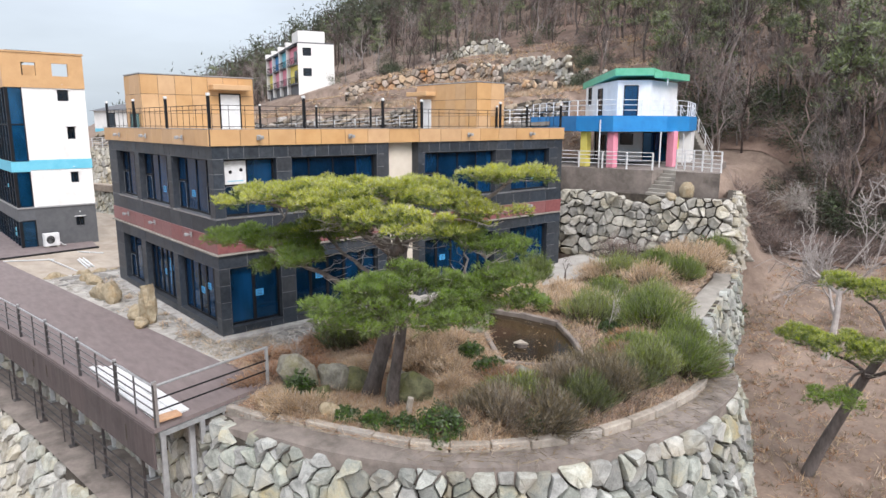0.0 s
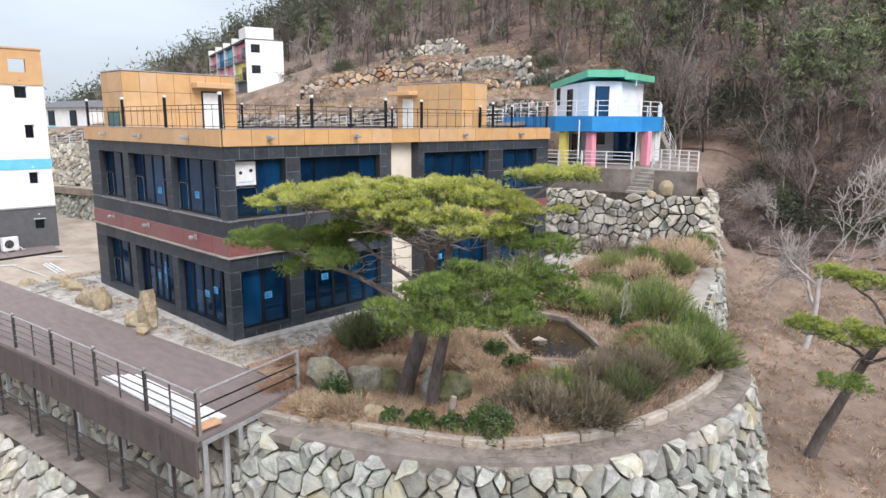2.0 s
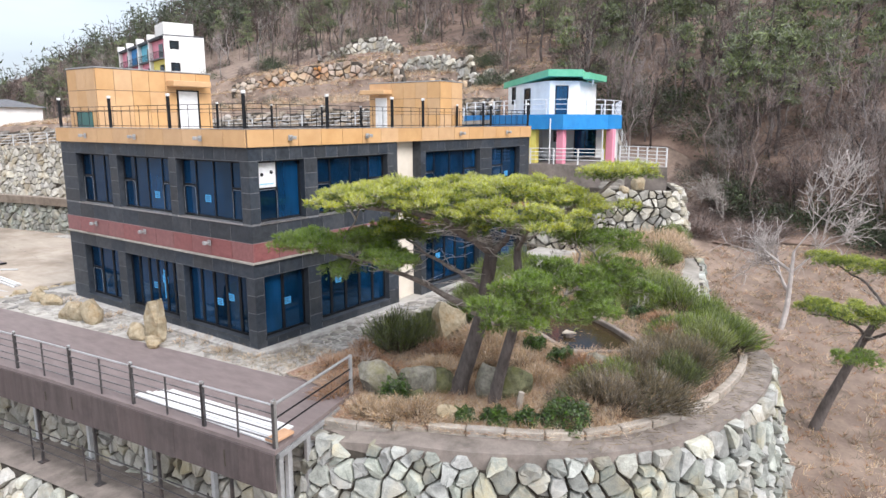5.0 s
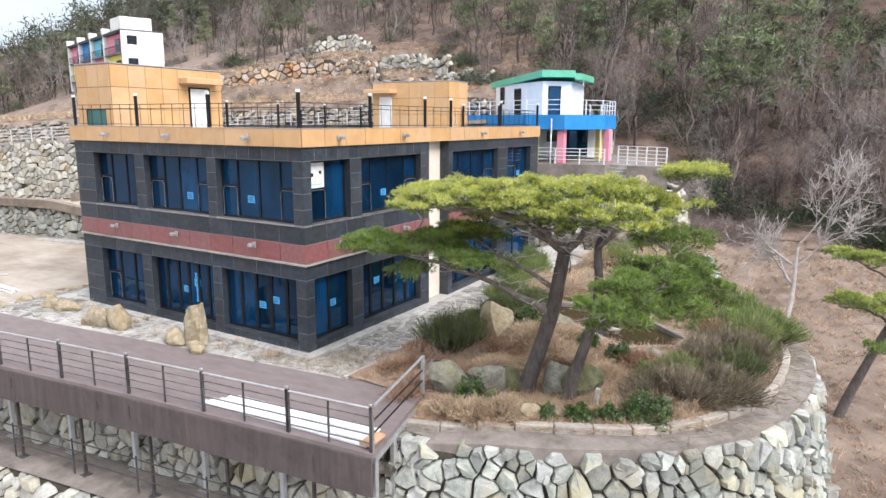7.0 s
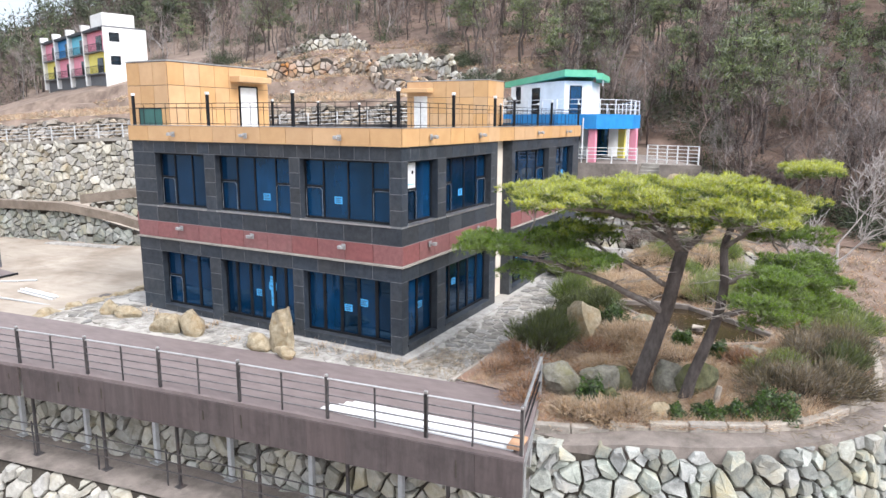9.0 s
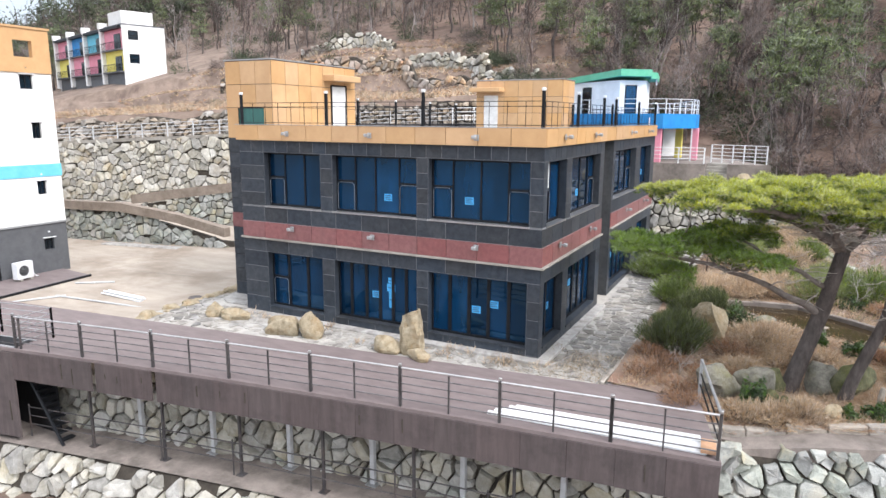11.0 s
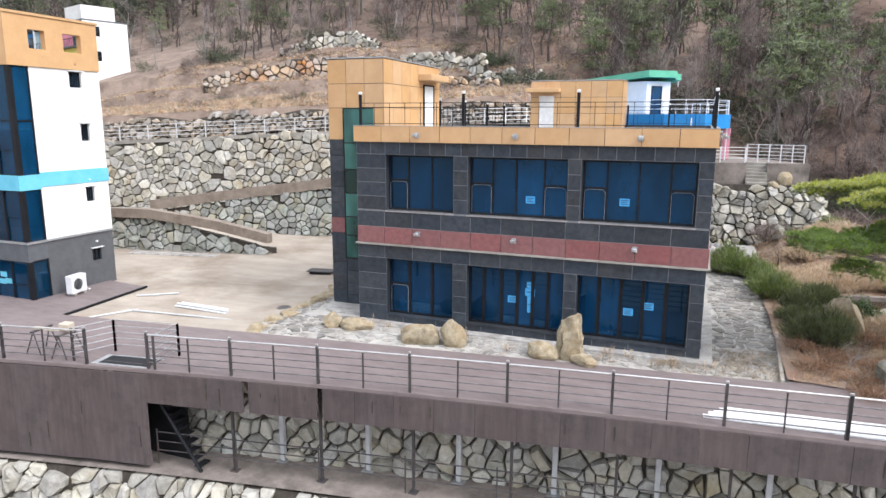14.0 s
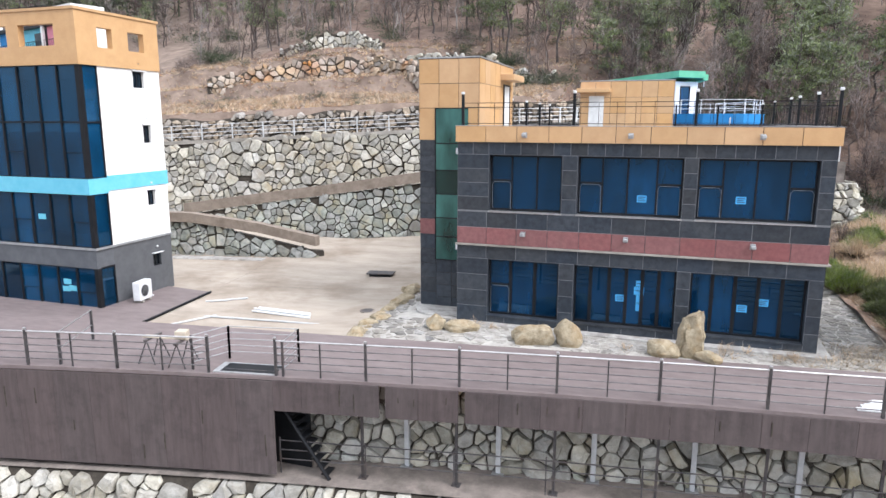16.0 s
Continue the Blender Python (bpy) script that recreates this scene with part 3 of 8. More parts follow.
def cells(length, height, size, rng, squash=1.0, jitter=0.44, big=0.2, small=0.3):
    """Irregular stones that fill a strip: a centre and an outline each."""
    h = size * squash
    nu, nv = max(1, round(length / size)), max(1, round(height / h))
    du, dv = length / nu, height / nv
    seed = {}
    for j in range(-1, nv + 1):
        for i in range(-1, nu + 1):
            seed[i, j] = ((i + 0.5 + (0.5 if j % 2 else 0) + rng.uniform(-jitter, jitter)) * du, (j + 0.5 + rng.uniform(-jitter, jitter)) * dv)
    many = {}
    for k, (x, y) in seed.items():  # large stones take the room of two, fillers share that of one
        roll = rng.random()
        if roll < big:
            continue
        many[k] = [(x, y, rng.uniform(0.0, 0.09) * size * size)]
        if roll > 1 - small:
            a = rng.uniform(0, 6.28)
            many[k] = [(x + math.cos(a + q) * du * 0.33, y + math.sin(a + q) * dv * 0.33, -rng.uniform(0.0, 0.03) * size * size) for q in (0, 2.1, 4.2)[:rng.choice((2, 3))]]
    out = []
    for j in range(nv):
        for i in range(nu):
            for cx, cy, cw in many.get((i, j), ()):
                x0, x1, y0, y1 = max(0, cx - size), min(length, cx + size), max(0, cy - h), min(height, cy + h)
                poly = [(x0, y0), (x1, y0), (x1, y1), (x0, y1)] if x1 > x0 and y1 > y0 else []
                for b in (-2, -1, 0, 1, 2):
                    for a in (-2, -1, 0, 1, 2):
                        for qx, qy, qw in many.get((i + a, j + b), ()):
                            dx, dy = qx - cx, qy - cy
                            dd = dx * dx + dy * dy
                            if dd > 1e-9 and poly:
                                t = 0.5 + (cw - qw) / (2 * dd)
                                poly = clip(poly, cx + dx * t, cy + dy * t, dx, dy)
                # short edges go, so that most stones keep four or five corners
                keep = []
                for p in poly:
                    if not keep or math.hypot(p[0] - keep[-1][0], p[1] - keep[-1][1]) > size * 0.17:
                        keep.append(p)
                if len(keep) > 3 and math.hypot(keep[0][0] - keep[-1][0], keep[0][1] - keep[-1][1]) < size * 0.17:
                    keep.pop()
                if len(keep) > 2:
                    gx, gy = sum(p[0] for p in keep) / len(keep), sum(p[1] for p in keep) / len(keep)
                    out.append(((gx, gy), keep))
    return out


def stone_shape(sh, centre, poly, rng, place, gap=0.03, depth=0.22, proud=0.14):
    """One rubble stone: a rounded rim, and a face of a few facets."""
    gx, gy = centre
    r = sum(math.hypot(x - gx, y - gy) for x, y in poly) / len(poly)
    if r < gap * 1.6:
        return False
    d = proud * rng.uniform(0.35, 1.6) * min(1.3, 0.4 + r * 1.7)
    tx, ty = rng.uniform(-0.8, 0.8), rng.uniform(-0.7, 0.5)
    full = []
    for (ax, ay), (bx, by) in zip(poly, poly[1:] + poly[:1]):  # cut and roughened corners
        ln = math.hypot(bx - ax, by - ay)
        c = rng.uniform(0.04, 0.15)
        full += [(ax + (bx - ax) * c, ay + (by - ay) * c), (bx - (bx - ax) * c * rng.uniform(0.6, 1.3), by - (by - ay) * c)]
        if ln > 0.75 * r:
            k = rng.uniform(0.4, 0.6)
            o = rng.uniform(-0.05, 0.035)
            full.insert(-1, (ax + (bx - ax) * k + (by - ay) * o, ay + (by - ay) * k - (bx - ax) * o))
    poly = full
    g = gap * rng.uniform(0.55, 1.7)
    k0, k1 = 1 - g / r, 1 - g / r - rng.uniform(0.06, 0.16)
    mx, my = gx + rng.uniform(-0.3, 0.3) * r, gy + rng.uniform(-0.3, 0.3) * r
    base, rim, top = [], [], []
    for x, y in poly:
        j = rng.uniform(0.95, 1.02)
        ox, oy = (x - gx) * k0 * j, (y - gy) * k0 * j
        base.append(place(gx + ox, gy + oy, -depth))
        rim.append(place(gx + ox, gy + oy, d * rng.uniform(0.2, 0.6)))
        ix, iy = (x - gx) * k1 * j, (y - gy) * k1 * j
        top.append(place(gx + ix, gy + iy, d * (1 + tx * ix / r + ty * iy / r) * rng.uniform(0.78, 1.05)))
    n = len(poly)
    vs = base + rim + top + [place(mx, my, d * rng.uniform(0.9, 1.18))]
    fs = []
    for i in range(n):
        q = (i + 1) % n
        fs += [(i, q, n + q, n + i), (n + i, n + q, 2 * n + q, 2 * n + i)]
    fs += [(2 * n + i, 2 * n + (i + 1) % n, 3 * n) for i in range(n)]
    sh.add(vs, fs)
    return True


def stone_wall(name, pts, z0, z1, size, label, mat_piece, mat_joined, single_span=None, batter=0.12, seed=1, squash=0.85, proud=0.14, gap=0.03, thick=0.5):
    """A wall of fitted rubble along a line: z0 and z1 give its foot and top along the way. Faces the right-hand side of the line."""
    line = Line(pts)
    rng = random.Random(seed)
    zlo = min(z0(line.length * i / 40) for i in range(41))
    zhi = max(z1(line.length * i / 40) for i in range(41))

    def place(u, v, out):
        p, d = line.at(u)
        z = zlo + v
        o = out - batter * (v - (zhi - zlo))
        return (p.x + d.y * o, p.y - d.x * o, z)

    core = Shape()
    steps = max(2, int(line.length / 0.8))
    for i in range(steps + 1):
        u = line.length * i / steps
        a, b = z0(u) - zlo, z1(u) - zlo - 0.04
        core.v += [place(u, a, -0.06), place(u, b, -0.06), place(u, b, -thick), place(u, a, -thick)]
    for i in range(steps):
        k = i * 4
        core.f += [(k, k + 4, k + 5, k + 1), (k + 1, k + 5, k + 6, k + 2)]
    core.f += [(0, 1, 2, 3), (steps * 4 + 3, steps * 4 + 2, steps * 4 + 1, steps * 4)]
    core.m = [0] * len(core.f)
    wall = single(name, core, M_wallcore, label, "stone wall", kind="structure")
    rest, count = Shape(), 0
    for c, poly in cells(line.length, zhi - zlo, size, rng, squash):
        zc = zlo + c[1]
        if zc < z0(c[0]) - size * 0.3 or zc > z1(c[0]) - size * 0.05:
            continue
        if single_span and count < 300 and single_span[0] < c[0] < single_span[1] and zc > single_span[2]:
            sh = Shape()
            if stone_shape(sh, c, poly, rng, place, gap, proud=proud):
                STONES.append((sh, mat_piece, wall))
                count += 1
        else:
            stone_shape(rest, c, poly, rng, place, gap, proud=proud)
    if rest.v:
        tagged(part("stones", rest, mat_joined, wall), kind="stuff")
    return wall


STONES = []  # pieces to be linked at the end of the file

# round wall under the garden path
stone_wall("wall_garden", [(p.x, p.y) for p in RIM], lambda u: -7.5, lambda u: -0.2 + dip(*rl.at(u)[0]), 0.62, "curved retaining wall of large pale fitted boulders under the garden", M_stone, M_stone_far, (0.5, 30, -3.6), batter=0.16, seed=3, squash=0.72, proud=0.17, gap=0.03)
# wall under the deck
stone_wall("wall_deck", [(-21, -6.6), (-12, -4.9), (-4, -3.7), (2, -3.0), (6.6, -2.62)], lambda u: -7.0 if u > 20 else -3.7, lambda u: -0.35, 0.62, "retaining wall of pale rubble in the shade under the deck", M_stone_back, M_stone_far, (3, 30, -3.4), batter=0.1, seed=4, squash=0.75)
# lower wall below the walkway
low = [(x, deck_y(x) - 0.2) for x in (-40, -33, -26, -20, -14, -8, -1, 7.4)]
stone_wall("wall_lower", low, lambda u: -9.5, lambda u: -3.56, 0.6, "lower retaining wall of pale rubble below the walkway", M_stone_back, M_stone_far, (8, 38, -6), batter=0.35, seed=5, squash=0.75, proud=0.2)
# walls behind the car park
back = [(x, wall_y(x)) for x in (-74, -60, -48, -37, -26, -15.5)]
stone_wall("wall_back", back, lambda u: -0.9, lambda u: road_z(-74 + u / 1.028) - 0.1, 0.68, "tall retaining wall of pale fitted stones behind the car park", M_stone_back, M_stone_cream, (26, 56, -1), batter=0.06, seed=6, proud=0.14, gap=0.03)
bould = [(x, wall_y(x) + 4.3) for x in (-74, -60, -48, -37, -26, -15, -9)]
stone_wall("wall_upper", bould, lambda u: road_z(-74 + u / 1.028) - 0.2, lambda u: road_z(-74 + u / 1.028) + 1.8 + 0.2 * math.sin(u * 0.9), 0.7, "loose wall of rounded boulders above the lane", M_stone, M_stone_brown, None, batter=0.45, seed=7, squash=0.7, proud=0.3, gap=0.06)


def hillside_wall(name, points, heights, size, label, mat, seed):
    """A dry stone wall that follows the slope; heights run evenly along it, above the ground."""
    pts = [(q.x, q.y) for q in spline(points, 5)]
    line = Line(pts)

    def ground_at(u):
        q, d = line.at(u)
        return hill_z(q.x, q.y)

    def top(u):
        k = u / line.length * (len(heights) - 1)
        i = min(len(heights) - 2, int(k))
        return ground_at(u) + heights[i] + (heights[i + 1] - heights[i]) * (k - i) + 0.2 * math.sin(u * 1.3) + 0.12 * math.sin(u * 3.1)

    return stone_wall(name, pts, lambda u: ground_at(u) - 0.9, top, size, label, M_stone, mat, None, batter=0.2, seed=seed, proud=0.2, gap=0.05)


hillside_wall("wall_terrace", [(-57, 43.0, 0), (-48, 48.0, 0), (-42, 51.0, 0), (-36, 50.0, 0), (-32, 48.2, 0), (-26, 46.6, 0), (-20, 44.4, 0)], [0.8, 1.7, 2.3, 1.9, 1.3, 1.2, 0.6], 0.8, "rust-stained dry stone terrace wall on the hillside", M_stone_red, 8)
hillside_wall("wall_terrace_high", [(-56.5, 58.0, 0), (-53, 60.4, 0), (-49, 61.6, 0), (-45, 61.2, 0), (-41.5, 59.6, 0)], [0.5, 1.6, 2.0, 1.7, 0.6], 0.8, "dry stone terrace wall high on the hillside", M_stone_cream, 9)
hillside_wall("wall_terrace_side", [(-40.5, 53.6, 0), (-37, 53.9, 0), (-33, 53.2, 0), (-27, 51.4, 0), (-21, 49.2, 0), (-16.5, 47.2, 0)], [1.2, 1.6, 1.5, 1.5, 1.4, 1.0], 0.8, "dry stone wall slanting down the hillside", M_stone_cream, 10)

# ---- main building ----


def facade(u, z, out, along, origin, normal):
    return (origin[0] + along[0] * u + normal[0] * out, origin[1] + along[1] * u + normal[1] * out, z)


building = thing("restaurant_building", pose(0, 0, 0), "two-storey building clad in dark granite with an orange metal parapet", "building")

Z_LOW, Z_HIGH = (0.34, 2.62), (4.52, 6.68)
SOUTH = [(-11.75, -8.95), (-8.40, -4.70), (-4.25, -0.45)]
EAST = [(0.40, 2.52), (3.14, 7.22), (9.86, 14.5), (15.6, 18.6)]
DEPTH = 0.36
BAND, FASC = (3.2, 3.86), (7.16, 7.74)


def wall_with_openings(sh, length, openings, z0, z1, place, thick):
    """A solid wall with openings cut through: columns of blocks between their edges."""
    us = sorted({0.0, length, *[o[0] for o in openings], *[o[1] for o in openings]})
    for a, b in zip(us, us[1:]):
        spans = sorted((o[2], o[3]) for o in openings if o[0] <= a + 1e-6 and o[1] >= b - 1e-6)
        z = z0
        for s0, s1 in spans + [(z1, z1)]:
            if s0 > z + 1e-6:
                vs = [place(u, zz, t) for zz in (z, s0) for u, t in ((a, 0), (b, 0), (b, -thick), (a, -thick))]
                sh.add(vs, ((0, 3, 2, 1), (4, 5, 6, 7), (0, 1, 5, 4), (1, 2, 6, 5), (2, 3, 7, 6), (3, 0, 4, 7)))
            z = s1


def south_place(u, z, t):
    return (-13.0 + u, -t, z)


def east_place(u, z, t):
    return (t, u, z)


def open_list(spans, start):
    out = []
    for a, b in spans:
        out += [(a - start, b - start, *Z_LOW), (a - start, b - start, *Z_HIGH)]
    return out


s_open = open_list(SOUTH, -13.0)
e_open = open_list(EAST, 0.0) + [(7.85, 9.5, -0.6, FASC[0])]
sw = Shape()
wall_with_openings(sw, 12.98, s_open, -0.7, FASC[0], lambda u, z, t: south_place(u, z, t - 0.006), 0.4)
wall_south = part("wall", sw.weld(), M_joint, building, "south wall with granite tiles")
ew = Shape()
wall_with_openings(ew, 19.6, [(a - 0.05, b - 0.05, c, d) for a, b, c, d in e_open], -0.7, FASC[0], lambda u, z, t: east_place(u + 0.05, z, t - 0.006), 0.4)
wall_east = part("wall", ew.weld(), M_joint, building, "east wall with granite tiles")
part("wall", Shape().box(-13, 0, 19.25, 19.65, -0.7, FASC[0]), M_granite, building, "plain rear wall")
part("wall", Shape().box(-13.0, -12.6, 0.4, 19.25, -0.7, FASC[0]), M_granite, building, "plain west wall")
rec = Shape().box(-0.68, -0.46, 7.45, 9.9, -0.6, FASC[0])
part("recess_wall", rec, M_cream, building, "cream rendered wall set back between the two blocks")
part("roof", Shape().box(-13.0, -0.1, 0.1, 19.6, 7.2, 7.42), M_concrete, building, "flat concrete roof")
part("floor_slab", Shape().box(-12.6, -1.03, 0.45, 19.2, 3.3, 3.6).box(-12.6, -1.03, 0.45, 19.2, -0.3, 0.1).box(-1.03, -0.45, 0.45, 7.4, 3.3, 3.6).box(-1.03, -0.45, 0.45, 7.4, -0.3, 0.1).box(-1.03, -0.45, 9.95, 19.2, 3.3, 3.6).box(-1.03, -0.45, 9.95, 19.2, -0.3, 0.1), M_concrete, building)
part("inner_wall", Shape().box(-12.5, -5.8, 7.4, 7.6, 0.1, 7.1).box(-6.0, -5.8, 7.6, 19.2, 0.1, 7.1), M_white, building)


M_sash = surface("grey_sash_metal", (0.14, 0.155, 0.175), (0.22, 0.24, 0.265), 0.5, 4, 60, 0.02)


def window(spans, z, place, panes, parent, vents=(), mat=M_glass):
    """One window in its opening: frame, mullions, panes and a sill."""
    a, b = spans
    z0, z1 = z
    fr = Shape()

    def bar(sh, u0, u1, w0, w1, t0, t1):
        vs = [place(u, zz, t) for zz in (w0, w1) for u, t in ((u0, t1), (u1, t1), (u1, t0), (u0, t0))]
        sh.add(vs, ((0, 3, 2, 1), (4, 5, 6, 7), (0, 1, 5, 4), (1, 2, 6, 5), (2, 3, 7, 6), (3, 0, 4, 7)))

    w = 0.085
    ti, to = -DEPTH, -DEPTH + 0.1
    bar(fr, a, b, z0, z0 + w, ti, to)
    bar(fr, a, b, z1 - w, z1, ti, to)
    bar(fr, a, a + w, z0 + w, z1 - w, ti, to)
    bar(fr, b - w, b, z0 + w, z1 - w, ti, to)
    n = len(panes)
    cuts = [a + (b - a) * sum(panes[:i]) / sum(panes) for i in range(n + 1)]
    win = part("window", fr, M_frame, parent, "black framed window with blue tinted glass")
    for c in cuts[1:-1]:
        mu = Shape()
        hw = 0.06 if z0 < 3 else 0.026
        bar(mu, c - hw, c + hw, z0 + w, z1 - w, ti, to - 0.01)
        part("mullion", mu, M_frame, win)
    rv = Shape()
    bar(rv, a, a + 0.02, z0, z1, to, -0.004)
    bar(rv, b - 0.02, b, z0, z1, to, -0.004)
    bar(rv, a + 0.02, b - 0.02, z1 - 0.02, z1, to, -0.004)
    part("reveal", rv, M_granite, win, "dark granite reveal")
    if vents is not None:
        sill = Shape()
        bar(sill, a - 0.02, b + 0.02, z0 - 0.05, z0 + 0.006, -DEPTH + 0.102, 0.035)
        part("sill", sill, M_steel if z0 > 3 else M_granite, win, "pale metal sill" if z0 > 3 else "granite sill")
    for i in range(n):
        p0, p1 = cuts[i] + (w if i == 0 else 0.03), cuts[i + 1] - (w if i == n - 1 else 0.03)
        g = Shape()
        if i in (vents or ()):
            mid = z0 + (z1 - z0) * 0.52
            vf = Shape()
            f0, f1, q = p0 + 0.01, p1 - 0.01, ti + 0.115
            ring = [place(f0, z0 + w, q), place(f0, mid - 0.1, q), place(f0 + 0.09, mid, q), place(f1 - 0.09, mid, q), place(f1, mid - 0.1, q), place(f1, z0 + w, q)]
            vf.tube(ring, 0.009, 6)
            part("vent_sash", vf, M_sash, win, "opening sash with a pale metal edge")
            vb = Shape()
            bar(vb, p0, p1, mid + 0.02, mid + 0.08, ti + 0.02, to + 0.005)
            part("vent_bar", vb, M_frame, win)
        bar(g, p0, p1, z0 + w, z1 - w, ti + 0.04, ti + 0.052)
        gl = part("pane", g, mat, win)
        gl.visible_shadow = False
    return win


s_panes = [([1, 1.15, 1.15], (0,)), ([1, 1, 1.15, 1], (0, 3)), ([1, 1.25, 1.2, 1], (0, 3))]
for span, (pn, vt) in zip(SOUTH, s_panes):
    sp = (span[0] + 13.0, span[1] + 13.0)
    window(sp, Z_HIGH, south_place, pn, building, vt)
window((1.25, 4.05), Z_LOW, south_place, [0.9, 1, 1], building, (0,))
window((4.6, 8.3), Z_LOW, south_place, [0.8, 0.9, 0.8, 0.75, 0.75, 0.8], building, ())
window((8.75, 12.55), Z_LOW, south_place, [0.9, 0.9, 0.9, 0.9, 0.9], building, ())
e_panes = [[1, 1.1], [0.9, 1.1, 1.1, 0.9], [0.9, 1.1, 1.1, 1], [1, 1]]
for span, pn in zip(EAST, e_panes):
    window(span, Z_HIGH, east_place, pn, building, (0, len(pn) - 1) if len(pn) > 2 else (0,))
    window(span, Z_LOW, east_place, [1] * (2 if span[1] - span[0] < 3.2 else 5), building, ())

TILES = []  # cladding pieces, linked at the end of the file


def clad(parent, place, u0, u1, z0, z1, course, width, mat, rng, thick=0.03, out=0.0, offset=True):
    """Courses of stone tiles with open joints over one stretch of wall."""
    nv = max(1, round((z1 - z0) / course))
    h = (z1 - z0) / nv
    for j in range(nv):
        w = width
        n = max(1, round((u1 - u0) / w))
        w = (u1 - u0) / n
        cut = [u0 + w * i for i in range(n + 1)]
        if offset and j % 2 and n > 1:
            cut = [u0] + [u0 + w * (i + 0.5) for i in range(n)] + [u1]
        for a, b in zip(cut, cut[1:]):
            TILES.append((parent, place, a + 0.011, b - 0.011, z0 + j * h + 0.011, z0 + (j + 1) * h - 0.011, thick, out + rng.uniform(-0.002, 0.003), mat))


rt = random.Random(5)
cs = lambda u, z, t: south_place(u, z, t)
ce = lambda u, z, t: east_place(u, z, t)
su = [0.0] + [v + 13.0 for s in SOUTH for v in s] + [13.0]
for k in range(0, 8, 2):
    clad(wall_south, cs, su[k], su[k + 1], Z_LOW[0] - 0.9 if k else -0.6, Z_LOW[1], 0.6, 1.25, M_granite, rt, offset=False)
    clad(wall_south, cs, su[k], su[k + 1], Z_HIGH[0], Z_HIGH[1], 0.6, 1.25, M_granite, rt, offset=False)
for k in (1, 3, 5):
    clad(wall_south, cs, su[k], su[k + 1], -0.5, Z_LOW[0] - 0.05, 0.5, 1.2, M_granite, rt)
clad(wall_south, cs, 0, 13.0, Z_LOW[1], BAND[0], 0.6, 1.2, M_granite, rt, offset=False)
clad(wall_south, cs, 0, 13.0, BAND[1], Z_HIGH[0] - 0.05, 0.6, 1.2, M_granite, rt, offset=False)
clad(wall_south, cs, 0, 13.0, Z_HIGH[1], FASC[0], 0.5, 0.62, M_granite, rt, offset=False)
clad(wall_south, cs, 0, 13.06, BAND[0], BAND[1], 0.66, 1.2, M_redgranite, rt, 0.05, 0.03, offset=False)
for lo, hi, es in ((0.0, 7.85, EAST[:2]), (9.5, 19.65, EAST[2:])):
    eu = [lo] + [v for s in es for v in s] + [hi]
    for k in range(0, len(eu), 2):
        clad(wall_east, ce, eu[k], eu[k + 1], -0.6, Z_LOW[1], 0.6, 1.25, M_granite, rt, offset=False)
        clad(wall_east, ce, eu[k], eu[k + 1], Z_HIGH[0], Z_HIGH[1], 0.6, 1.25, M_granite, rt, offset=False)
    for k in range(1, len(eu) - 1, 2):
        clad(wall_east, ce, eu[k], eu[k + 1], -0.5, Z_LOW[0] - 0.05, 0.5, 1.2, M_granite, rt)
    clad(wall_east, ce, lo, hi, Z_LOW[1], BAND[0], 0.6, 1.2, M_granite, rt, offset=False)
    clad(wall_east, ce, lo, hi, BAND[1], Z_HIGH[0] - 0.05, 0.6, 1.2, M_granite, rt, offset=False)
    clad(wall_east, ce, lo, hi, Z_HIGH[1], FASC[0], 0.5, 0.62, M_granite, rt, offset=False)
    clad(wall_east, ce, lo, hi, BAND[0], BAND[1], 0.66, 1.2, M_redgranite, rt, 0.05, 0.03, offset=False)
ledge = Shape().box(-13.05, 0.12, -0.12, 0.02, BAND[0] - 0.06, BAND[0]).box(-0.02, 0.12, 0.02, 7.85, BAND[0] - 0.06, BAND[0]).box(-0.02, 0.12, 9.5, 19.65, BAND[0] - 0.06, BAND[0])
part("ledge", ledge, M_concrete, building, "thin pale ledge under the red band")
part("jamb", Shape().box(-0.46, -0.003, 7.62, 7.857, -0.6, FASC[0]).box(-0.46, -0.003, 9.493, 9.72, -0.6, FASC[0]), M_granite, building)

fasc = part("parapet", Shape().box(-13.0, 0.04, -0.1, 0.12, FASC[0], FASC[1]).box(-0.16, 0.04, 0.12, 19.7, FASC[0], FASC[1]).box(-13, -0.16, 19.5, 19.7, FASC[0], FASC[1]).box(-13.0, -12.8, 0.12, 19.5, 7.42, FASC[1]), M_darksteel, building, "orange metal parapet in panels with dark joints")
clad(fasc, lambda u, z, t: (-13.05 + u, -0.1 - t, z), 0, 13.13, FASC[0] - 0.02, FASC[1] + 0.01, 0.7, 1.2, M_orange, rt, 0.04, 0.04, offset=False)
clad(fasc, lambda u, z, t: (0.04 + t, u, z), -0.06, 7.85, FASC[0] - 0.02, FASC[1] + 0.01, 0.7, 1.2, M_orange, rt, 0.04, 0.04, offset=False)
clad(fasc, lambda u, z, t: (0.04 + t, u, z), 9.5, 19.7, FASC[0] - 0.02, FASC[1] + 0.01, 0.7, 1.2, M_orange, rt, 0.04, 0.04, offset=False)
clad(fasc, lambda u, z, t: (0.04 + t, u, z), 7.85, 9.5, FASC[0] - 0.02, FASC[1] + 0.01, 0.7, 1.65, M_orange, rt, 0.02, 0.025, offset=False)
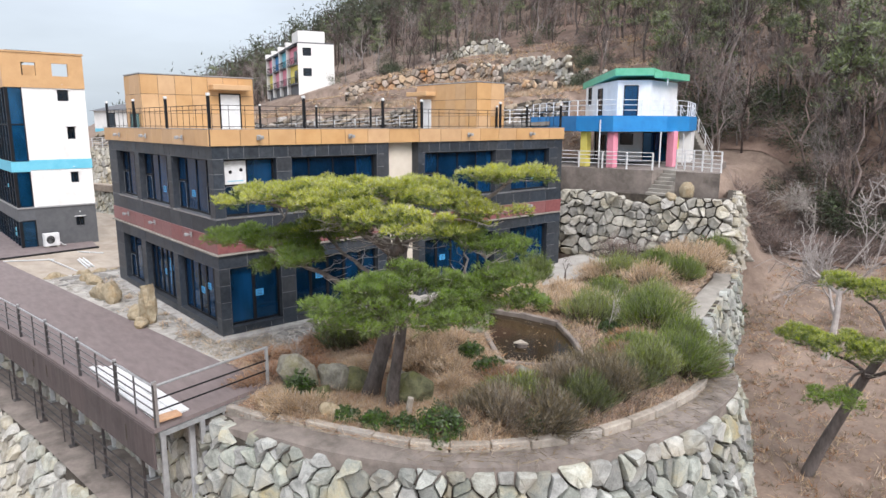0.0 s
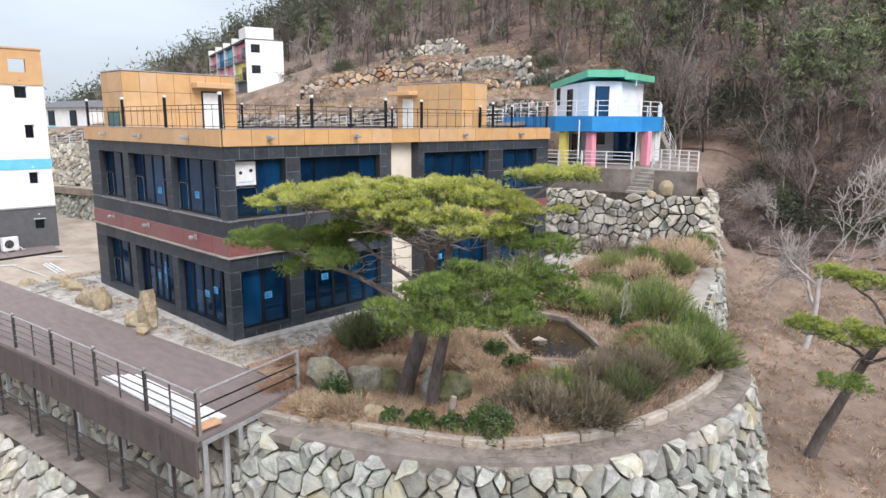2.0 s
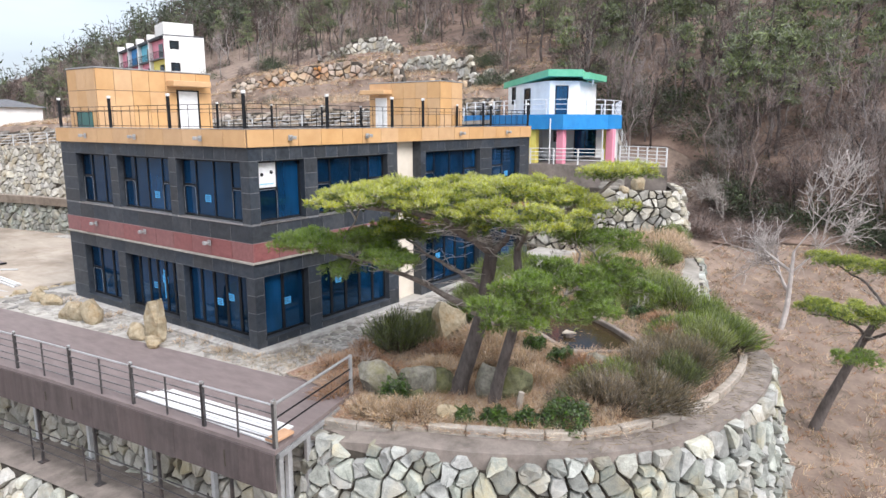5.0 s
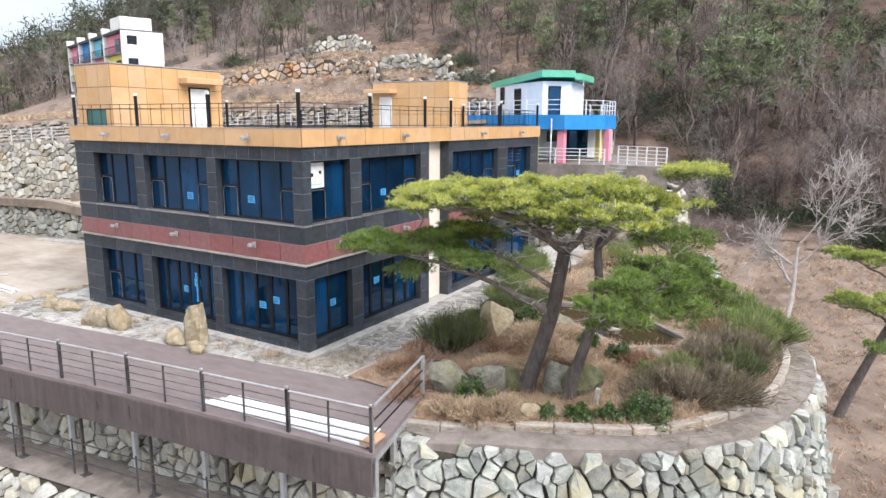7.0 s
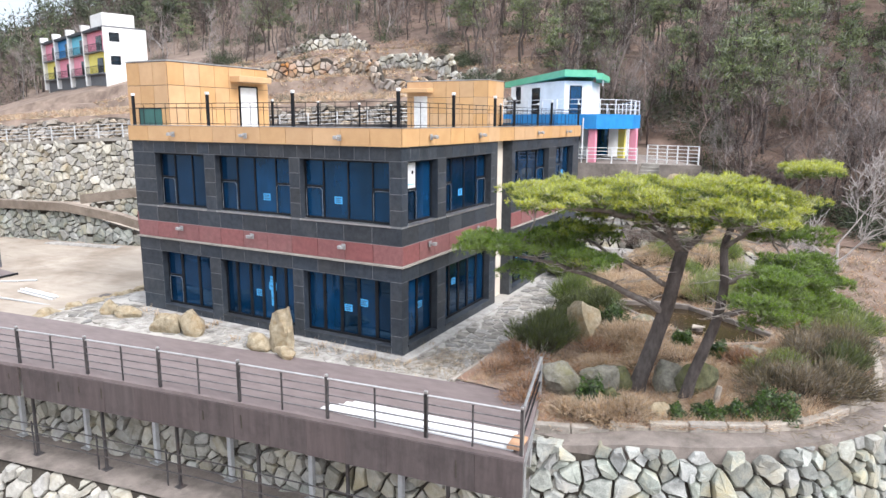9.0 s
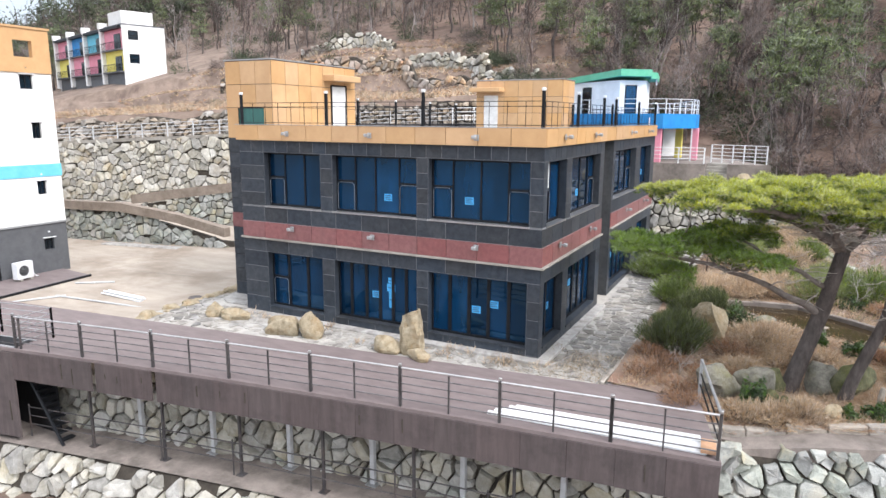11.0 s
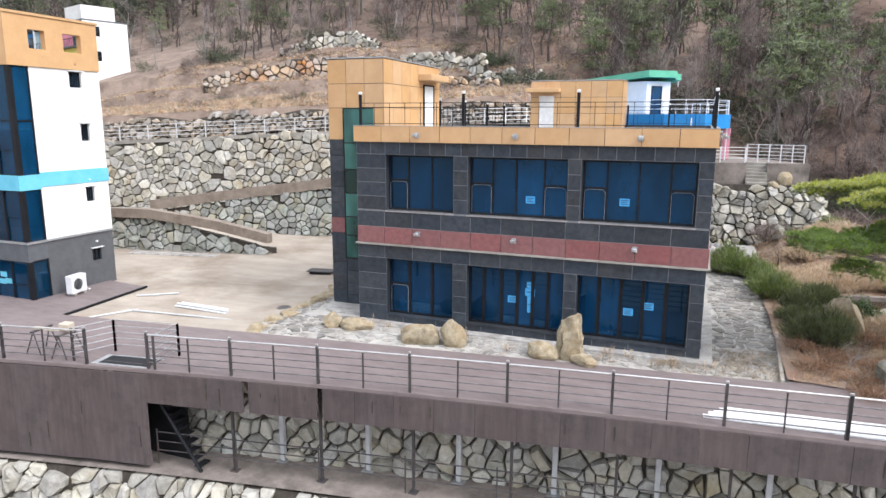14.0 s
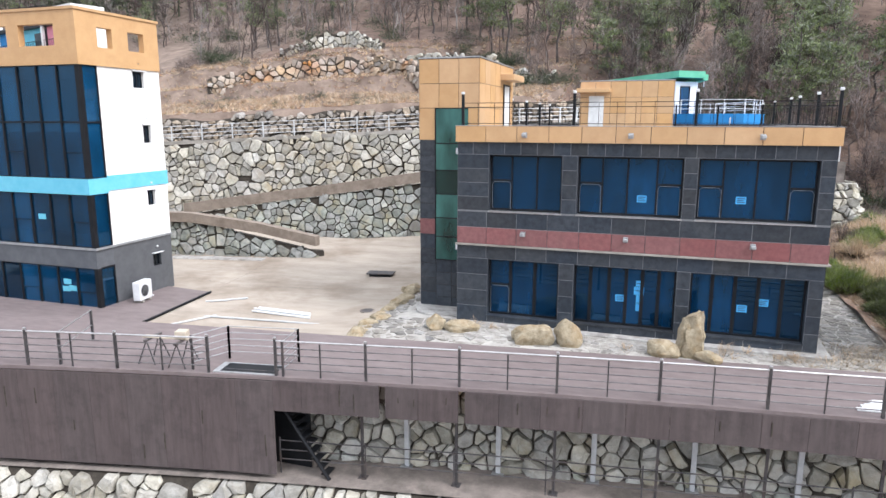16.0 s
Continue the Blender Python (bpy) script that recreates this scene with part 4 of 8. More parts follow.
part("coping", Shape().box(-13.06, 0.09, -0.15, 0.14, FASC[1] + 0.012, FASC[1] + 0.03).box(-0.18, 0.09, 0.14, 19.72, FASC[1] + 0.012, FASC[1] + 0.03), M_galv, building)


def roof_tower(x0, x1, y0, y1, z0, z1, label):
    """A stair head on the roof in orange panels."""
    t = thing("stair_tower", pose(0, 0, 0), label, "stair tower")
    core = part("core", Shape().box(x0, x1, y0, y1, z0, z1), M_darksteel, t)
    part("roof_cap", Shape().box(x0 - 0.05, x1 + 0.05, y0 - 0.05, y1 + 0.05, z1 + 0.002, z1 + 0.05), M_galv, t)
    return t, core


tower, core = roof_tower(-15.15, -12.62, 1.62, 7.7, -0.7, 10.42, "orange panelled stair tower with a dark granite shaft")
pl_s = lambda u, z, t: (-15.15 + u, 1.62 - t, z)
pl_e = lambda u, z, t: (-12.62 + t, 1.62 + u, z)
pl_w = lambda u, z, t: (-15.15 - t, 7.7 - u, z)
for u0, u1 in ((0.0, 0.72), (1.72, 2.53)):
    clad(core, pl_s, u0, u1, 7.15, 8.45, 1.3, 1.3, M_orange, rt, 0.03, 0.03, offset=False)
clad(core, pl_s, 0, 2.53, 8.45, 10.4, 0.98, 0.85, M_orange, rt, 0.03, 0.03, offset=False)
clad(core, pl_e, 0, 6.08, 7.5, 10.4, 0.97, 0.9, M_orange, rt, 0.03, 0.03, offset=False)
clad(core, pl_w, 0, 6.08, 7.15, 10.4, 1.05, 1.0, M_orange, rt, 0.03, 0.03, offset=False)
clad(core, pl_s, 0.0, 0.72, -0.6, 3.2, 0.6, 0.9, M_granite, rt, 0.03, 0.03, offset=False)
clad(core, pl_s, 0.72, 2.1, -0.6, 2.1, 0.6, 0.9, M_granite, rt, 0.03, 0.03, offset=False)
clad(core, pl_s, 0.0, 0.72, BAND[0], BAND[1], 0.66, 0.9, M_redgranite, rt, 0.03, 0.05, offset=False)
clad(core, pl_s, 0.0, 0.72, BAND[1], 7.15, 0.6, 0.9, M_granite, rt, 0.03, 0.03, offset=False)
for k, (za, zb) in enumerate(((2.12, 3.1), (3.14, 3.9), (3.94, 4.9), (4.94, 5.9), (5.94, 7.0), (7.04, 8.42))):
    part("pane", Shape().box(-14.42, -13.05, 1.56, 1.59, za, zb), M_glass_green, tower, "green tinted stair window")
for k, zc in enumerate((2.6, 6.6)):
    part("notice", Shape().box(-13.55, -13.22, 1.54, 1.556, zc, zc + 0.24), M_whitepaint, tower, "white paper notice on the stair window")
wf = Shape().box(-14.47, -14.42, 1.55, 1.615, 2.1, 8.46).box(-14.42, -13.05, 1.55, 1.615, 8.42, 8.46)
for za in (2.1, 3.1, 3.9, 4.9, 5.9, 7.0):
    wf.box(-14.42, -13.05, 1.55, 1.615, za, za + 0.04)
part("window_frame", wf, M_frame, tower)
part("canopy", Shape().soft_box(-12.62, -11.95, 5.15, 7.3, 9.72, 10.0, 0.02), M_orange, tower, "orange canopy over the roof door")
part("door", Shape().box(-12.6, -12.56, 5.75, 6.85, 7.42, 9.5), M_whitepaint, tower, "pale grey metal roof door")
part("door_frame", Shape().box(-12.6, -12.53, 5.68, 5.75, 7.42, 9.57).box(-12.6, -12.53, 6.85, 6.92, 7.42, 9.57).box(-12.6, -12.53, 5.75, 6.85, 9.5, 9.57), M_frame, tower)

tower2, core2 = roof_tower(-10.6, -5.1, 18.0, 20.3, 7.42, 10.33, "orange panelled roof access block")
clad(core2, lambda u, z, t: (-10.6 + u, 18.0 - t, z), 0, 5.5, 7.45, 10.32, 0.96, 0.95, M_orange, rt, 0.03, 0.03, offset=False)
clad(core2, lambda u, z, t: (-5.1 + t, 18.0 + u, z), 0, 2.3, 7.45, 10.32, 0.96, 1.15, M_orange, rt, 0.03, 0.03, offset=False)
part("canopy", Shape().soft_box(-10.75, -8.75, 17.2, 18.0, 9.65, 9.9, 0.02), M_orange, tower2, "orange canopy over the roof door")
part("door", Shape().box(-10.05, -9.15, 17.9, 17.96, 7.42, 9.45), M_whitepaint, tower2, "pale grey metal roof door")

part("plinth", Shape().soft_box(-12.9, 0.42, -0.42, -0.004, -0.3, 0.06, 0.02).soft_box(0.004, 0.42, 0.004, 7.8, -0.3, 0.06, 0.02), M_plinth, building, "pale chipped concrete step along the foot of the walls")

# ---- deck ----
dk = Shape()
xs = [6.2 - i * 1.0 for i in range(0, 48)]
for x in xs:
    q = 5.25 if x > 6 else x
    dk.v += [(x, deck_y(x), 0.0), (q, inner_y(q), 0.0), (x, deck_y(x), -0.12), (q, inner_y(q), -0.12)]
for i in range(len(xs) - 1):
    k = i * 4
    dk.f += [(k, k + 1, k + 5, k + 4), (k, k + 4, k + 6, k + 2), (k + 2, k + 6, k + 7, k + 3), (k + 1, k + 3, k + 7, k + 5)]
dk.f += [(0, 2, 3, 1)]
dk.m = [0] * len(dk.f)
single("deck", dk, M_deck, "long weathered brown timber-look deck along the edge", "deck", kind="structure")
fascia = thing("deck_fascia", pose(0, 0, 0), "brown board fascia hung from the deck edge", "fascia", kind="structure")
rfa = random.Random(3)
x = 6.2
while x > -40.5:
    w = 0.94 if abs(x + 15.76) < 0.02 else 1.22
    a, b = x - 0.004, x - w + 0.004
    x -= w
    gap = abs((a + b) / 2 + 10.05) < 0.62 or abs((a + b) / 2 + 12.45) < 0.62
    zb = -1.13 - (0.0 if b > -16.75 else 2.2) + rfa.uniform(-0.012, 0.012)
    zt = -0.1 if b > -16.75 else -0.14
    if gap:
        b += 0.2
    o = rfa.uniform(0, 0.012)
    sh = Shape().add([(a, deck_y(a) - 0.06 - o, zt), (b, deck_y(b) - 0.06 - o, zt), (b, deck_y(b) - 0.06 - o, zb), (a, deck_y(a) - 0.06 - o, zb), (a, deck_y(a), zt), (b, deck_y(b), zt), (b, deck_y(b), zb), (a, deck_y(a), zb)],
                     ((0, 1, 2, 3), (7, 6, 5, 4), (0, 4, 5, 1), (3, 2, 6, 7), (0, 3, 7, 4), (1, 5, 6, 2)))
    part("board", sh, M_fascia, fascia)
for _ in range(22):  # splits where the boards have shrunk apart
    u = rfa.uniform(-40, 5.5)
    ln, zt = rfa.uniform(0.15, 0.75), rfa.uniform(-2.6, -0.5) if u < -17 else rfa.uniform(-0.45, -0.3)
    part("split", Shape().box(-0.014, 0.014, -0.012, 0.012, -ln, 0, 0), M_wallcore, fascia, "dark split between the boards", at=pose(u, deck_y(u) - 0.075, zt, 0, rfa.uniform(-1.5, 1.5), 8))
wk = Shape()
for i in range(len(xs)):
    x = xs[i]
    wk.v += [(x, deck_y(x) - 0.25, -3.5), (x, inner_y(x) - 1.0, -3.5)]
for i in range(len(xs) - 1):
    k = 2 * i
    wk.f.append((k, k + 1, k + 3, k + 2))
wk.m = [0] * len(wk.f)
single("walkway", wk, M_concrete_dark, "stained concrete walkway below the deck", "walkway", kind="structure")


# ---- pavilion on its terrace ----
def oriented(a, b):
    """A frame along a wall from a to b: its first axis runs along, its second points out to the right of it."""
    d = Vector((b[0] - a[0], b[1] - a[1], 0))
    ln = d.length
    return pose(a[0], a[1], 0, 0, 0, math.degrees(math.atan2(d.y, d.x))), ln


def opening_set(parent, a, b, u0, u1, z0, z1, name, label, glass, bars=1, proud=0.03, frame=None):
    """A framed window or door set on a wall that runs from a to b, its outer side on the right."""
    m, _ = oriented(a, b)
    f = Shape()
    w = 0.06
    for x0, x1, y0, y1 in ((u0, u1, z0, z0 + w), (u0, u1, z1 - w, z1), (u0, u0 + w, z0 + w, z1 - w), (u1 - w, u1, z0 + w, z1 - w)):
        f.box(x0, x1, -proud - 0.04, 0.02, y0, y1, 0, m)
    for k in range(1, bars + 1):
        c = u0 + (u1 - u0) * k / (bars + 1)
        f.box(c - 0.025, c + 0.025, -proud - 0.03, 0.02, z0 + w, z1 - w, 0, m)
    ob = part(name, f, frame or M_frame, parent, label)
    g = part("pane", Shape().box(u0 + w, u1 - w, -0.022, -0.012, z0 + w, z1 - w, 0, m), glass, ob)
    return ob


def railing(name, pts, z, height, bars, spacing, post_r, bar_r, label, mat_post, mat_bar, caps=None, minor=False, group="", top_r=None, zf=None):
    """A post-and-bar railing along a line: each post and each bar a part."""
    line = Line(pts)
    zz = zf or (lambda u: z)
    p0, _ = line.at(0)
    t = thing(name, pose(p0.x, p0.y, zz(0)), label, "railing", group)
    base = Vector((p0.x, p0.y, zz(0)))
    n = max(1, round(line.length / spacing))
    for i in range(n + 1):
        u = line.length * i / n
        p, d = line.at(u)
        q = Vector((p.x, p.y, zz(u))) - base
        part("post", Shape().box(-post_r, post_r, -post_r, post_r, 0, height + (0.05 if caps else 0)), mat_post, t, at=Matrix.Translation(q) @ pose(0, 0, 0, 0, 0, math.degrees(math.atan2(d.y, d.x))))
        if caps:
            part("post_cap", Shape().soft_box(-post_r * 1.15, post_r * 1.15, -post_r * 1.15, post_r * 1.15, height + 0.05, height + 0.13, 0.015), caps, t, "pale post cap", at=Matrix.Translation(q))
        if minor and i < n:
            p, d = line.at(u + line.length / n / 2)
            q = Vector((p.x, p.y, zz(u + line.length / n / 2))) - base
            part("baluster", Shape().box(-0.02, 0.02, -0.02, 0.02, 0, height - 0.04), mat_post, t, at=Matrix.Translation(q))
    k = max(1, int(line.length / 1.5))
    for b in bars:
        path = []
        for i in range(k + 1):
            u = line.length * i / k
            p, d = line.at(u)
            path.append(Vector((p.x, p.y, zz(u) + b * height)) - base)
        top = b == max(bars)
        part("rail", Shape().tube(path, top_r if top_r and top else bar_r, 6), M_rail if top_r and not top else mat_bar, t)
    return t


hut = thing("garden_pavilion", pose(0, 0, 5.3), "white two-storey pavilion with a blue slab and a green roof edge", "pavilion")
SLAB = [(-11.2, 29.6), (-3.1, 24.8), (-0.5, 25.0), (1.15, 28.3), (1.0, 31.2), (-1.5, 36.8), (-8.5, 40)]
part("slab", Shape().prism(SLAB, 2.2, 3.15), M_blue, hut, "bright blue painted slab edge")
UP = [(-11.2, 36.4), (-4.9, 31.7), (-3.25, 33.3), (-3.85, 37.9), (-7, 40.5)]
m_up = Shape().prism(UP, 3.15, 5.7)
part("upper_wall", m_up, M_white, hut, "white rendered upper room")


def sloped_slab(outline, zs, thick):
    """A slab whose top height is given at each corner."""
    sh = Shape().prism(outline, 0, 1)
    n = len(outline)
    sh.v = [(x, y, zs[i % n] - (thick if i < n else 0)) for i, (x, y, z) in enumerate(sh.v)]
    return sh


part("roof_edge", sloped_slab([(-12.1, 37.1), (-4.75, 31.1), (-2.75, 32.75), (-4.6, 38.0), (-7.2, 41.2)], [6.0, 6.48, 6.48, 6.4, 6.1], 0.5), M_green, hut, "green painted sloping roof edge")
part("roof_step", sloped_slab([(-2.9, 33.1), (-2.5, 33.5), (-3.2, 38.4), (-4.4, 38.6)], [6.3, 6.3, 6.3, 6.3], 0.46), M_green, hut, "lower step of the green roof edge")
LOWA, LOWB, LOWC = (-8.2, 33.6), (-5.0, 31.0), (-0.55, 34.4)
part("lower_wall", Shape().prism([LOWA, LOWB, LOWC, (-2.0, 37.5), (-6, 37.5)], 0, 2.2), M_white, hut, "pale lower room behind the pillars")
opening_set(hut, LOWB, LOWC, 2.35, 4.0, 0.05, 2.1, "door", "dark glazed sliding door", M_glass, 1)
opening_set(hut, LOWB, LOWC, 0.8, 1.7, 1.2, 2.0, "window", "small dark window", M_glass_dark, 0)
opening_set(hut, LOWA, LOWB, 0.6, 1.5, 0.05, 2.1, "door", "dark door", M_glass_dark, 0)
opening_set(hut, LOWA, LOWB, 2.2, 3.4, 0.6, 1.9, "window", "dark window", M_glass_dark, 1)
ua, ub, uc = UP[0], UP[1], UP[2]
opening_set(hut, ua, ub, 0.9, 1.6, 4.1, 5.5, "window", "narrow dark window", M_glass_dark, 0)
opening_set(hut, ua, ub, 3.4, 4.5, 3.2, 5.3, "door", "narrow dark door", M_glass_dark, 0)
opening_set(hut, ub, uc, 0.45, 1.45, 3.2, 5.35, "door", "blue glazed door", M_glass, 0)
for x, y, mt, lb in ((-2.72, 25.35, M_yellow, "yellow painted pillar"), (-0.85, 25.55, M_pink, "pink painted pillar"), (1.0, 29.3, M_pink, "pink painted pillar"), (-0.4, 31.9, M_yellow, "yellow painted pillar")):
    part("pillar", Shape().soft_box(x - 0.24, x + 0.24, y - 0.24, y + 0.24, 0, 2.2, 0.02), mt, hut, lb)
for x, y in ((-1.35, 24.9), (0.95, 28.0), (0.8, 31.0)):
    part("downpipe", Shape().tube([(x, y, 0.0), (x, y, 2.9)], 0.045, 8), M_whitepaint, hut, "white downpipe")
part("light_pole", Shape().tube([(-2.75, 34.6, 5.4), (-2.75, 34.6, 5.95)], 0.05, 8), M_whitepaint, hut)
TERR = [(-13, 30), (-4.0, 23.9), (1.6, 25.0), (2.25, 25.15), (2.25, 27.4), (3.55, 27.6), (3.55, 25.5), (6.05, 25.75), (1.3, 35.3), (0.6, 37.5), (-8, 42)]
single("pavilion_terrace", Shape().prism(TERR, 3.9, 5.3), M_concrete_dark, "stained concrete terrace carrying the pavilion", "terrace", kind="structure")
stairs = thing("terrace_stairs", pose(2.26, 25.2, 3.9), "short flight of worn concrete steps up to the pavilion terrace", "stairs")
for k in range(7):
    part("step", Shape().soft_box(0, 1.28, -0.7 + k * 0.3, 2.25, k * 0.2, (k + 1) * 0.2, 0.015), M_concrete, stairs)
WR = "white painted metal railing of the pavilion"
railing("terrace_railing", [(-4.0, 24.1), (1.5, 25.15), (2.15, 25.3)], 5.3, 1.0, (0.3, 0.55, 0.78, 1.0), 1.6, 0.04, 0.022, WR, M_whitepaint, M_whitepaint, group="pavilion railings")
railing("terrace_railing", [(2.35, 27.6), (5.75, 26.4)], 5.3, 1.15, (0.2, 0.4, 0.6, 0.8, 1.0), 0.75, 0.035, 0.022, WR, M_whitepaint, M_whitepaint, group="pavilion railings")
railing("balcony_railing", [(-11.0, 29.7), (-3.1, 25.0), (-0.6, 25.2), (1.05, 28.3), (0.9, 31.15), (-1.6, 36.6)], 8.45, 0.95, (0.35, 0.68, 1.0), 1.5, 0.03, 0.02, WR, M_whitepaint, M_whitepaint, group="pavilion railings")
railing("stair_railing", [(-2.0, 36.9), (-1.85, 40.0)], 5.3, 1.0, (0.35, 0.68, 1.0), 0.9, 0.03, 0.02, "white railing of the outer stair of the pavilion", M_whitepaint, M_whitepaint, group="pavilion railings", zf=lambda u: 8.35 - 0.98 * u)
railing("stair_railing", [(-2.95, 37.0), (-2.8, 40.0)], 5.3, 1.0, (0.35, 0.68, 1.0), 0.9, 0.03, 0.02, "white railing of the outer stair of the pavilion", M_whitepaint, M_whitepaint, group="pavilion railings", zf=lambda u: 8.35 - 0.98 * u)
ost = thing("outer_stairs", pose(0, 0, 5.3), "steep outer concrete stair of the pavilion", "stairs")
for k in range(12):
    c, d = Vector((-2.5, 37.1, 0)), Vector((0.048, 0.998, 0))
    p = c + d * (k * 0.26)
    part("step", Shape().box(-0.45, 0.45, -0.14, 0.14, 0 if k > 6 else 2.3 - k * 0.24, 2.9 - k * 0.24), M_concrete, ost, at=pose(p.x, p.y, 0, 0, 0, -3))
stone_wall("wall_pavilion", [(-4.4, 23.2), (0.6, 23.9), (2.0, 24.2), (5.6, 24.75), (6.7, 25.2), (6.75, 26.4), (4.6, 31.0)], lambda u: 0.0, lambda u: 4.0, 0.6, "rubble wall under the pavilion terrace", M_stone_back, M_stone_cream, (0, 16, 0), batter=0.16, seed=12, proud=0.24, gap=0.03)

# small wall with a path behind the garden
stone_wall("wall_side", [(12.6, 12.6), (11.5, 14.6), (10.6, 17.5), (9.8, 20.5), (8.6, 23.2)], lambda u: -2.6, lambda u: 0.35 + 0.05 * u, 0.55, "short retaining wall of split stone beside the garden path", M_stone, M_stone_far, (0, 14, -2.6), batter=0.12, seed=14, proud=0.12)
sp = Shape()
side = Line([(12.3, 12.4), (11.2, 14.6), (10.3, 17.5), (9.5, 20.5), (8.3, 23.2)])
for i in range(25):
    p, d = side.at(side.length * i / 24)
    z = 0.3 + 0.05 * side.length * i / 24
    sp.v += [(p.x + d.y * 0.3, p.y - d.x * 0.3, z), (p.x - d.y * 0.75, p.y + d.x * 0.75, z + 0.03), (p.x + d.y * 0.3, p.y - d.x * 0.3, z - 0.2)]
for i in range(24):
    k = i * 3
    sp.f += [(k, k + 1, k + 4, k + 3)[::-1], (k, k + 3, k + 5, k + 2)[::-1]]
sp.m = [0] * len(sp.f)
single("side_path", sp, M_concrete, "pale concrete path along the low side wall", "path", kind="structure")

# ---- guest house beside the car park ----
M_glass_guest = tinted_glass("clear_blue_glass", (0.25, 0.5, 0.75), (0.006, 0.05, 0.115), 0.33, sheen=(0.4, 0.7, 1.0), ior=1.9)
GX, GY0, GY1, GB = -29.5, -1.75, 3.05, -1.05
guest = thing("guest_house", pose(GX, GY0, GB), "tall white guest house with grey base, blue band and orange crown", "building")
D = GY1 - GY0
gw = Shape()
wall_with_openings(gw, D - 0.95, [(2.5, 3.05, 1.75, 2.4)], 0, 3.2, lambda u, z, t: (t, 0.95 + u, z), 0.3)
part("base", gw.weld(), M_greyclad, guest, "dark grey clad ground floor wall")
gw = Shape()
wall_with_openings(gw, D - 0.95, [(2.45, 2.95, 4.85, 5.6), (2.5, 3.0, 7.9, 8.75), (2.1, 2.8, 10.5, 11.25)], 3.2, 11.35, lambda u, z, t: (t + 0.02, 0.95 + u, z), 0.3)
part("wall", gw.weld(), M_white, guest, "white rendered side wall with small windows")
part("rear_wall", Shape().box(-11, -0.3, D - 0.3, D, 0, 11.35), M_white, guest)
part("end_wall", Shape().box(-11.3, -11, 0, D, 0, 11.35), M_white, guest)
for u0, u1, z0, z1 in ((3.45, 4.0, 1.75, 2.4), (3.4, 3.9, 4.85, 5.6), (3.45, 3.95, 7.9, 8.75), (3.05, 3.75, 10.5, 11.25)):
    w = part("window", Shape().box(-0.16, -0.1, u0, u1, z0, z0 + 0.05).box(-0.16, -0.1, u0, u1, z1 - 0.05, z1).box(-0.16, -0.1, u0, u0 + 0.05, z0 + 0.05, z1 - 0.05).box(-0.16, -0.1, u1 - 0.05, u1, z0 + 0.05, z1 - 0.05).box(-0.16, -0.1, (u0 + u1) / 2 - 0.02, (u0 + u1) / 2 + 0.02, z0 + 0.05, z1 - 0.05), M_frame, guest, "small dark window")
    part("pane", Shape().box(-0.14, -0.13, u0 + 0.05, u1 - 0.05, z0 + 0.05, z1 - 0.05), M_glass_dark, w)
    part("hood", Shape().box(0.02, 0.14, u0 - 0.08, u1 + 0.08, z1 + 0.02, z1 + 0.06), M_whitepaint, w, "thin white window hood")
    part("lamp", Shape().soft_box(0.02, 0.1, (u0 + u1) / 2 - 0.05, (u0 + u1) / 2 + 0.05, z1 + 0.32, z1 + 0.4, 0.01), M_whitepaint, w)
part("ledge", Shape().box(-11, 0.1, -0.1, 0.95, 3.2, 3.3).box(-0.3, 0.08, 0.95, D + 0.02, 3.2, 3.3), M_galv, guest, "pale ledge over the ground floor")
part("grey_band", Shape().box(-11, 0.02, -0.06, 0.95, 2.35, 3.2), M_greyclad, guest)
part("blue_band", Shape().box(-11, 0.06, -0.14, 0.95, 5.72, 6.42).box(-0.3, 0.06, 0.95, D + 0.04, 5.82, 6.5), M_skyblue, guest, "sky blue painted band")
CR = Shape()
wall_with_openings(CR, D + 0.1, [(1.15, 2.0, 12.15, 13.0), (2.95, 3.95, 12.15, 13.0)], 11.35, 13.6, lambda u, z, t: (0.1 + t, -0.1 + u, z), 0.3)
wall_with_openings(CR, 11, [(0.9, 2.9, 12.15, 13.05), (3.6, 5.6, 12.15, 13.05), (6.3, 8.3, 12.15, 13.05)], 11.35, 13.6, lambda u, z, t: (-0.2 - u, -0.1 - t, z), 0.3)
CR.box(-11.2, -0.2, D - 0.3, D, 11.35, 12.2).box(-11.2, -10.9, 0.2, D - 0.3, 11.35, 13.6)
part("crown", CR.weld(), M_orange, guest, "orange roof storey wall with square openings")
part("crown_cap", Shape().box(-11.2, 0.16, -0.16, 0.26, 13.605, 13.72).box(-0.26, 0.16, 0.26, D + 0.06, 13.605, 13.72), M_orange, guest)
part("roof_floor", Shape().box(-11, -0.2, 0.2, D - 0.3, 11.0, 11.34), M_concrete, guest)
part("solar_roof", Shape().box(-9.5, -1.8, 0.6, 2.8, 13.95, 14.03, 0, pose(0, 0, 0, 0, -2, 0)), M_frame, guest, "dark flat canopy on the roof")
for x in (-9, -2.5):
    for y in (0.8, 2.6):
        part("canopy_post", Shape().tube([(x, y, 11.34), (x, y, 13.95)], 0.05, 6), M_frame, guest)


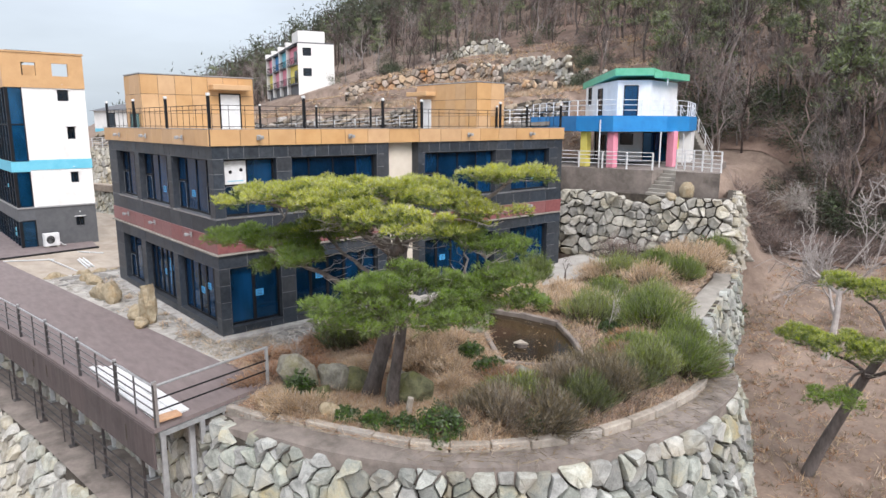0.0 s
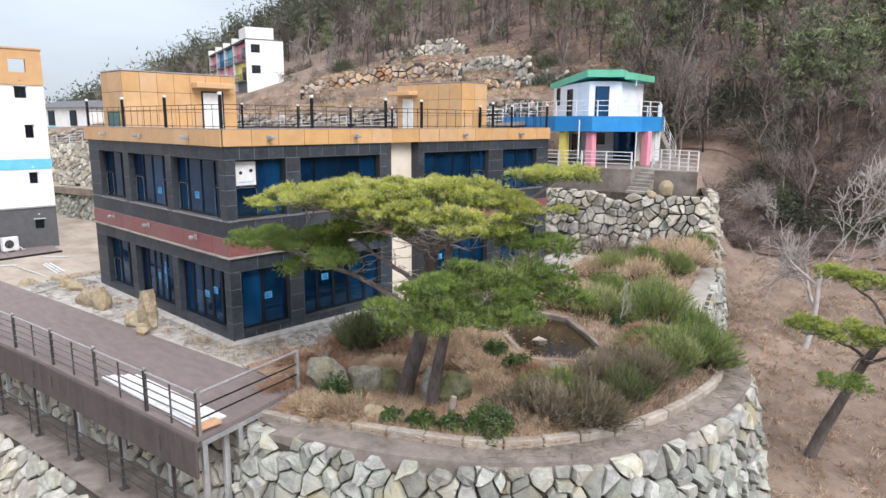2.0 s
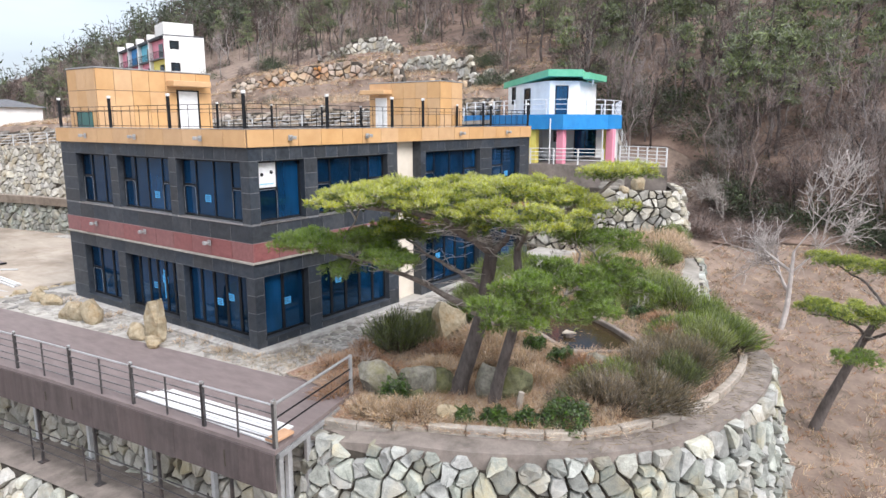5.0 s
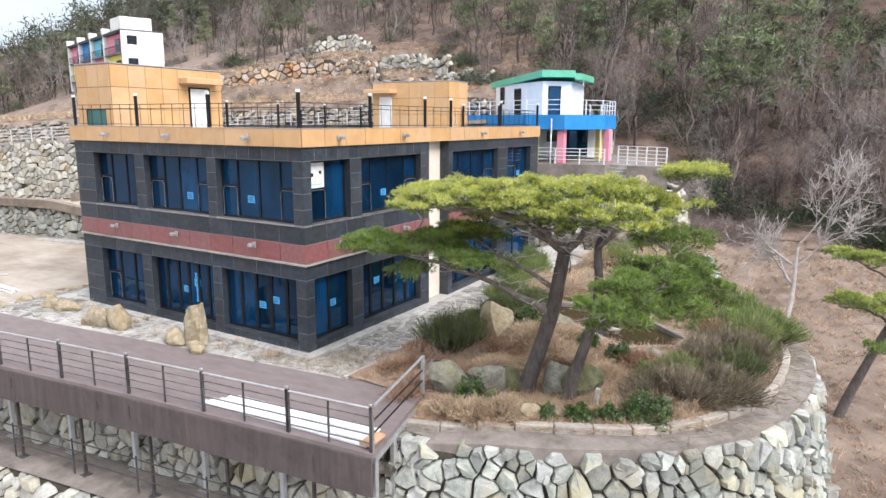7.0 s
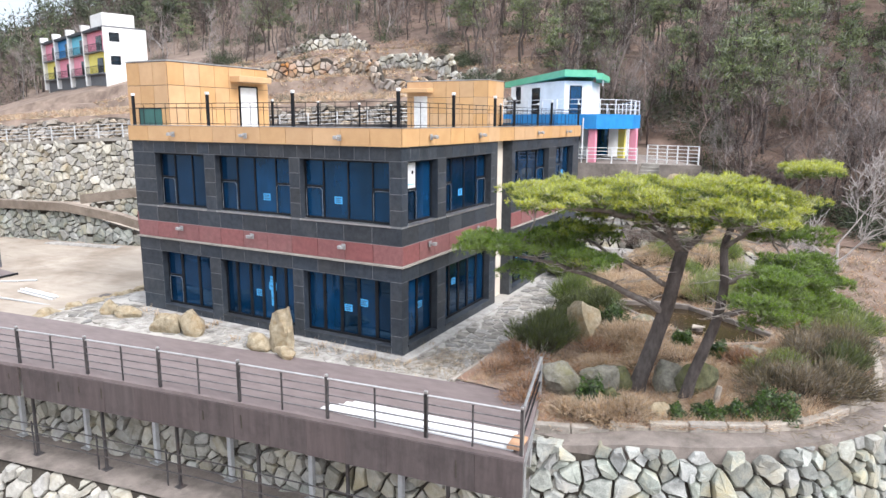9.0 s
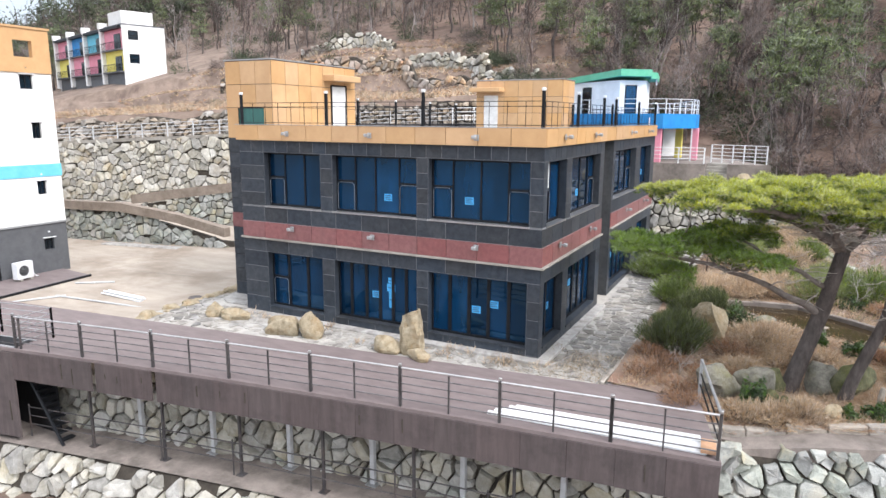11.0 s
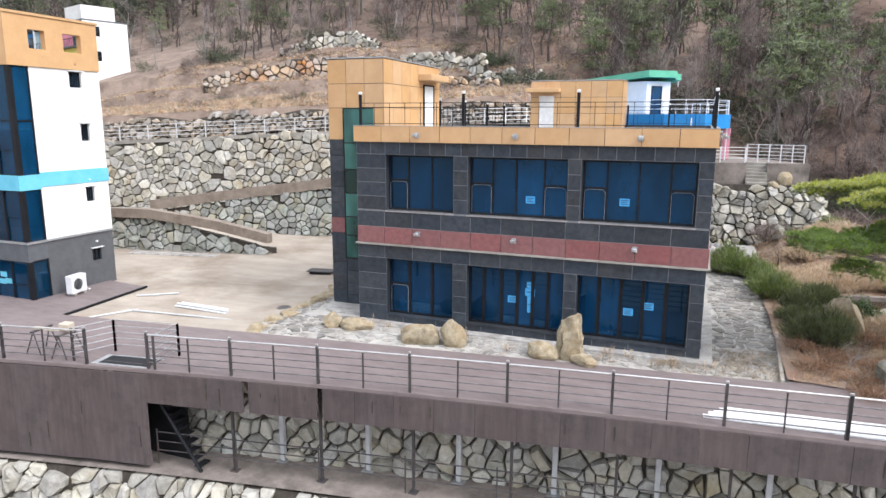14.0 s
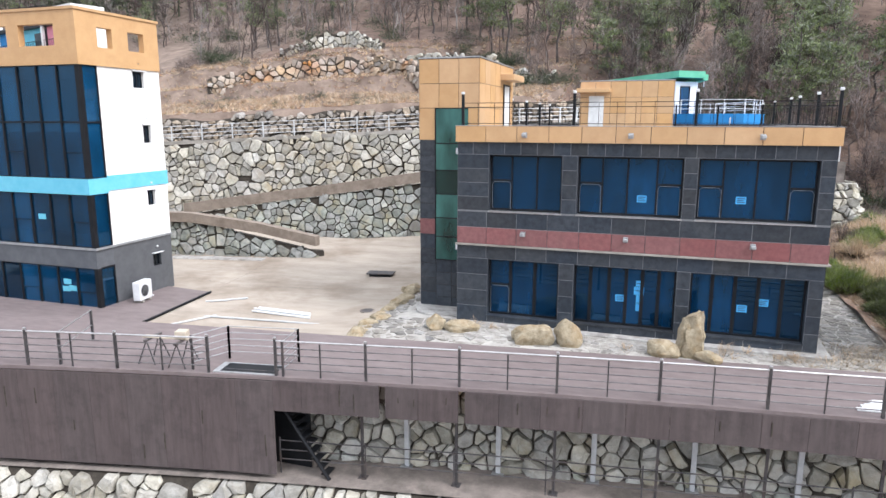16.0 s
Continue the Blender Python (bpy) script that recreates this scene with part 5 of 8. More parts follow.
def curtain(parent, u1, z0, z1, cuts, rows, label):
    """Front glazing with slim dark mullions, and its short return round the corner."""
    w = part("window", Shape().box(-0.18, 0.04, -0.06, 0.14, z0, z1), M_frame, parent, label)
    for z in rows:
        part("transom", Shape().box(-u1, -0.18, -0.04, 0.08, z - 0.035, z + 0.035), M_frame, w)
        part("transom", Shape().box(-0.08, 0.03, 0.14, 0.95, z - 0.035, z + 0.035), M_frame, w)
    for u in cuts:
        part("mullion", Shape().box(-u - 0.035, -u + 0.035, -0.05, 0.08, z0, z1), M_frame, w)
    part("mullion", Shape().box(-0.08, 0.03, 0.88, 0.95, z0, z1), M_frame, w)
    for k in (1, 4):  # opening sashes low in some bays
        a, b = ([0.1] + list(cuts))[k - 1], cuts[k - 1]
        sz = z0 + 1.15
        part("vent_sash", Shape().tube([(-b + 0.07, -0.03, z0 + 0.1), (-b + 0.07, -0.03, sz), (-a - 0.07, -0.03, sz), (-a - 0.07, -0.03, z0 + 0.1)], 0.022, 5), M_frame, w, "opening sash")
    ed = [0.1] + list(cuts) + [u1]
    zs = list(rows)
    for a, b in zip(ed, ed[1:]):
        for za, zb in zip(zs, zs[1:]):
            part("pane", Shape().box(-b + 0.035, -a - 0.035, 0.02, 0.035, za + 0.035, zb - 0.035), M_glass_guest, w)
    for za, zb in zip(zs, zs[1:]):
        part("pane", Shape().box(-0.03, -0.015, 0.14, 0.88, za + 0.035, zb - 0.035), M_glass_guest, w)
    return w


cuts = [1.25, 2.4, 3.55, 4.7, 5.85, 7.0, 8.15, 9.3]
curtain(guest, 11, 0.05, 2.35, cuts, (0.05, 2.35), "dark framed ground floor glazing")
curtain(guest, 11, 3.3, 5.72, cuts, (3.3, 5.72), "dark framed first floor glazing")
curtain(guest, 11, 6.42, 11.35, cuts, (6.42, 8.9, 11.35), "tall dark framed upper glazing")
part("floor_slab", Shape().box(-10.9, -0.35, 0.3, D - 0.35, 2.9, 3.15).box(-10.9, -0.35, 0.3, D - 0.35, 5.9, 6.2).box(-10.9, -0.35, 0.3, D - 0.35, -0.1, 0.04), M_concrete, guest)
part("inner_wall", Shape().box(-10.9, -0.4, 3.6, 3.7, 0.1, 11), M_white, guest)
for u, z in ((1.9, 1.5), (2.0, 1.15), (1.6, 1.2), (3.0, 4.5)):
    part("notice", Shape().box(-u - 0.22, -u + 0.22, -0.012, 0.0, z, z + 0.25), M_skyblue, guest, "pale blue paper notice on the glass")

ac = thing("outdoor_unit", pose(-28.6, -0.15, -0.52, 0, 0, 99), "white outdoor air conditioner unit on a plinth", "air conditioner")
part("body", Shape().soft_box(-0.48, 0.48, -0.18, 0.2, 0.1, 0.98, 0.02), M_whitepaint, ac)
gr = Shape()
for r in (0.06, 0.13, 0.2, 0.27):
    gr.tube([(-0.1 + r * math.cos(a * 0.35), -0.2, 0.54 + r * math.sin(a * 0.35)) for a in range(19)], 0.008, 4)
part("fan_grille", gr, M_galv, ac)
part("fan_recess", Shape().tube([(-0.1, -0.17, 0.54), (-0.1, -0.188, 0.54)], 0.28, 20), M_frame, ac)
for x in (-0.3, 0.3):
    part("foot", Shape().soft_box(x - 0.09, x + 0.09, -0.22, 0.22, 0.0, 0.1, 0.01), M_concrete, ac)
part("pipe", Shape().tube([(0.42, 0, 0.3), (0.6, 0.02, 0.25), (0.75, 0.0, 0.05), (0.95, 0.1, 0.03)], 0.04, 6), M_whitepaint, ac)
gd = Shape().prism([(-29.4, 2.6), (-40, 2.2), (-40, -7.2), (-25.9, -5.6), (-26.75, 2.3)], -0.75, -0.53)
single("guest_deck", gd, M_deck, "low brown deck at the foot of the guest house", "deck", kind="structure")
single("deck_edging", Shape().tube([(-26.7, 2.35, -0.55), (-25.85, -5.6, -0.55)], 0.06, 6), M_frame, "dark metal edging of the low deck", "edging", kind="structure")

# ---- guest house high on the hill ----
far = thing("hill_guest_house", pose(-85.0, 51.0, 12.6, 0, 0, -18), "white guest house with coloured balconies high on the hill", "building")
fw = Shape()
wall_with_openings(fw, 6.5, [(0.85, 2.4, 3.6, 5.0), (0.85, 2.4, 7.1, 8.5)], 0, 9.2, lambda u, z, t: (t, u, z), 0.3)
part("wall", fw.weld(), M_white, far, "plain white side wall with two windows")
part("rear_wall", Shape().box(-33, -0.3, 6.2, 6.5, 0, 9.2), M_white, far)
part("end_wall", Shape().box(-33, -32.7, 0, 6.2, 0, 9.2), M_white, far)
for z0 in (3.6, 7.1):
    w = part("window", Shape().box(-0.2, -0.1, 0.85, 2.4, z0, z0 + 0.1).box(-0.2, -0.1, 0.85, 2.4, z0 + 1.3, z0 + 1.4).box(-0.2, -0.1, 0.85, 0.95, z0 + 0.1, z0 + 1.3).box(-0.2, -0.1, 2.3, 2.4, z0 + 0.1, z0 + 1.3).box(-0.2, -0.1, 0.95, 2.3, z0 + 0.62, z0 + 0.7).weld(), M_frame, far, "dark framed window")
    part("pane", Shape().box(-0.17, -0.15, 0.95, 2.3, z0 + 0.1, z0 + 1.3), M_glass_dark, w)
tones = [[M_yellow, M_pink], [M_pink, M_skyblue], [M_pink, M_blue], [M_yellow, M_pink]]
for b in range(4):
    x1 = -0.3 - b * 8.2
    x0 = x1 - 7.65
    part("bay_wall", Shape().box(x0 - 0.55, x0, -0.55, 6.2, 0.6, 9.2), M_white, far, "white fin wall between the balconies")
    part("fin_cap", Shape().box(x0 - 0.7, x0 + 0.15, -0.65, 0.6, 9.2, 10.1), M_white, far, "white cap of a fin wall")
    part("basement_wall", Shape().box(x0, x1, 0.1, 0.3, 0, 2.2), M_greyclad, far, "dark grey basement wall")
    for k in range(2):
        z0 = 2.4 + k * 3.35
        part("back_wall", Shape().box(x0, x1, 0.1, 0.3, z0, z0 + 3.15), tones[b][k], far, "painted balcony wall")
        part("balcony", Shape().box(x0, x1, -0.55, 0.1, z0 - 0.2, z0), M_greyclad, far, "grey balcony slab")
        d = part("window", Shape().box(x0 + 4.2, x0 + 6.9, 0.04, 0.1, z0, z0 + 2.3), M_frame, far, "dark balcony door")
        part("pane", Shape().box(x0 + 4.3, x0 + 5.5, 0.01, 0.04, z0 + 0.1, z0 + 2.2), M_glass_dark, d)
        part("pane", Shape().box(x0 + 5.6, x0 + 6.8, 0.01, 0.04, z0 + 0.1, z0 + 2.2), M_glass_dark, d)
        bal = part("balcony_rail", Shape().box(x0, x1, -0.53, -0.47, z0 + 1.05, z0 + 1.13), M_frame, far, "thin dark balcony rail")
        for q in range(13):
            part("baluster", Shape().box(x0 + 0.1 + q * 0.61, x0 + 0.15 + q * 0.61, -0.52, -0.48, z0, z0 + 1.05), M_frame, bal)
part("roof", Shape().box(-33, 0, 0, 6.5, 9.2, 9.42), M_greyclad, far, "flat roof")
part("roof_box", Shape().box(-6.0, -0.5, 0.2, 5.0, 9.42, 11.4), M_white, far, "white roof storey")
part("gutter", Shape().box(-33, -0.3, -0.55, 0.1, 8.75, 9.15), M_frame, far, "dark eaves over the balconies")

# small low house beyond the lane
lodge = thing("low_lodge", pose(-73, 20.5, 6.4, 0, 0, 12), "low white house with a grey roof and a blue stripe", "house")
part("wall", Shape().box(-14, 0, 0, 6, 0, 3.3), M_white, lodge, "white wall")
part("stripe", Shape().box(-14, 0.03, -0.03, 6.02, 0.25, 0.75), M_skyblue, lodge, "sky blue stripe")
rf = Shape().add([(-14.5, -0.5, 3.3), (0.5, -0.5, 3.3), (0.5, 6.5, 3.3), (-14.5, 6.5, 3.3), (-12, 3, 4.3), (-2, 3, 4.3)], ((0, 1, 5, 4), (1, 2, 5), (2, 3, 4, 5), (3, 0, 4), (3, 2, 1, 0)))
part("roof", rf, M_greyclad, lodge, "low grey hipped roof")
for x in (-4.2, -9.5):
    d = part("door", Shape().box(x, x + 1.6, -0.06, 0, 0.9, 2.9), M_frame, lodge, "dark glazed door")
    part("pane", Shape().box(x + 0.1, x + 1.5, -0.08, -0.06, 1.0, 2.8), M_glass_dark, d)

# ---- ramp walls and lane railing behind the car park ----
stone_wall("wall_ramp_low", [(-48, 7.6), (-40, 9.2), (-35.8, 10.0), (-29.5, 11.1), (-26.2, 11.5), (-25.5, 12.0)], lambda u: -0.9, lambda u: 1.55 if u < 14 else max(-0.1, 1.55 - 0.19 * (u - 14)), 0.6, "low stone wall of the drive with a concrete parapet", M_stone, M_stone_far, (4, 24, -1), batter=0.08, seed=16, proud=0.12)
M_parapet = surface("brown_stained_concrete", (0.19, 0.155, 0.125), (0.28, 0.235, 0.195), 0.92, 1.6, 35, 0.12, stain=(0.11, 0.085, 0.065), stain_scale=0.9, stain_amount=0.6)
pa = Shape()
for (xa, ya, za), (xb, yb, zb) in (((-48, 7.7, 2.1), (-40, 9.3, 2.15)), ((-40, 9.3, 2.15), (-34, 10.4, 2.15)), ((-34, 10.4, 2.15), (-29.5, 11.2, 1.6)), ((-29.5, 11.2, 1.6), (-25.7, 11.75, 0.85))):
    pa.add([(xa, ya - 0.42, za - 0.6), (xb, yb - 0.42, zb - 0.6), (xb, yb + 0.12, zb - 0.6), (xa, ya + 0.12, za - 0.6), (xa, ya - 0.42, za), (xb, yb - 0.42, zb), (xb, yb + 0.12, zb), (xa, ya + 0.12, za)],
           ((0, 3, 2, 1), (4, 5, 6, 7), (0, 1, 5, 4), (1, 2, 6, 5), (2, 3, 7, 6), (3, 0, 4, 7)))
single("ramp_parapet", pa, M_parapet, "stained concrete parapet along the drive", "parapet", kind="structure")
stone_wall("wall_ramp_high", [(-36.5, 13.7), (-31.4, 15.5), (-26.9, 17.0), (-21.5, 18.5), (-16, 19.6)], lambda u: -0.6, lambda u: 1.55 + 0.135 * u, 0.62, "stone wall carrying the upper drive", M_stone, M_stone_far, (3, 17, -1), batter=0.06, seed=17, proud=0.1)
pb = Shape()
for (xa, ya, za), (xb, yb, zb) in (((-37.0, 13.6, 2.25), (-31.4, 15.6, 3.05)), ((-31.4, 15.6, 3.05), (-26.9, 17.1, 3.65)), ((-26.9, 17.1, 3.65), (-21.5, 18.6, 4.45)), ((-21.5, 18.6, 4.45), (-16, 19.8, 5.1))):
    pb.add([(xa, ya - 0.38, za - 0.7), (xb, yb - 0.38, zb - 0.7), (xb, yb + 0.2, zb - 0.7), (xa, ya + 0.2, za - 0.7), (xa, ya - 0.38, za), (xb, yb - 0.38, zb), (xb, yb + 0.2, zb), (xa, ya + 0.2, za)],
           ((0, 3, 2, 1), (4, 5, 6, 7), (0, 1, 5, 4), (1, 2, 6, 5), (2, 3, 7, 6), (3, 0, 4, 7)))
single("ramp_parapet_high", pb, M_parapet, "stained concrete parapet along the upper drive", "parapet", kind="structure")
ur = Shape().add([(-48, 8.2, 0.6), (-34, 10.8, 0.7), (-37, 13.7, 0.75), (-31.4, 15.7, 2.2), (-16, 19.9, 4.4), (-16, 24.5, 4.4), (-37, 20.2, 0.9), (-48, 17.5, 0.7)], ((0, 1, 2, 7), (2, 3, 6, 7), (3, 4, 5, 6)))
single("upper_drive", ur, M_parking, "sloping concrete drive between the walls", "drive", kind="structure")
lane = Shape()
for i, x in enumerate(range(-74, -4, 2)):
    lane.v += [(x, wall_y(x) - 0.15, road_z(x) + 0.03), (x, wall_y(x) + 4.4, road_z(x) + 0.03), (x, wall_y(x) - 0.15, road_z(x) - 0.25)]
for i in range(34):
    k = i * 3
    lane.f += [(k, k + 3, k + 4, k + 1), (k, k + 2, k + 5, k + 3)]
lane.m = [0] * len(lane.f)
single("upper_lane", lane, M_concrete, "concrete lane along the top of the tall wall", "lane", kind="structure")
railing("lane_railing", [(x, wall_y(x) + 0.1) for x in (-74, -60, -45, -30, -16)], 0, 1.15, (0.25, 0.5, 0.75, 1.0), 2.45, 0.04, 0.026, "pale grey metal railing along the upper lane", M_railgrey, M_railgrey, zf=lambda u: road_z(-74 + u / 1.028) + 0.03)
railing("lane_railing", [(-16, wall_y(-16) + 0.1), (-12.5, 27.5), (-11.2, 29.6)], 0, 1.15, (0.25, 0.5, 0.75, 1.0), 1.6, 0.04, 0.026, "pale grey metal railing near the pavilion", M_whitepaint, M_whitepaint, zf=lambda u: road_z(-16) + 0.03 + 0.03 * u)

# ---- deck railings and what carries the deck ----
DKR = "stainless steel deck railing with round posts and rails"
railing("deck_railing", [(x, deck_y(x) + 0.1) for x in (6.1, 3.6)], 0.0, 1.15, (0.2, 0.4, 0.6, 0.8, 1.0), 2.88, 0.038, 0.02, DKR, M_post, M_steel, M_steel, True, "deck railings", 0.034)
railing("deck_railing", [(x, deck_y(x) + 0.1) for x in (3.58, 0.66, -4, -8, -12, -16.64)], 0.0, 1.15, (0.2, 0.4, 0.6, 0.8, 1.0), 2.92, 0.038, 0.02, DKR, M_post, M_steel, M_steel, True, "deck railings", 0.034)
railing("deck_railing", [(x, deck_y(x) + 0.1) for x in (-18.85, -24, -28, -34, -40)], 0.0, 1.15, (0.2, 0.4, 0.6, 0.8, 1.0), 3.1, 0.038, 0.02, DKR, M_post, M_steel, M_steel, True, "deck railings", 0.034)
railing("deck_side_railing", [(-23.95, -8.95), (-25.0, -6.6)], 0.0, 1.1, (0.5, 1.0), 2.4, 0.038, 0.022, "short steel railing across the deck", M_post, M_steel, None, False, "deck railings")
end = thing("deck_end_railing", pose(6.1, -4.4, 0), "pale steel railing across the end of the deck", "railing", "deck railings")
part("post", Shape().box(-0.04, 0.04, -0.04, 0.04, 0, 1.28), M_steel, end)
part("post", Shape().box(-0.88, -0.8, 3.55, 3.63, 0, 1.22), M_galv, end, "pale steel post")
part("rail", Shape().tube([(0, 0, 1.15), (-0.84, 3.59, 1.19)], 0.04, 8), M_galv, end, "pale steel top rail")
for z in (0.45, 0.78):
    part("rail", Shape().tube([(0, 0, z), (-0.84, 3.59, z)], 0.024, 6), M_frame, end, "dark lower rail")
gate = thing("stair_gate_railing", pose(-17.9, -7.2, 0), "steel railing round the stair opening in the deck", "railing", "deck railings")
for a, b in (((-1.1, 0.5), (1.3, 0.95)), ((1.3, 0.95), (1.5, -0.35)), ((-1.1, 0.5), (-1.6, -0.75))):
    for q in (a, b):
        part("post", Shape().box(q[0] - 0.03, q[0] + 0.03, q[1] - 0.03, q[1] + 0.03, 0, 1.15), M_darksteel, gate)
    for z in (0.25, 0.48, 0.7, 0.92, 1.14):
        part("rail", Shape().tube([(*a, z), (*b, z)], 0.016, 6), M_steel, gate)
hs = thing("deck_stairs", pose(-17.9, -7.3, 0), "stair opening drawn on the deck as a black plate with a pale metal rim", "stairs")
turn = pose(0, 0, 0, 0, 0, 9)
# the deck is not cut: a black plate paints the dark of the hole
part("opening", Shape().box(-0.75, 1.1, -0.42, 0.3, 0.004, 0.016, 0, turn), M_frame, hs, "black plate painted as the unlit stair opening")
part("rim", Shape().box(-0.95, 1.2, -0.5, -0.42, 0.004, 0.03, 0, turn).box(-0.95, 1.2, 0.3, 0.36, 0.004, 0.03, 0, turn).box(-0.95, -0.75, -0.42, 0.3, 0.004, 0.03, 0, turn), M_galv, hs, "pale metal rim")
part("tread", Shape().soft_box(-0.7, 1.05, -0.22, -0.16, 0.018, 0.028, 0.004, 0, turn), M_darksteel, hs)
uh = thing("under_deck_stairs", pose(-17.0, -5.9, -3.5), "dark steel stair under the deck", "stairs")
for k in range(10):
    part("step", Shape().box(0.3 + k * 0.15, 0.55 + k * 0.15, -1.35, -0.85, 2.3 - k * 0.24, 2.34 - k * 0.24), M_frame, uh)
part("stringer", Shape().tube([(0.3, -1.35, 2.3), (1.95, -1.35, 0.0)], 0.06, 6), M_frame, uh)
# added sheet, no real panel: its black stands for the deep shade there
part("shade_panel", Shape().box(-2.2, 1.0, -0.82, -0.76, 0, 3.3), M_frame, uh, "black sheet added for the unlit hollow behind the stair")
railing("walkway_railing", [(x, deck_y(x) + 0.4) for x in (6.0, 2, -4, -10, -16.8)], -3.5, 1.25, (0.4, 0.66, 0.92), 2.9, 0.02, 0.022, "dark steel railing along the lower walkway", M_darksteel, M_darksteel)
i = 0
x = -14.1
while x < 6.3:
    t = thing("deck_post", pose(x, deck_y(x) + 0.48, -3.5), "dark steel post under the deck edge", "post", "deck posts")
    part("shaft", Shape().box(-0.04, 0.04, -0.04, 0.04, 0.02, 3.38), M_darksteel, t)
    part("foot", Shape().box(-0.14, 0.14, -0.14, 0.14, 0, 0.02), M_darksteel, t)
    g = thing("deck_column", pose(x + 1.1, deck_y(x + 1.1) + 1.45, -3.5), "galvanised steel column under the deck", "column", "deck columns")
    part("shaft", Shape().soft_box(-0.08, 0.08, -0.08, 0.08, 0.03, 3.38, 0.012), M_railgrey, g)
    part("foot", Shape().box(-0.2, 0.2, -0.2, 0.2, 0, 0.03), M_galv, g)
    x += 3.02
for px, py in ((6.1, -4.3), (5.82, -3.12)):
    g = thing("deck_column", pose(px, py, -6.5), "galvanised steel column at the end of the deck", "column", "deck columns")
    part("shaft", Shape().soft_box(-0.07, 0.07, -0.07, 0.07, 0, 6.3, 0.012), M_galv, g)
fr = thing("support_frame", pose(6.16, -4.4, -0.3, 0, 0, 14), "galvanised steel frame under the end of the deck", "frame")
part("beam", Shape().box(-0.05, 0.05, 0.0, 3.7, 0.02, 0.16), M_galv, fr)
part("beam", Shape().box(-0.05, 0.05, 1.3, 3.2, -0.34, -0.22), M_galv, fr)
part("strut", Shape().box(-0.03, 0.03, 2.0, 2.06, -0.22, 0.02), M_galv, fr)

# ---- loose things on the deck and car park ----
for k in range(5):
    single("white_board", Shape().soft_box(-2.95 + 0.14 * k, 2.75 - 0.06 * k, -0.09, 0.09, 0, 0.05 + 0.025 * (k % 2), 0.008), M_whitepaint, "long white board lying on the deck beside the railing", "board", "white boards", at=pose(3.1, -4.42 + 0.185 * k, 0.002, 0, 0, 3.6 + 0.4 * k))
single("timber_offcut", Shape().soft_box(-0.18, 0.18, -0.34, 0.34, 0, 0.08, 0.01), M_ochre, "short orange-brown hollow board ends at the end of the deck", "timber", at=pose(5.85, deck_y(5.85) + 0.5, 0.08, 0, 0, 5))
for k, x in enumerate((-21.3, -20.1)):
    sh = thing("sawhorse", pose(x, -7.65, 0, 0, 0, 8), "dark folding sawhorse on the deck", "sawhorse", "sawhorses")
    part("bar", Shape().soft_box(-0.06, 0.06, -0.45, 0.45, 0.78, 0.84, 0.01), M_darksteel, sh)
    for sx2 in (-1, 1):
        for sy2 in (-1, 1):
            part("leg", Shape().tube([(0, sy2 * 0.35, 0.8), (sx2 * 0.3, sy2 * 0.42, 0)], 0.022, 6), M_darksteel, sh)
    part("brace", Shape().tube([(-0.15, 0.38, 0.4), (0.15, 0.38, 0.4)], 0.015, 6), M_darksteel, sh)
single("work_plank", Shape().soft_box(-0.85, 0.8, -0.12, 0.12, 0, 0.04, 0.008), M_wood, "plank laid across two sawhorses", "plank", at=pose(-20.7, -7.65, 0.842, 0, 0, 8))
single("timber_block", Shape().soft_box(-0.19, 0.19, -0.16, 0.16, 0, 0.26, 0.02), M_wood, "tan timber block on the sawhorse plank", "block", at=pose(-20.15, -7.58, 0.884, 0, 0, 14))
bund = thing("pipe_bundle", pose(-21.2, 0.25, parking_z(-21.2, 0.25), 0, 0, -3), "bundle of white plastic pipes on the car park", "pipes")
for k in range(5):
    part("pipe", Shape().tube([(-1.55 + 0.05 * k, -0.2 + 0.1 * k, 0.06 + 0.09 * (k % 2)), (1.5 - 0.06 * k, -0.2 + 0.1 * k, 0.06 + 0.09 * (k % 2))], 0.05, 8), M_whitepaint, bund)
for x, y, a, ln in ((-21.0, -0.9, 5.5, 6.6), (-24.6, -2.3, 62, 3.0), (-24.9, 1.5, 38, 1.6), (-25.4, 1.1, 30, 1.0)):
    single("loose_pipe", Shape().tube([(-ln / 2, 0, 0), (0, 0.03, 0), (ln / 2, 0, 0)], 0.045, 8), M_railgrey, "pale pipe lying on the concrete", "pipe", "loose pipes", at=pose(x, y, parking_z(x, y) + 0.05, 0, 0, a))
drain = thing("drain_cover", pose(-17.6, 1.35, parking_z(-17.6, 1.35)), "round dark drain cover in the concrete", "drain cover")
part("lid", Shape().tube([(0, 0, 0.004), (0, 0, 0.02)], 0.27, 18), M_darksteel, drain)
part("collar", Shape().tube([(0.31 * math.cos(a * 0.349), 0.31 * math.sin(a * 0.349), 0.012) for a in range(19)], 0.03, 6), M_concrete_dark, drain, "concrete ring round the lid")
cj = random.Random(9)
joint = Shape()
for pts in ([(-27.0, 3.4), (-27.4, 6.0), (-28.0, 9.4)], [(-26.6, 4.2), (-22.0, 4.9), (-17.2, 5.9)], [(-34.5, 5.2), (-30.5, 4.9), (-27.1, 4.3)]):
    way = spline([(*p, 0) for p in pts], 8)
    for p, q in zip(way, way[1:]):
        d = (q - p).normalized()
        n = Vector((-d.y, d.x, 0)) * cj.uniform(0.006, 0.024)
        joint.add([(c.x, c.y, parking_z(c.x, c.y) + 0.012) for c in (p - n, q - n, q + n, p + n)], ((0, 1, 2, 3),))
single("ground_joint", joint, M_concrete_dark, "dark weathered joints in the car park's concrete", "joint", kind="structure")
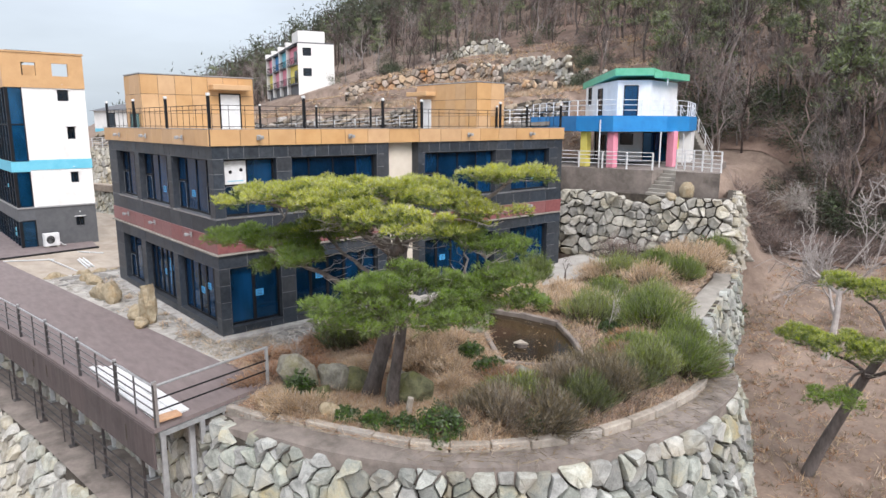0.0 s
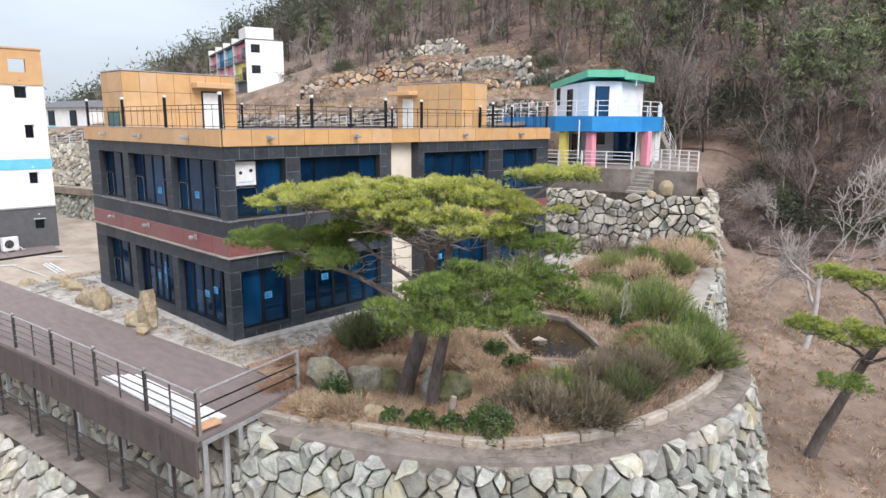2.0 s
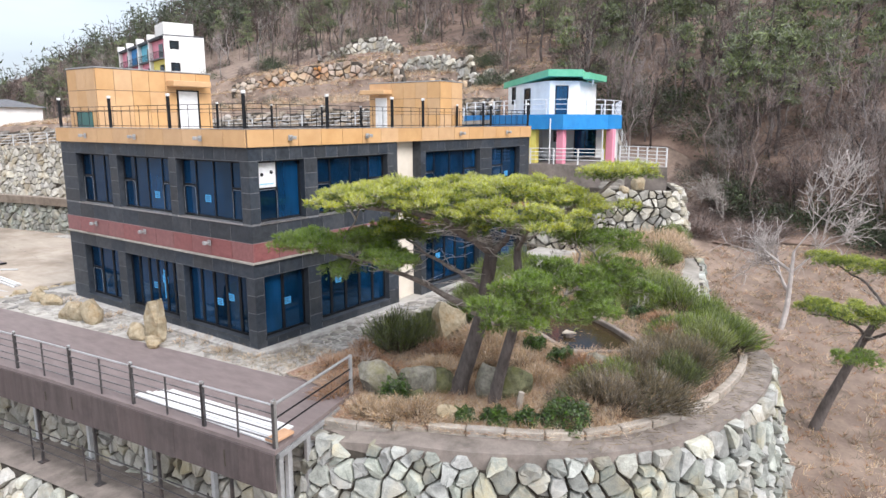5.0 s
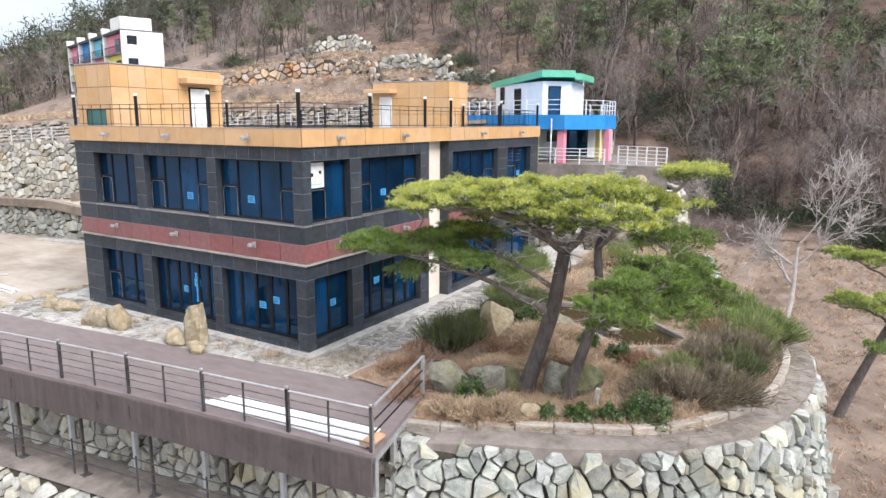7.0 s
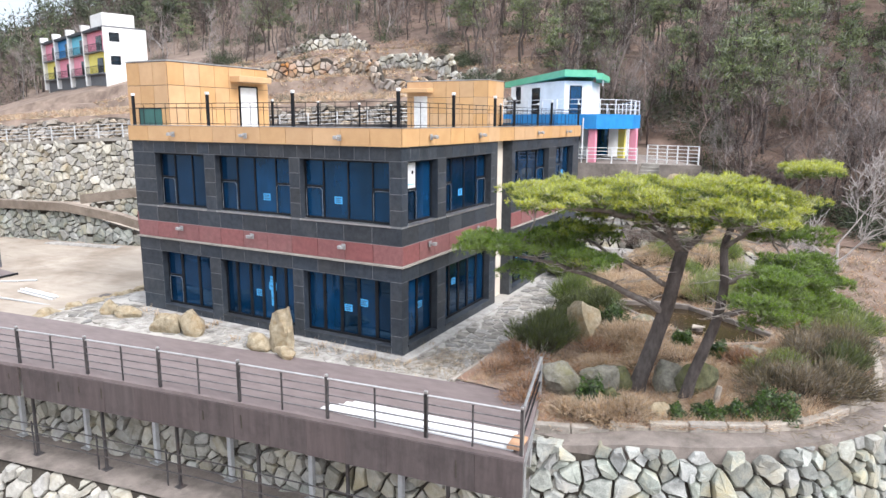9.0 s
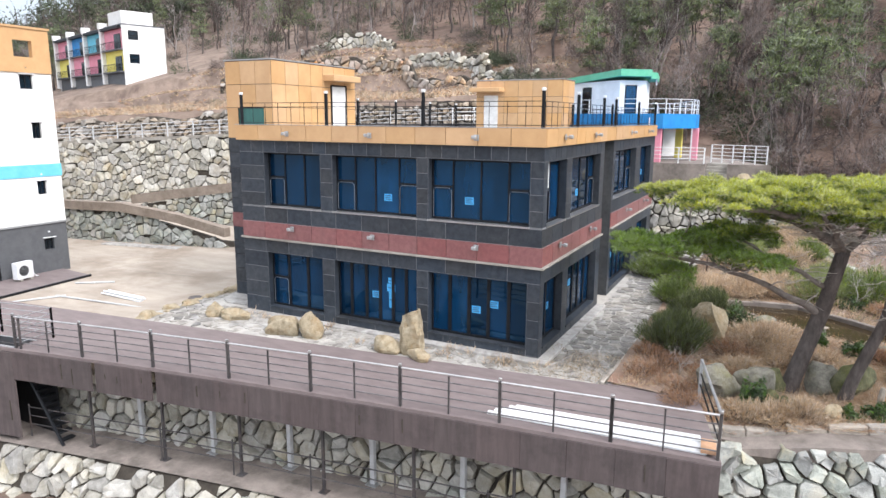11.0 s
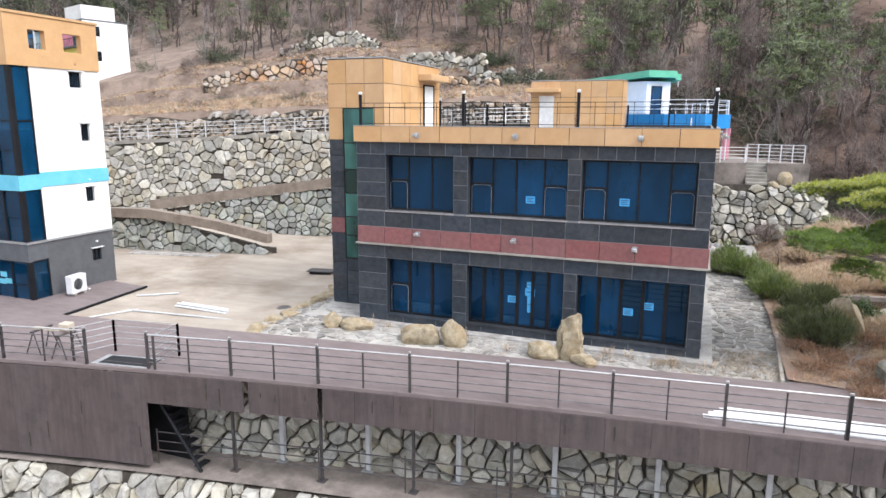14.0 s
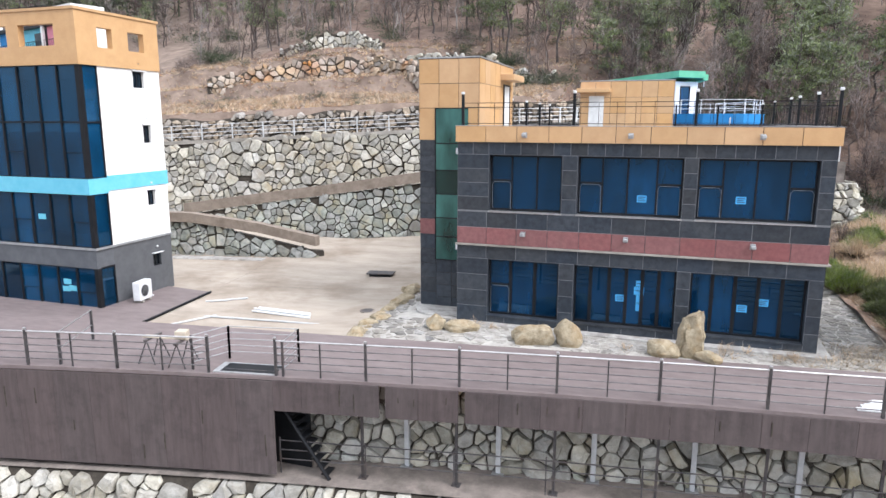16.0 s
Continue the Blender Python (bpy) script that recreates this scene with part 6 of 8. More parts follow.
single("wall_gutter", Shape().soft_box(-5.6, 0.6, -0.45, 0.35, -0.3, 0.07, 0.03), M_plinth, "pale rough concrete strip at the foot of the drive's wall", "gutter", kind="structure", at=pose(-29.3, 10.2, -0.62, 0, 0, 10.5))
cov = thing("steel_cover", pose(-20.1, 8.6, parking_z(-20.1, 8.6), 0, 0, 10), "dark steel plate lying on blocks on the drive", "plate")
part("plate", Shape().soft_box(-0.75, 0.75, -0.4, 0.4, 0.14, 0.2, 0.01), M_darksteel, cov)
part("block", Shape().box(-0.6, 0.6, -0.3, 0.3, 0, 0.14), M_frame, cov)

# ---- railings and lamps of the main building ----
def roof_railing(pts, fixed, label):
    line = Line(pts)
    t = thing("roof_railing", pose(pts[0][0], pts[0][1], 7.42), label, "railing", "roof railings")
    o = Vector((pts[0][0], pts[0][1]))
    for u in fixed:
        p, d = line.at(u)
        q = p - o
        part("post", Shape().soft_box(q.x - 0.05, q.x + 0.05, q.y - 0.05, q.y + 0.05, 0, 1.5, 0.01), M_frame, t, "black post")
        part("post_cap", Shape().soft_box(q.x - 0.06, q.x + 0.06, q.y - 0.06, q.y + 0.06, 1.5, 1.6, 0.015), M_whitepaint, t, "white cap")
    k = int(line.length / 0.62)
    for i in range(k + 1):
        p, d = line.at(line.length * i / k)
        q = p - o
        part("baluster", Shape().tube([(q.x, q.y, 0.3), (q.x, q.y, 1.18)], 0.011, 4), M_frame, t)
    for z in (1.18, 1.02, 0.42):
        part("rail", Shape().tube([(p.x - o.x, p.y - o.y, z) for p in line.p], 0.012, 5), M_frame, t)


roof_railing([(-12.85, 0.02), (-0.05, 0.02)], (0.05, 4.25, 8.4, 12.75), "black roof railing with white-capped posts along the south parapet")
roof_railing([(-0.05, 0.1), (-0.05, 19.55)], (3.7, 7.5, 9.65, 14.7, 19.4), "black roof railing with white-capped posts along the east parapet")
roof_railing([(-0.1, 19.5), (-5.0, 19.5)], (2.4, 4.8), "black roof railing along the rear parapet")
roof_railing([(-10.8, 19.4), (-12.7, 19.4), (-12.7, 7.9)], (1.9, 5.5, 9.5, 13.2), "black roof railing along the rear corner of the roof")


def wall_lamp(m, label):
    t = thing("wall_lamp", m, label, "lamp", "facade lamps")
    part("plate", Shape().soft_box(-0.09, 0.09, -0.03, 0.0, -0.1, 0.1, 0.008), M_galv, t)
    part("arm", Shape().tube([(0, -0.03, 0), (0, -0.16, 0.01)], 0.025, 6), M_galv, t)
    part("head", Shape().soft_box(-0.085, 0.085, -0.27, -0.13, -0.05, 0.07, 0.02), M_galv, t, "grey floodlight head")


for x in (-10.35, -6.56, -2.32):
    wall_lamp(pose(x, -0.19, 7.42), "small grey floodlight on the orange parapet")
    wall_lamp(pose(x, -0.085, 3.68), "small grey floodlight on the red granite band")
for y in (1.77, 5.8, 12.5, 16.9):
    wall_lamp(pose(0.13, y, 7.44, 0, 0, 90), "small grey floodlight on the orange parapet")
    wall_lamp(pose(0.085, y, 3.7, 0, 0, 90), "small grey floodlight on the red granite band")

M_notice = surface("blue_film_notice", (0.05, 0.30, 0.62), (0.08, 0.38, 0.72), 0.5, 3, 40, 0.0)
M_ink = surface("dark_print", (0.02, 0.05, 0.1), (0.03, 0.07, 0.13), 0.6)


def notice(m, w, h, lines=3):
    t = thing("window_notice", m, "pale blue paper notice taped inside the window glass", "notice", "window notices")
    part("sheet", Shape().box(-w / 2, w / 2, -0.006, 0, -h / 2, h / 2), M_notice, t)
    for k in range(lines):
        z = h / 2 - h * (k + 1) / (lines + 1)
        part("print", Shape().box(-w * 0.36, w * (0.36 - 0.12 * (k % 2)), -0.009, -0.006, z - 0.015, z + 0.015), M_ink, t)


GY = DEPTH - 0.055
for x, z in ((-6.67, 1.39), (-2.45, 1.36), (-1.77, 1.63), (-6.09, 5.16), (-2.78, 5.23)):
    notice(pose(x, GY, z), 0.34, 0.26)
for x, z, w, h in ((-6.02, 2.0, 0.2, 0.22), (-6.0, 1.72, 0.36, 0.3), (-5.99, 1.25, 0.2, 0.62)):
    notice(pose(x, GY, z), w, h, 1)
for y, z in ((1.69, 1.45), (4.91, 5.24), (4.38, 1.74), (11.2, 1.6), (17.6, 5.2)):
    notice(pose(-GY, y, z, 0, 0, 90), 0.34, 0.26)
post = thing("window_poster", pose(-GY + 0.01, 0.97, 6.13, 0, 0, 90), "white poster with two dark marks in the upper window", "poster")
part("sheet", Shape().box(-0.42, 0.42, -0.008, 0, -0.46, 0.46), M_whitepaint, post)
for dx, dz in ((-0.2, 0.05), (0.22, 0.12)):
    part("mark", Shape().tube([(dx, -0.014, dz), (dx, -0.008, dz)], 0.07, 10), M_frame, post)
part("mark_line", Shape().box(-0.3, 0.3, -0.012, -0.008, -0.3, -0.27), M_skyblue, post)
for y in (8.05,):
    part("downpipe", Shape().tube([(-0.38, y, -0.1), (-0.38, y, 7.16)], 0.05, 8), M_whitepaint, building, "white downpipe")


# ---- rocks ----
def rock(x, y, z, sx_, sy_, sz_, seed, mat, label, name="boulder", lean=(0, 0, 0), facets=0.45, group="", block=0.3):
    rng = random.Random(seed)
    bm = bmesh.new()
    bmesh.ops.create_icosphere(bm, subdivisions=3, radius=1)
    planes = [(Vector((rng.uniform(-1, 1), rng.uniform(-1, 1), rng.uniform(-0.6, 1))).normalized(), rng.uniform(0.5, 0.82)) for _ in range(14)]
    for v in bm.verts:
        c = v.co.copy()
        c = c / max(abs(c.x), abs(c.y), abs(c.z)) ** block
        for nrm, dist in planes:
            over = c.dot(nrm) - dist
            if over > 0:
                c -= nrm * over * (0.5 + facets)
        c += c.normalized() * (noise.noise(c * 1.6 + Vector((seed, 0, 0))) * 0.16 + noise.noise(c * 4 + Vector((0, seed, 0))) * 0.07)
        v.co = Vector((c.x * sx_, c.y * sy_, max(-0.15, (c.z + 0.62) * sz_ / 1.5)))
    sh = Shape().take(bm)
    me = sh.mesh(name, mat, True)
    me.set_sharp_from_angle(angle=radians(24))
    return tagged(part(name, me, None, at=pose(x, y, z, *lean)), label, "rock", group)


def tall_rock(x, y, z, w, d, h, seed, mat, label, name):
    """An upright split stone: a rough block with a slanting top."""
    bm = bmesh.new()
    bmesh.ops.create_cube(bm, size=1)
    bmesh.ops.subdivide_edges(bm, edges=bm.edges[:], cuts=7, use_grid_fill=True)
    for v in bm.verts:
        k = v.co.z + 0.5
        wide = 0.82 + 0.34 * math.sin(math.pi * min(1.0, k * 0.8 + 0.12)) - 0.5 * max(0.0, k - 0.55)
        round_ = 1 - 0.3 * (abs(v.co.x) * 2) ** 3 * (abs(v.co.y) * 2) ** 3
        p = Vector((v.co.x * w * wide * round_ - 0.1 * w * k, v.co.y * d * wide * round_, k * h * (1 - 0.16 * (0.5 - v.co.x) * k)))
        q = Vector((v.co.x * 2.2, v.co.y * 2.2, k * 3.5 + seed))
        v.co = p + Vector((noise.noise(q), noise.noise(q + Vector((9, 0, 0))), noise.noise(q + Vector((0, 9, 0))) * 0.5)) * 0.12 + Vector((noise.noise(q * 3), noise.noise(q * 3 + Vector((5, 0, 0))), 0)) * 0.04
    me = Shape().take(bm).mesh(name, mat, True)
    me.set_sharp_from_angle(angle=radians(28))
    return tagged(part(name, me, None, at=pose(x, y, z, 0, 3, 12)), label, "rock")


T1 = "tan ornamental rock lying on the paved terrace"
tall_rock(-4.15, -1.38, -0.08, 0.76, 0.46, 1.66, 1, M_boulder_tan, "tall upright tan ornamental rock on the terrace", "standing_rock")
for k, (x, y, a, b, c, r) in enumerate(((-4.98, -1.6, 0.72, 0.5, 0.7, 10), (-3.62, -1.82, 0.58, 0.42, 0.5, 0), (-9.6, -1.7, 1.15, 0.6, 0.9, 4), (-8.4, -1.62, 0.68, 0.56, 1.1, 0), (-13.4, -1.45, 0.55, 0.5, 0.75, 0), (-12.3, -1.35, 0.9, 0.48, 0.55, 12))):
    rock(x, y, -0.04, a * 0.88, b * 0.88, c * 0.88, 10 + k, M_boulder_tan, T1, "ornamental_rock", (0, 0, r), facets=0.2, group="terrace rocks", block=0.2)
for k in range(17):
    u = k / 16
    x, y = -16.25 - 0.55 * u + R.uniform(-0.2, 0.2), -2.5 + 8.3 * u + R.uniform(-0.12, 0.12)
    s = R.uniform(0.24, 0.46)
    rock(x, y, parking_z(x, y) - 0.03, s * 1.2, s, s * 0.95, 40 + k, M_boulder_tan, "small tan edging rock between terrace and car park", "edging_rock", (0, 0, R.uniform(0, 90)), group="edging rocks")
for k, (x, y, a, b, c, mt, lb) in enumerate((
        (5.75, -0.1, 0.78, 0.62, 1.0, M_boulder, "large grey boulder beside the deck end"), (6.6, 0.75, 0.62, 0.55, 1.05, M_boulder, "broad grey boulder under the pine"), (7.5, -0.3, 0.4, 0.35, 0.5, M_mossy, "small mossy boulder in the bed"),
        (8.65, -0.62, 0.36, 0.3, 0.6, M_boulder_tan, "pale upright garden stone"), (8.42, 1.85, 0.55, 0.5, 1.3, M_boulder, "tall grey-blue boulder behind the pine"), (9.2, 1.8, 0.72, 0.58, 1.1, M_mossy, "rounded mossy yellow-green boulder"),
        (7.2, 1.2, 0.5, 0.45, 1.05, M_mossy, "dark mossy boulder between the trunks"), (7.05, 0.1, 0.42, 0.36, 0.45, M_mossy, "low mossy stone in the bed"), (4.95, 4.5, 0.95, 0.75, 1.6, M_boulder_tan, "tall tan boulder beside the paving"),
        (10.6, 5.0, 0.5, 0.4, 0.4, M_boulder, "half-buried grey stone by the pond"), (6.6, 6.6, 0.5, 0.4, 0.45, M_boulder, "grey stone on the pond edge"), (3.9, 10.3, 0.5, 0.4, 0.35, M_boulder, "grey stone on the pond edge"))):
    rock(x, y, garden_z(x, y) - 0.12, a, b, c, 70 + k, mt, lb, "garden_boulder", (0, 0, k * 37), group="garden boulders")
for k in range(12):
    x, y = R.uniform(3.4, 7.4), R.uniform(21.6, 24.0)
    s = R.uniform(0.3, 0.65)
    rock(x, y, 0.75 + 0.25 * (y - 21.6), s, s * 0.85, s * R.uniform(0.8, 1.3), 90 + k, M_boulder, "loose pale rock at the foot of the pavilion wall", "fallen_rock", (0, 0, R.uniform(0, 180)), group="fallen rocks")
rock(4.6, 25.0, 3.95, 0.5, 0.42, 0.85, 120, M_boulder_tan, "rounded tan rock beside the terrace steps", "round_rock", block=0.0, facets=0.0)
rock(3.9, 24.5, 3.75, 0.42, 0.36, 0.5, 121, M_boulder_tan, "rounded tan rock beside the terrace steps", "round_rock", block=0.0, facets=0.0)
single("stone_post", Shape().tube([(0, 0, -0.1), (0.02, 0.01, 0.2), (0.07, 0.04, 0.5)], [0.1, 0.095, 0.085], 7), M_curb, "short leaning pale stone post in the bed", "post", at=pose(9.92, 1.08, garden_z(9.92, 1.08)))

# ---- pond ----
M_water, wnt, wb = material("murky_pond_water")
wb.inputs["Base Color"].default_value = (0.035, 0.024, 0.012, 1)
wb.inputs["Roughness"].default_value = 0.12
wb.inputs["Specular IOR Level"].default_value = 0.18
wnz = wnt.nodes.new("ShaderNodeTexNoise")
wnz.inputs["Scale"].default_value = 2.5
wbp = wnt.nodes.new("ShaderNodeBump")
wbp.inputs["Strength"].default_value, wbp.inputs["Distance"].default_value = 0.06, 0.05
wnt.links.new(wnz.outputs["Fac"], wbp.inputs["Height"])
wnt.links.new(wbp.outputs["Normal"], wb.inputs["Normal"])
pw = Shape()
cx, cy = sum(p[0] for p in POND) / len(POND), sum(p[1] for p in POND) / len(POND)
ring = [(cx + (x - cx) * 1.02, cy + (y - cy) * 1.02, 0.3) for x, y in POND]
pw.add(ring, [tuple(range(len(ring)))[::-1]])
single("pond_water", pw, M_water, "dark brown still water of the neglected pond", "water", kind="structure")
rim = thing("pond_edge", pose(0, 0, 0), "low concrete edge of the pond", "edging")
for (xa, ya), (xb, yb) in zip(POND, POND[1:] + POND[:1]):
    m, ln = oriented((xa, ya), (xb, yb))
    part("edge", Shape().soft_box(-0.05, ln + 0.05, -0.09, 0.09, -0.5, 0.5 + R.uniform(-0.03, 0.03), 0.03, 0, m), M_concrete_dark, rim)
single("pond_slab", Shape().prism([(-0.26, -0.16), (0.26, -0.1), (-0.08, 0.24)], 0, 0.05), M_curb, "pale triangular slab on a stump in the pond", "slab", at=pose(8.6, 7.15, 0.43, 0, 0, 30))
single("pond_stump", Shape().tube([(0, 0, -0.5), (0, 0, 0.43)], [0.26, 0.2], 10), M_bark, "old stump standing in the pond", "stump", at=pose(8.6, 7.15, 0))

floating = np.random.default_rng(8)
bits = []
while len(bits) < 90:
    bx, by = floating.uniform(4.6, 11.2), floating.uniform(5.2, 10.0)
    if in_pond(bx, by) and floating.uniform() < 0.25 + 0.75 * (noise.noise(Vector((bx, by, 4))) > 0):
        bits.append((bx, by))
lf = Shape()
for bx, by in bits:
    a, r = floating.uniform(0, 6.28), floating.uniform(0.02, 0.055)
    lf.add([(bx + r * math.cos(a + q), by + r * math.sin(a + q) * 0.7, 0.306) for q in (0, 1.4, 3.0, 4.4)], [(0, 1, 2, 3)])
tagged(part("floating_leaves", lf, M_brush), "dead brown leaves floating on the pond", "leaves", kind="stuff")

# ---- edging of paths ----
curb = thing("garden_curb", pose(0, 0, 0), "curved row of pale curb stones round the garden bed", "curb")
nC = int(cl.length / 0.98)
for i in range(nC):
    a, _ = cl.at(cl.length * i / nC + 0.012)
    b, _ = cl.at(cl.length * (i + 1) / nC - 0.012)
    m, ln = oriented(a, b)
    dz = dip(a.x, a.y)
    part("curb_stone", Shape().soft_box(0, ln, -0.13, 0.11, -0.3 + dz, 0.15 + dz + R.uniform(-0.02, 0.02), 0.025, 0, m), M_curb, curb)
single("paving_edge", Shape().soft_box(-0.06, 0.06, 0, 7.4, -0.2, 0.07, 0.015), M_curb, "thin pale concrete edging strip between paving and garden", "edging", kind="structure", at=pose(2.45, -1.05, 0, 0, 0, -3.0))

# ---- flagstones ----
flags = single("flagstone_bed", Shape().box(-12.9, 2.7, -2.2, -2.19, -0.2, -0.15), M_concrete, "uneven flagstone paving round the building", "paving", kind="structure")
rf2 = random.Random(31)
FLAGS, rest = [], Shape()
for (x0, y0, w, h) in ((-16.3, -3.3, 19.0, 3.25), (0.25, -0.05, 2.45, 14.6), (-16.7, -0.05, 3.7, 6.0)):
    for c, poly in cells(w, h, 0.5, rf2, 0.78, 0.46):
        gx, gy = x0 + c[0], y0 + c[1]
        if gy < inner_y(gx) + 0.25 or (x0 == -16.7 and gx > -15.5):
            continue
        sh = Shape()
        r = sum(math.hypot(px - c[0], py - c[1]) for px, py in poly) / len(poly)
        k = 1 - rf2.uniform(0.02, 0.05) / max(r, 0.08)
        top = paving_z(gx, gy) + 0.013 + rf2.uniform(-0.008, 0.012)
        n = len(poly)
        vs = [(x0 + c[0] + (px - c[0]) * k, y0 + c[1] + (py - c[1]) * k, top - 0.05) for px, py in poly] + [(x0 + c[0] + (px - c[0]) * k, y0 + c[1] + (py - c[1]) * k, top) for px, py in poly]
        fs = [tuple(range(n, 2 * n))] + [(i, (i + 1) % n, n + (i + 1) % n, n + i) for i in range(n)]
        if len(FLAGS) < 290 and gy < 0 and gx > -13:
            FLAGS.append(sh.add(vs, fs))
        else:
            rest.add(vs, fs)
if rest.v:
    tagged(part("flagstones", rest, M_flag_joined, flags), kind="stuff")

# ---- plants: tools ----
NR = np.random.default_rng(7)


def np_mesh(name, verts, tris, mats, slots=None, smooth=False):
    me = bpy.data.meshes.new(name)
    verts, tris = np.asarray(verts, np.float32), np.asarray(tris, np.int32)
    n = len(tris)
    me.vertices.add(len(verts))
    me.vertices.foreach_set("co", verts.ravel())
    me.loops.add(n * 3)
    me.loops.foreach_set("vertex_index", tris.ravel())
    me.polygons.add(n)
    me.polygons.foreach_set("loop_start", np.arange(0, n * 3, 3, dtype=np.int32))
    for mt in mats:
        me.materials.append(mt)
    if slots is not None:
        me.polygons.foreach_set("material_index", np.asarray(slots, np.int32))
    me.update(calc_edges=True)
    return me


def unit(v):
    return v / np.maximum(np.linalg.norm(v, axis=1, keepdims=True), 1e-9)


def blades(base, way, length, width):
    """Thin pointed blades: a triangle each, from base along way."""
    n = len(base)
    side = unit(np.cross(way, NR.normal(size=(n, 3)))) * (np.asarray(width).reshape(-1, 1) * 0.5)
    tip = base + way * np.asarray(length).reshape(-1, 1)
    v = np.empty((n * 3, 3))
    v[0::3], v[1::3], v[2::3] = base - side, base + side, tip
    return v, np.arange(n * 3).reshape(-1, 3)


def leaves(centre, size, tilt=0.6):
    """Small flat leaves: two triangles each, turned at random, mostly facing up."""
    n = len(centre)
    nor = unit(NR.normal(size=(n, 3)) * tilt + np.array([0, 0, 1.0]))
    a = unit(np.cross(nor, NR.normal(size=(n, 3)))) * (np.asarray(size).reshape(-1, 1))
    b = unit(np.cross(nor, a)) * (np.asarray(size).reshape(-1, 1) * 0.55)
    v = np.empty((n * 4, 3))
    v[0::4], v[1::4], v[2::4], v[3::4] = centre - a, centre + b, centre + a, centre - b
    k = np.arange(n) * 4
    t = np.concatenate([np.stack([k, k + 1, k + 2], 1), np.stack([k, k + 2, k + 3], 1)])
    return v, t


def joined(pieces):
    vs, ts, n = [], [], 0
    for v, t in pieces:
        vs.append(v)
        ts.append(t + n)
        n += len(v)
    return np.concatenate(vs), np.concatenate(ts)


def tube_np(pts, rs, seg=5):
    sh = Shape().tube(pts, rs, seg, caps=False)
    t = []
    for f in sh.f:
        t += [(f[0], f[1], f[2]), (f[0], f[2], f[3])]
    return np.array([tuple(v) for v in sh.v]), np.array(t)


def needle_pad(centre, rx, ry, thick, clumps, rng, yaw=0.0, reach=(0.24, 0.43), per=62):
    """A layer of small flat-topped needle clouds at uneven heights with gaps between them. Gives the tip, inner and under needles, and the middles of the clouds."""
    tips, inner, under, mids = [], [], [], []
    lobes = [rng.uniform(0, 6.28) for _ in range(3)]
    want, tries = max(3, round(clumps * 0.44)), 0

    def shoots(p, d, out, needles, length):
        base = np.repeat(p, needles, 0) + np.repeat(d, needles, 0) * NR.uniform(0, 0.07, (len(p) * needles, 1))
        way = unit(np.repeat(d, needles, 0) * 0.85 + NR.normal(size=base.shape) * 0.5)
        out.append(blades(base, way, NR.uniform(0.7, 1.2, len(base)) * length, NR.uniform(0.8, 1.3, len(base)) * 0.017))

    while len(mids) < want and tries < want * 14:
        tries += 1
        a, r = rng.uniform(0, 6.283), math.sqrt(rng.random())
        edge = 1 + 0.24 * math.sin(2 * a + lobes[0]) + 0.2 * math.sin(3 * a + lobes[1]) + 0.16 * math.sin(5 * a + lobes[2])
        x, y = rx * r * edge * math.cos(a), ry * r * edge * math.sin(a)
        x, y = x * math.cos(yaw) - y * math.sin(yaw), x * math.sin(yaw) + y * math.cos(yaw)
        z = thick * (1 - r * r) * 0.8 + rng.uniform(-0.75, 0.45) * thick
        c = np.array([centre[0] + x, centre[1] + y, centre[2] + z])
        if any(np.sum(((c - m) * np.array([1, 1, 1.6])) ** 2) < 0.11 for m in mids):
            continue
        mids.append(c)
        cr = rng.uniform(*reach) * (1.1 - 0.3 * r)
        tall = rng.uniform(0.3, 0.55)
        ang, rad = NR.uniform(0, 6.283, per), np.sqrt(NR.uniform(0, 1, per))
        rim = 1 + 0.25 * np.sin(3 * ang + a) + 0.15 * np.sin(5 * ang + r * 9)
        flat = np.stack([np.cos(ang) * rad, np.sin(ang) * rad, np.zeros(per)], 1)
        p = c + flat * (cr * rim)[:, None]
        p[:, 2] += cr * tall * (1 - rad ** 2) * NR.uniform(0.3, 1.0, per)
        d = unit(flat * 0.75 + np.array([0, 0, 0.7]) + NR.normal(size=(per, 3)) * 0.25)
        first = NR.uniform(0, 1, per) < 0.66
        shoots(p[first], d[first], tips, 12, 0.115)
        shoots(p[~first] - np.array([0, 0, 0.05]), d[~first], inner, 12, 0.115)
        # under needles go darker: the shade below each cloud is painted in
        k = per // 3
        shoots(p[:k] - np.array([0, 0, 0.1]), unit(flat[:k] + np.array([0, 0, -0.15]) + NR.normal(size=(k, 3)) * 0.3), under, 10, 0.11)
    return joined(tips), joined(inner), joined(under), mids


def limb(a, b, r0, r1, rng, sag=0.12, n=6):
    a, b = Vector(a), Vector(b)
    ln = (b - a).length
    pts = []
    for i in range(n + 1):
        t = i / n
        p = a.lerp(b, t)
        p += Vector((rng.uniform(-1, 1), rng.uniform(-1, 1), rng.uniform(-0.7, 0.7))) * ln * 0.045 * math.sin(math.pi * t)
        p.z += sag * ln * math.sin(math.pi * t) * (0.5 - t)
        pts.append(p)
    return pts, [r0 + (r1 - r0) * i / n for i in range(n + 1)]


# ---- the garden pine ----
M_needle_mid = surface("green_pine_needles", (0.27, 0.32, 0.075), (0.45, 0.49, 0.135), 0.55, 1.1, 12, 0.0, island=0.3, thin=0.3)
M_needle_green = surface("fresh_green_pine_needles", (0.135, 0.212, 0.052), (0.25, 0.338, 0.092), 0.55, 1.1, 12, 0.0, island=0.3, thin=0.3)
M_bark_grey = surface("grey_pine_bark", (0.12, 0.10, 0.09), (0.24, 0.21, 0.19), 0.95, 5, 22, 0.6)


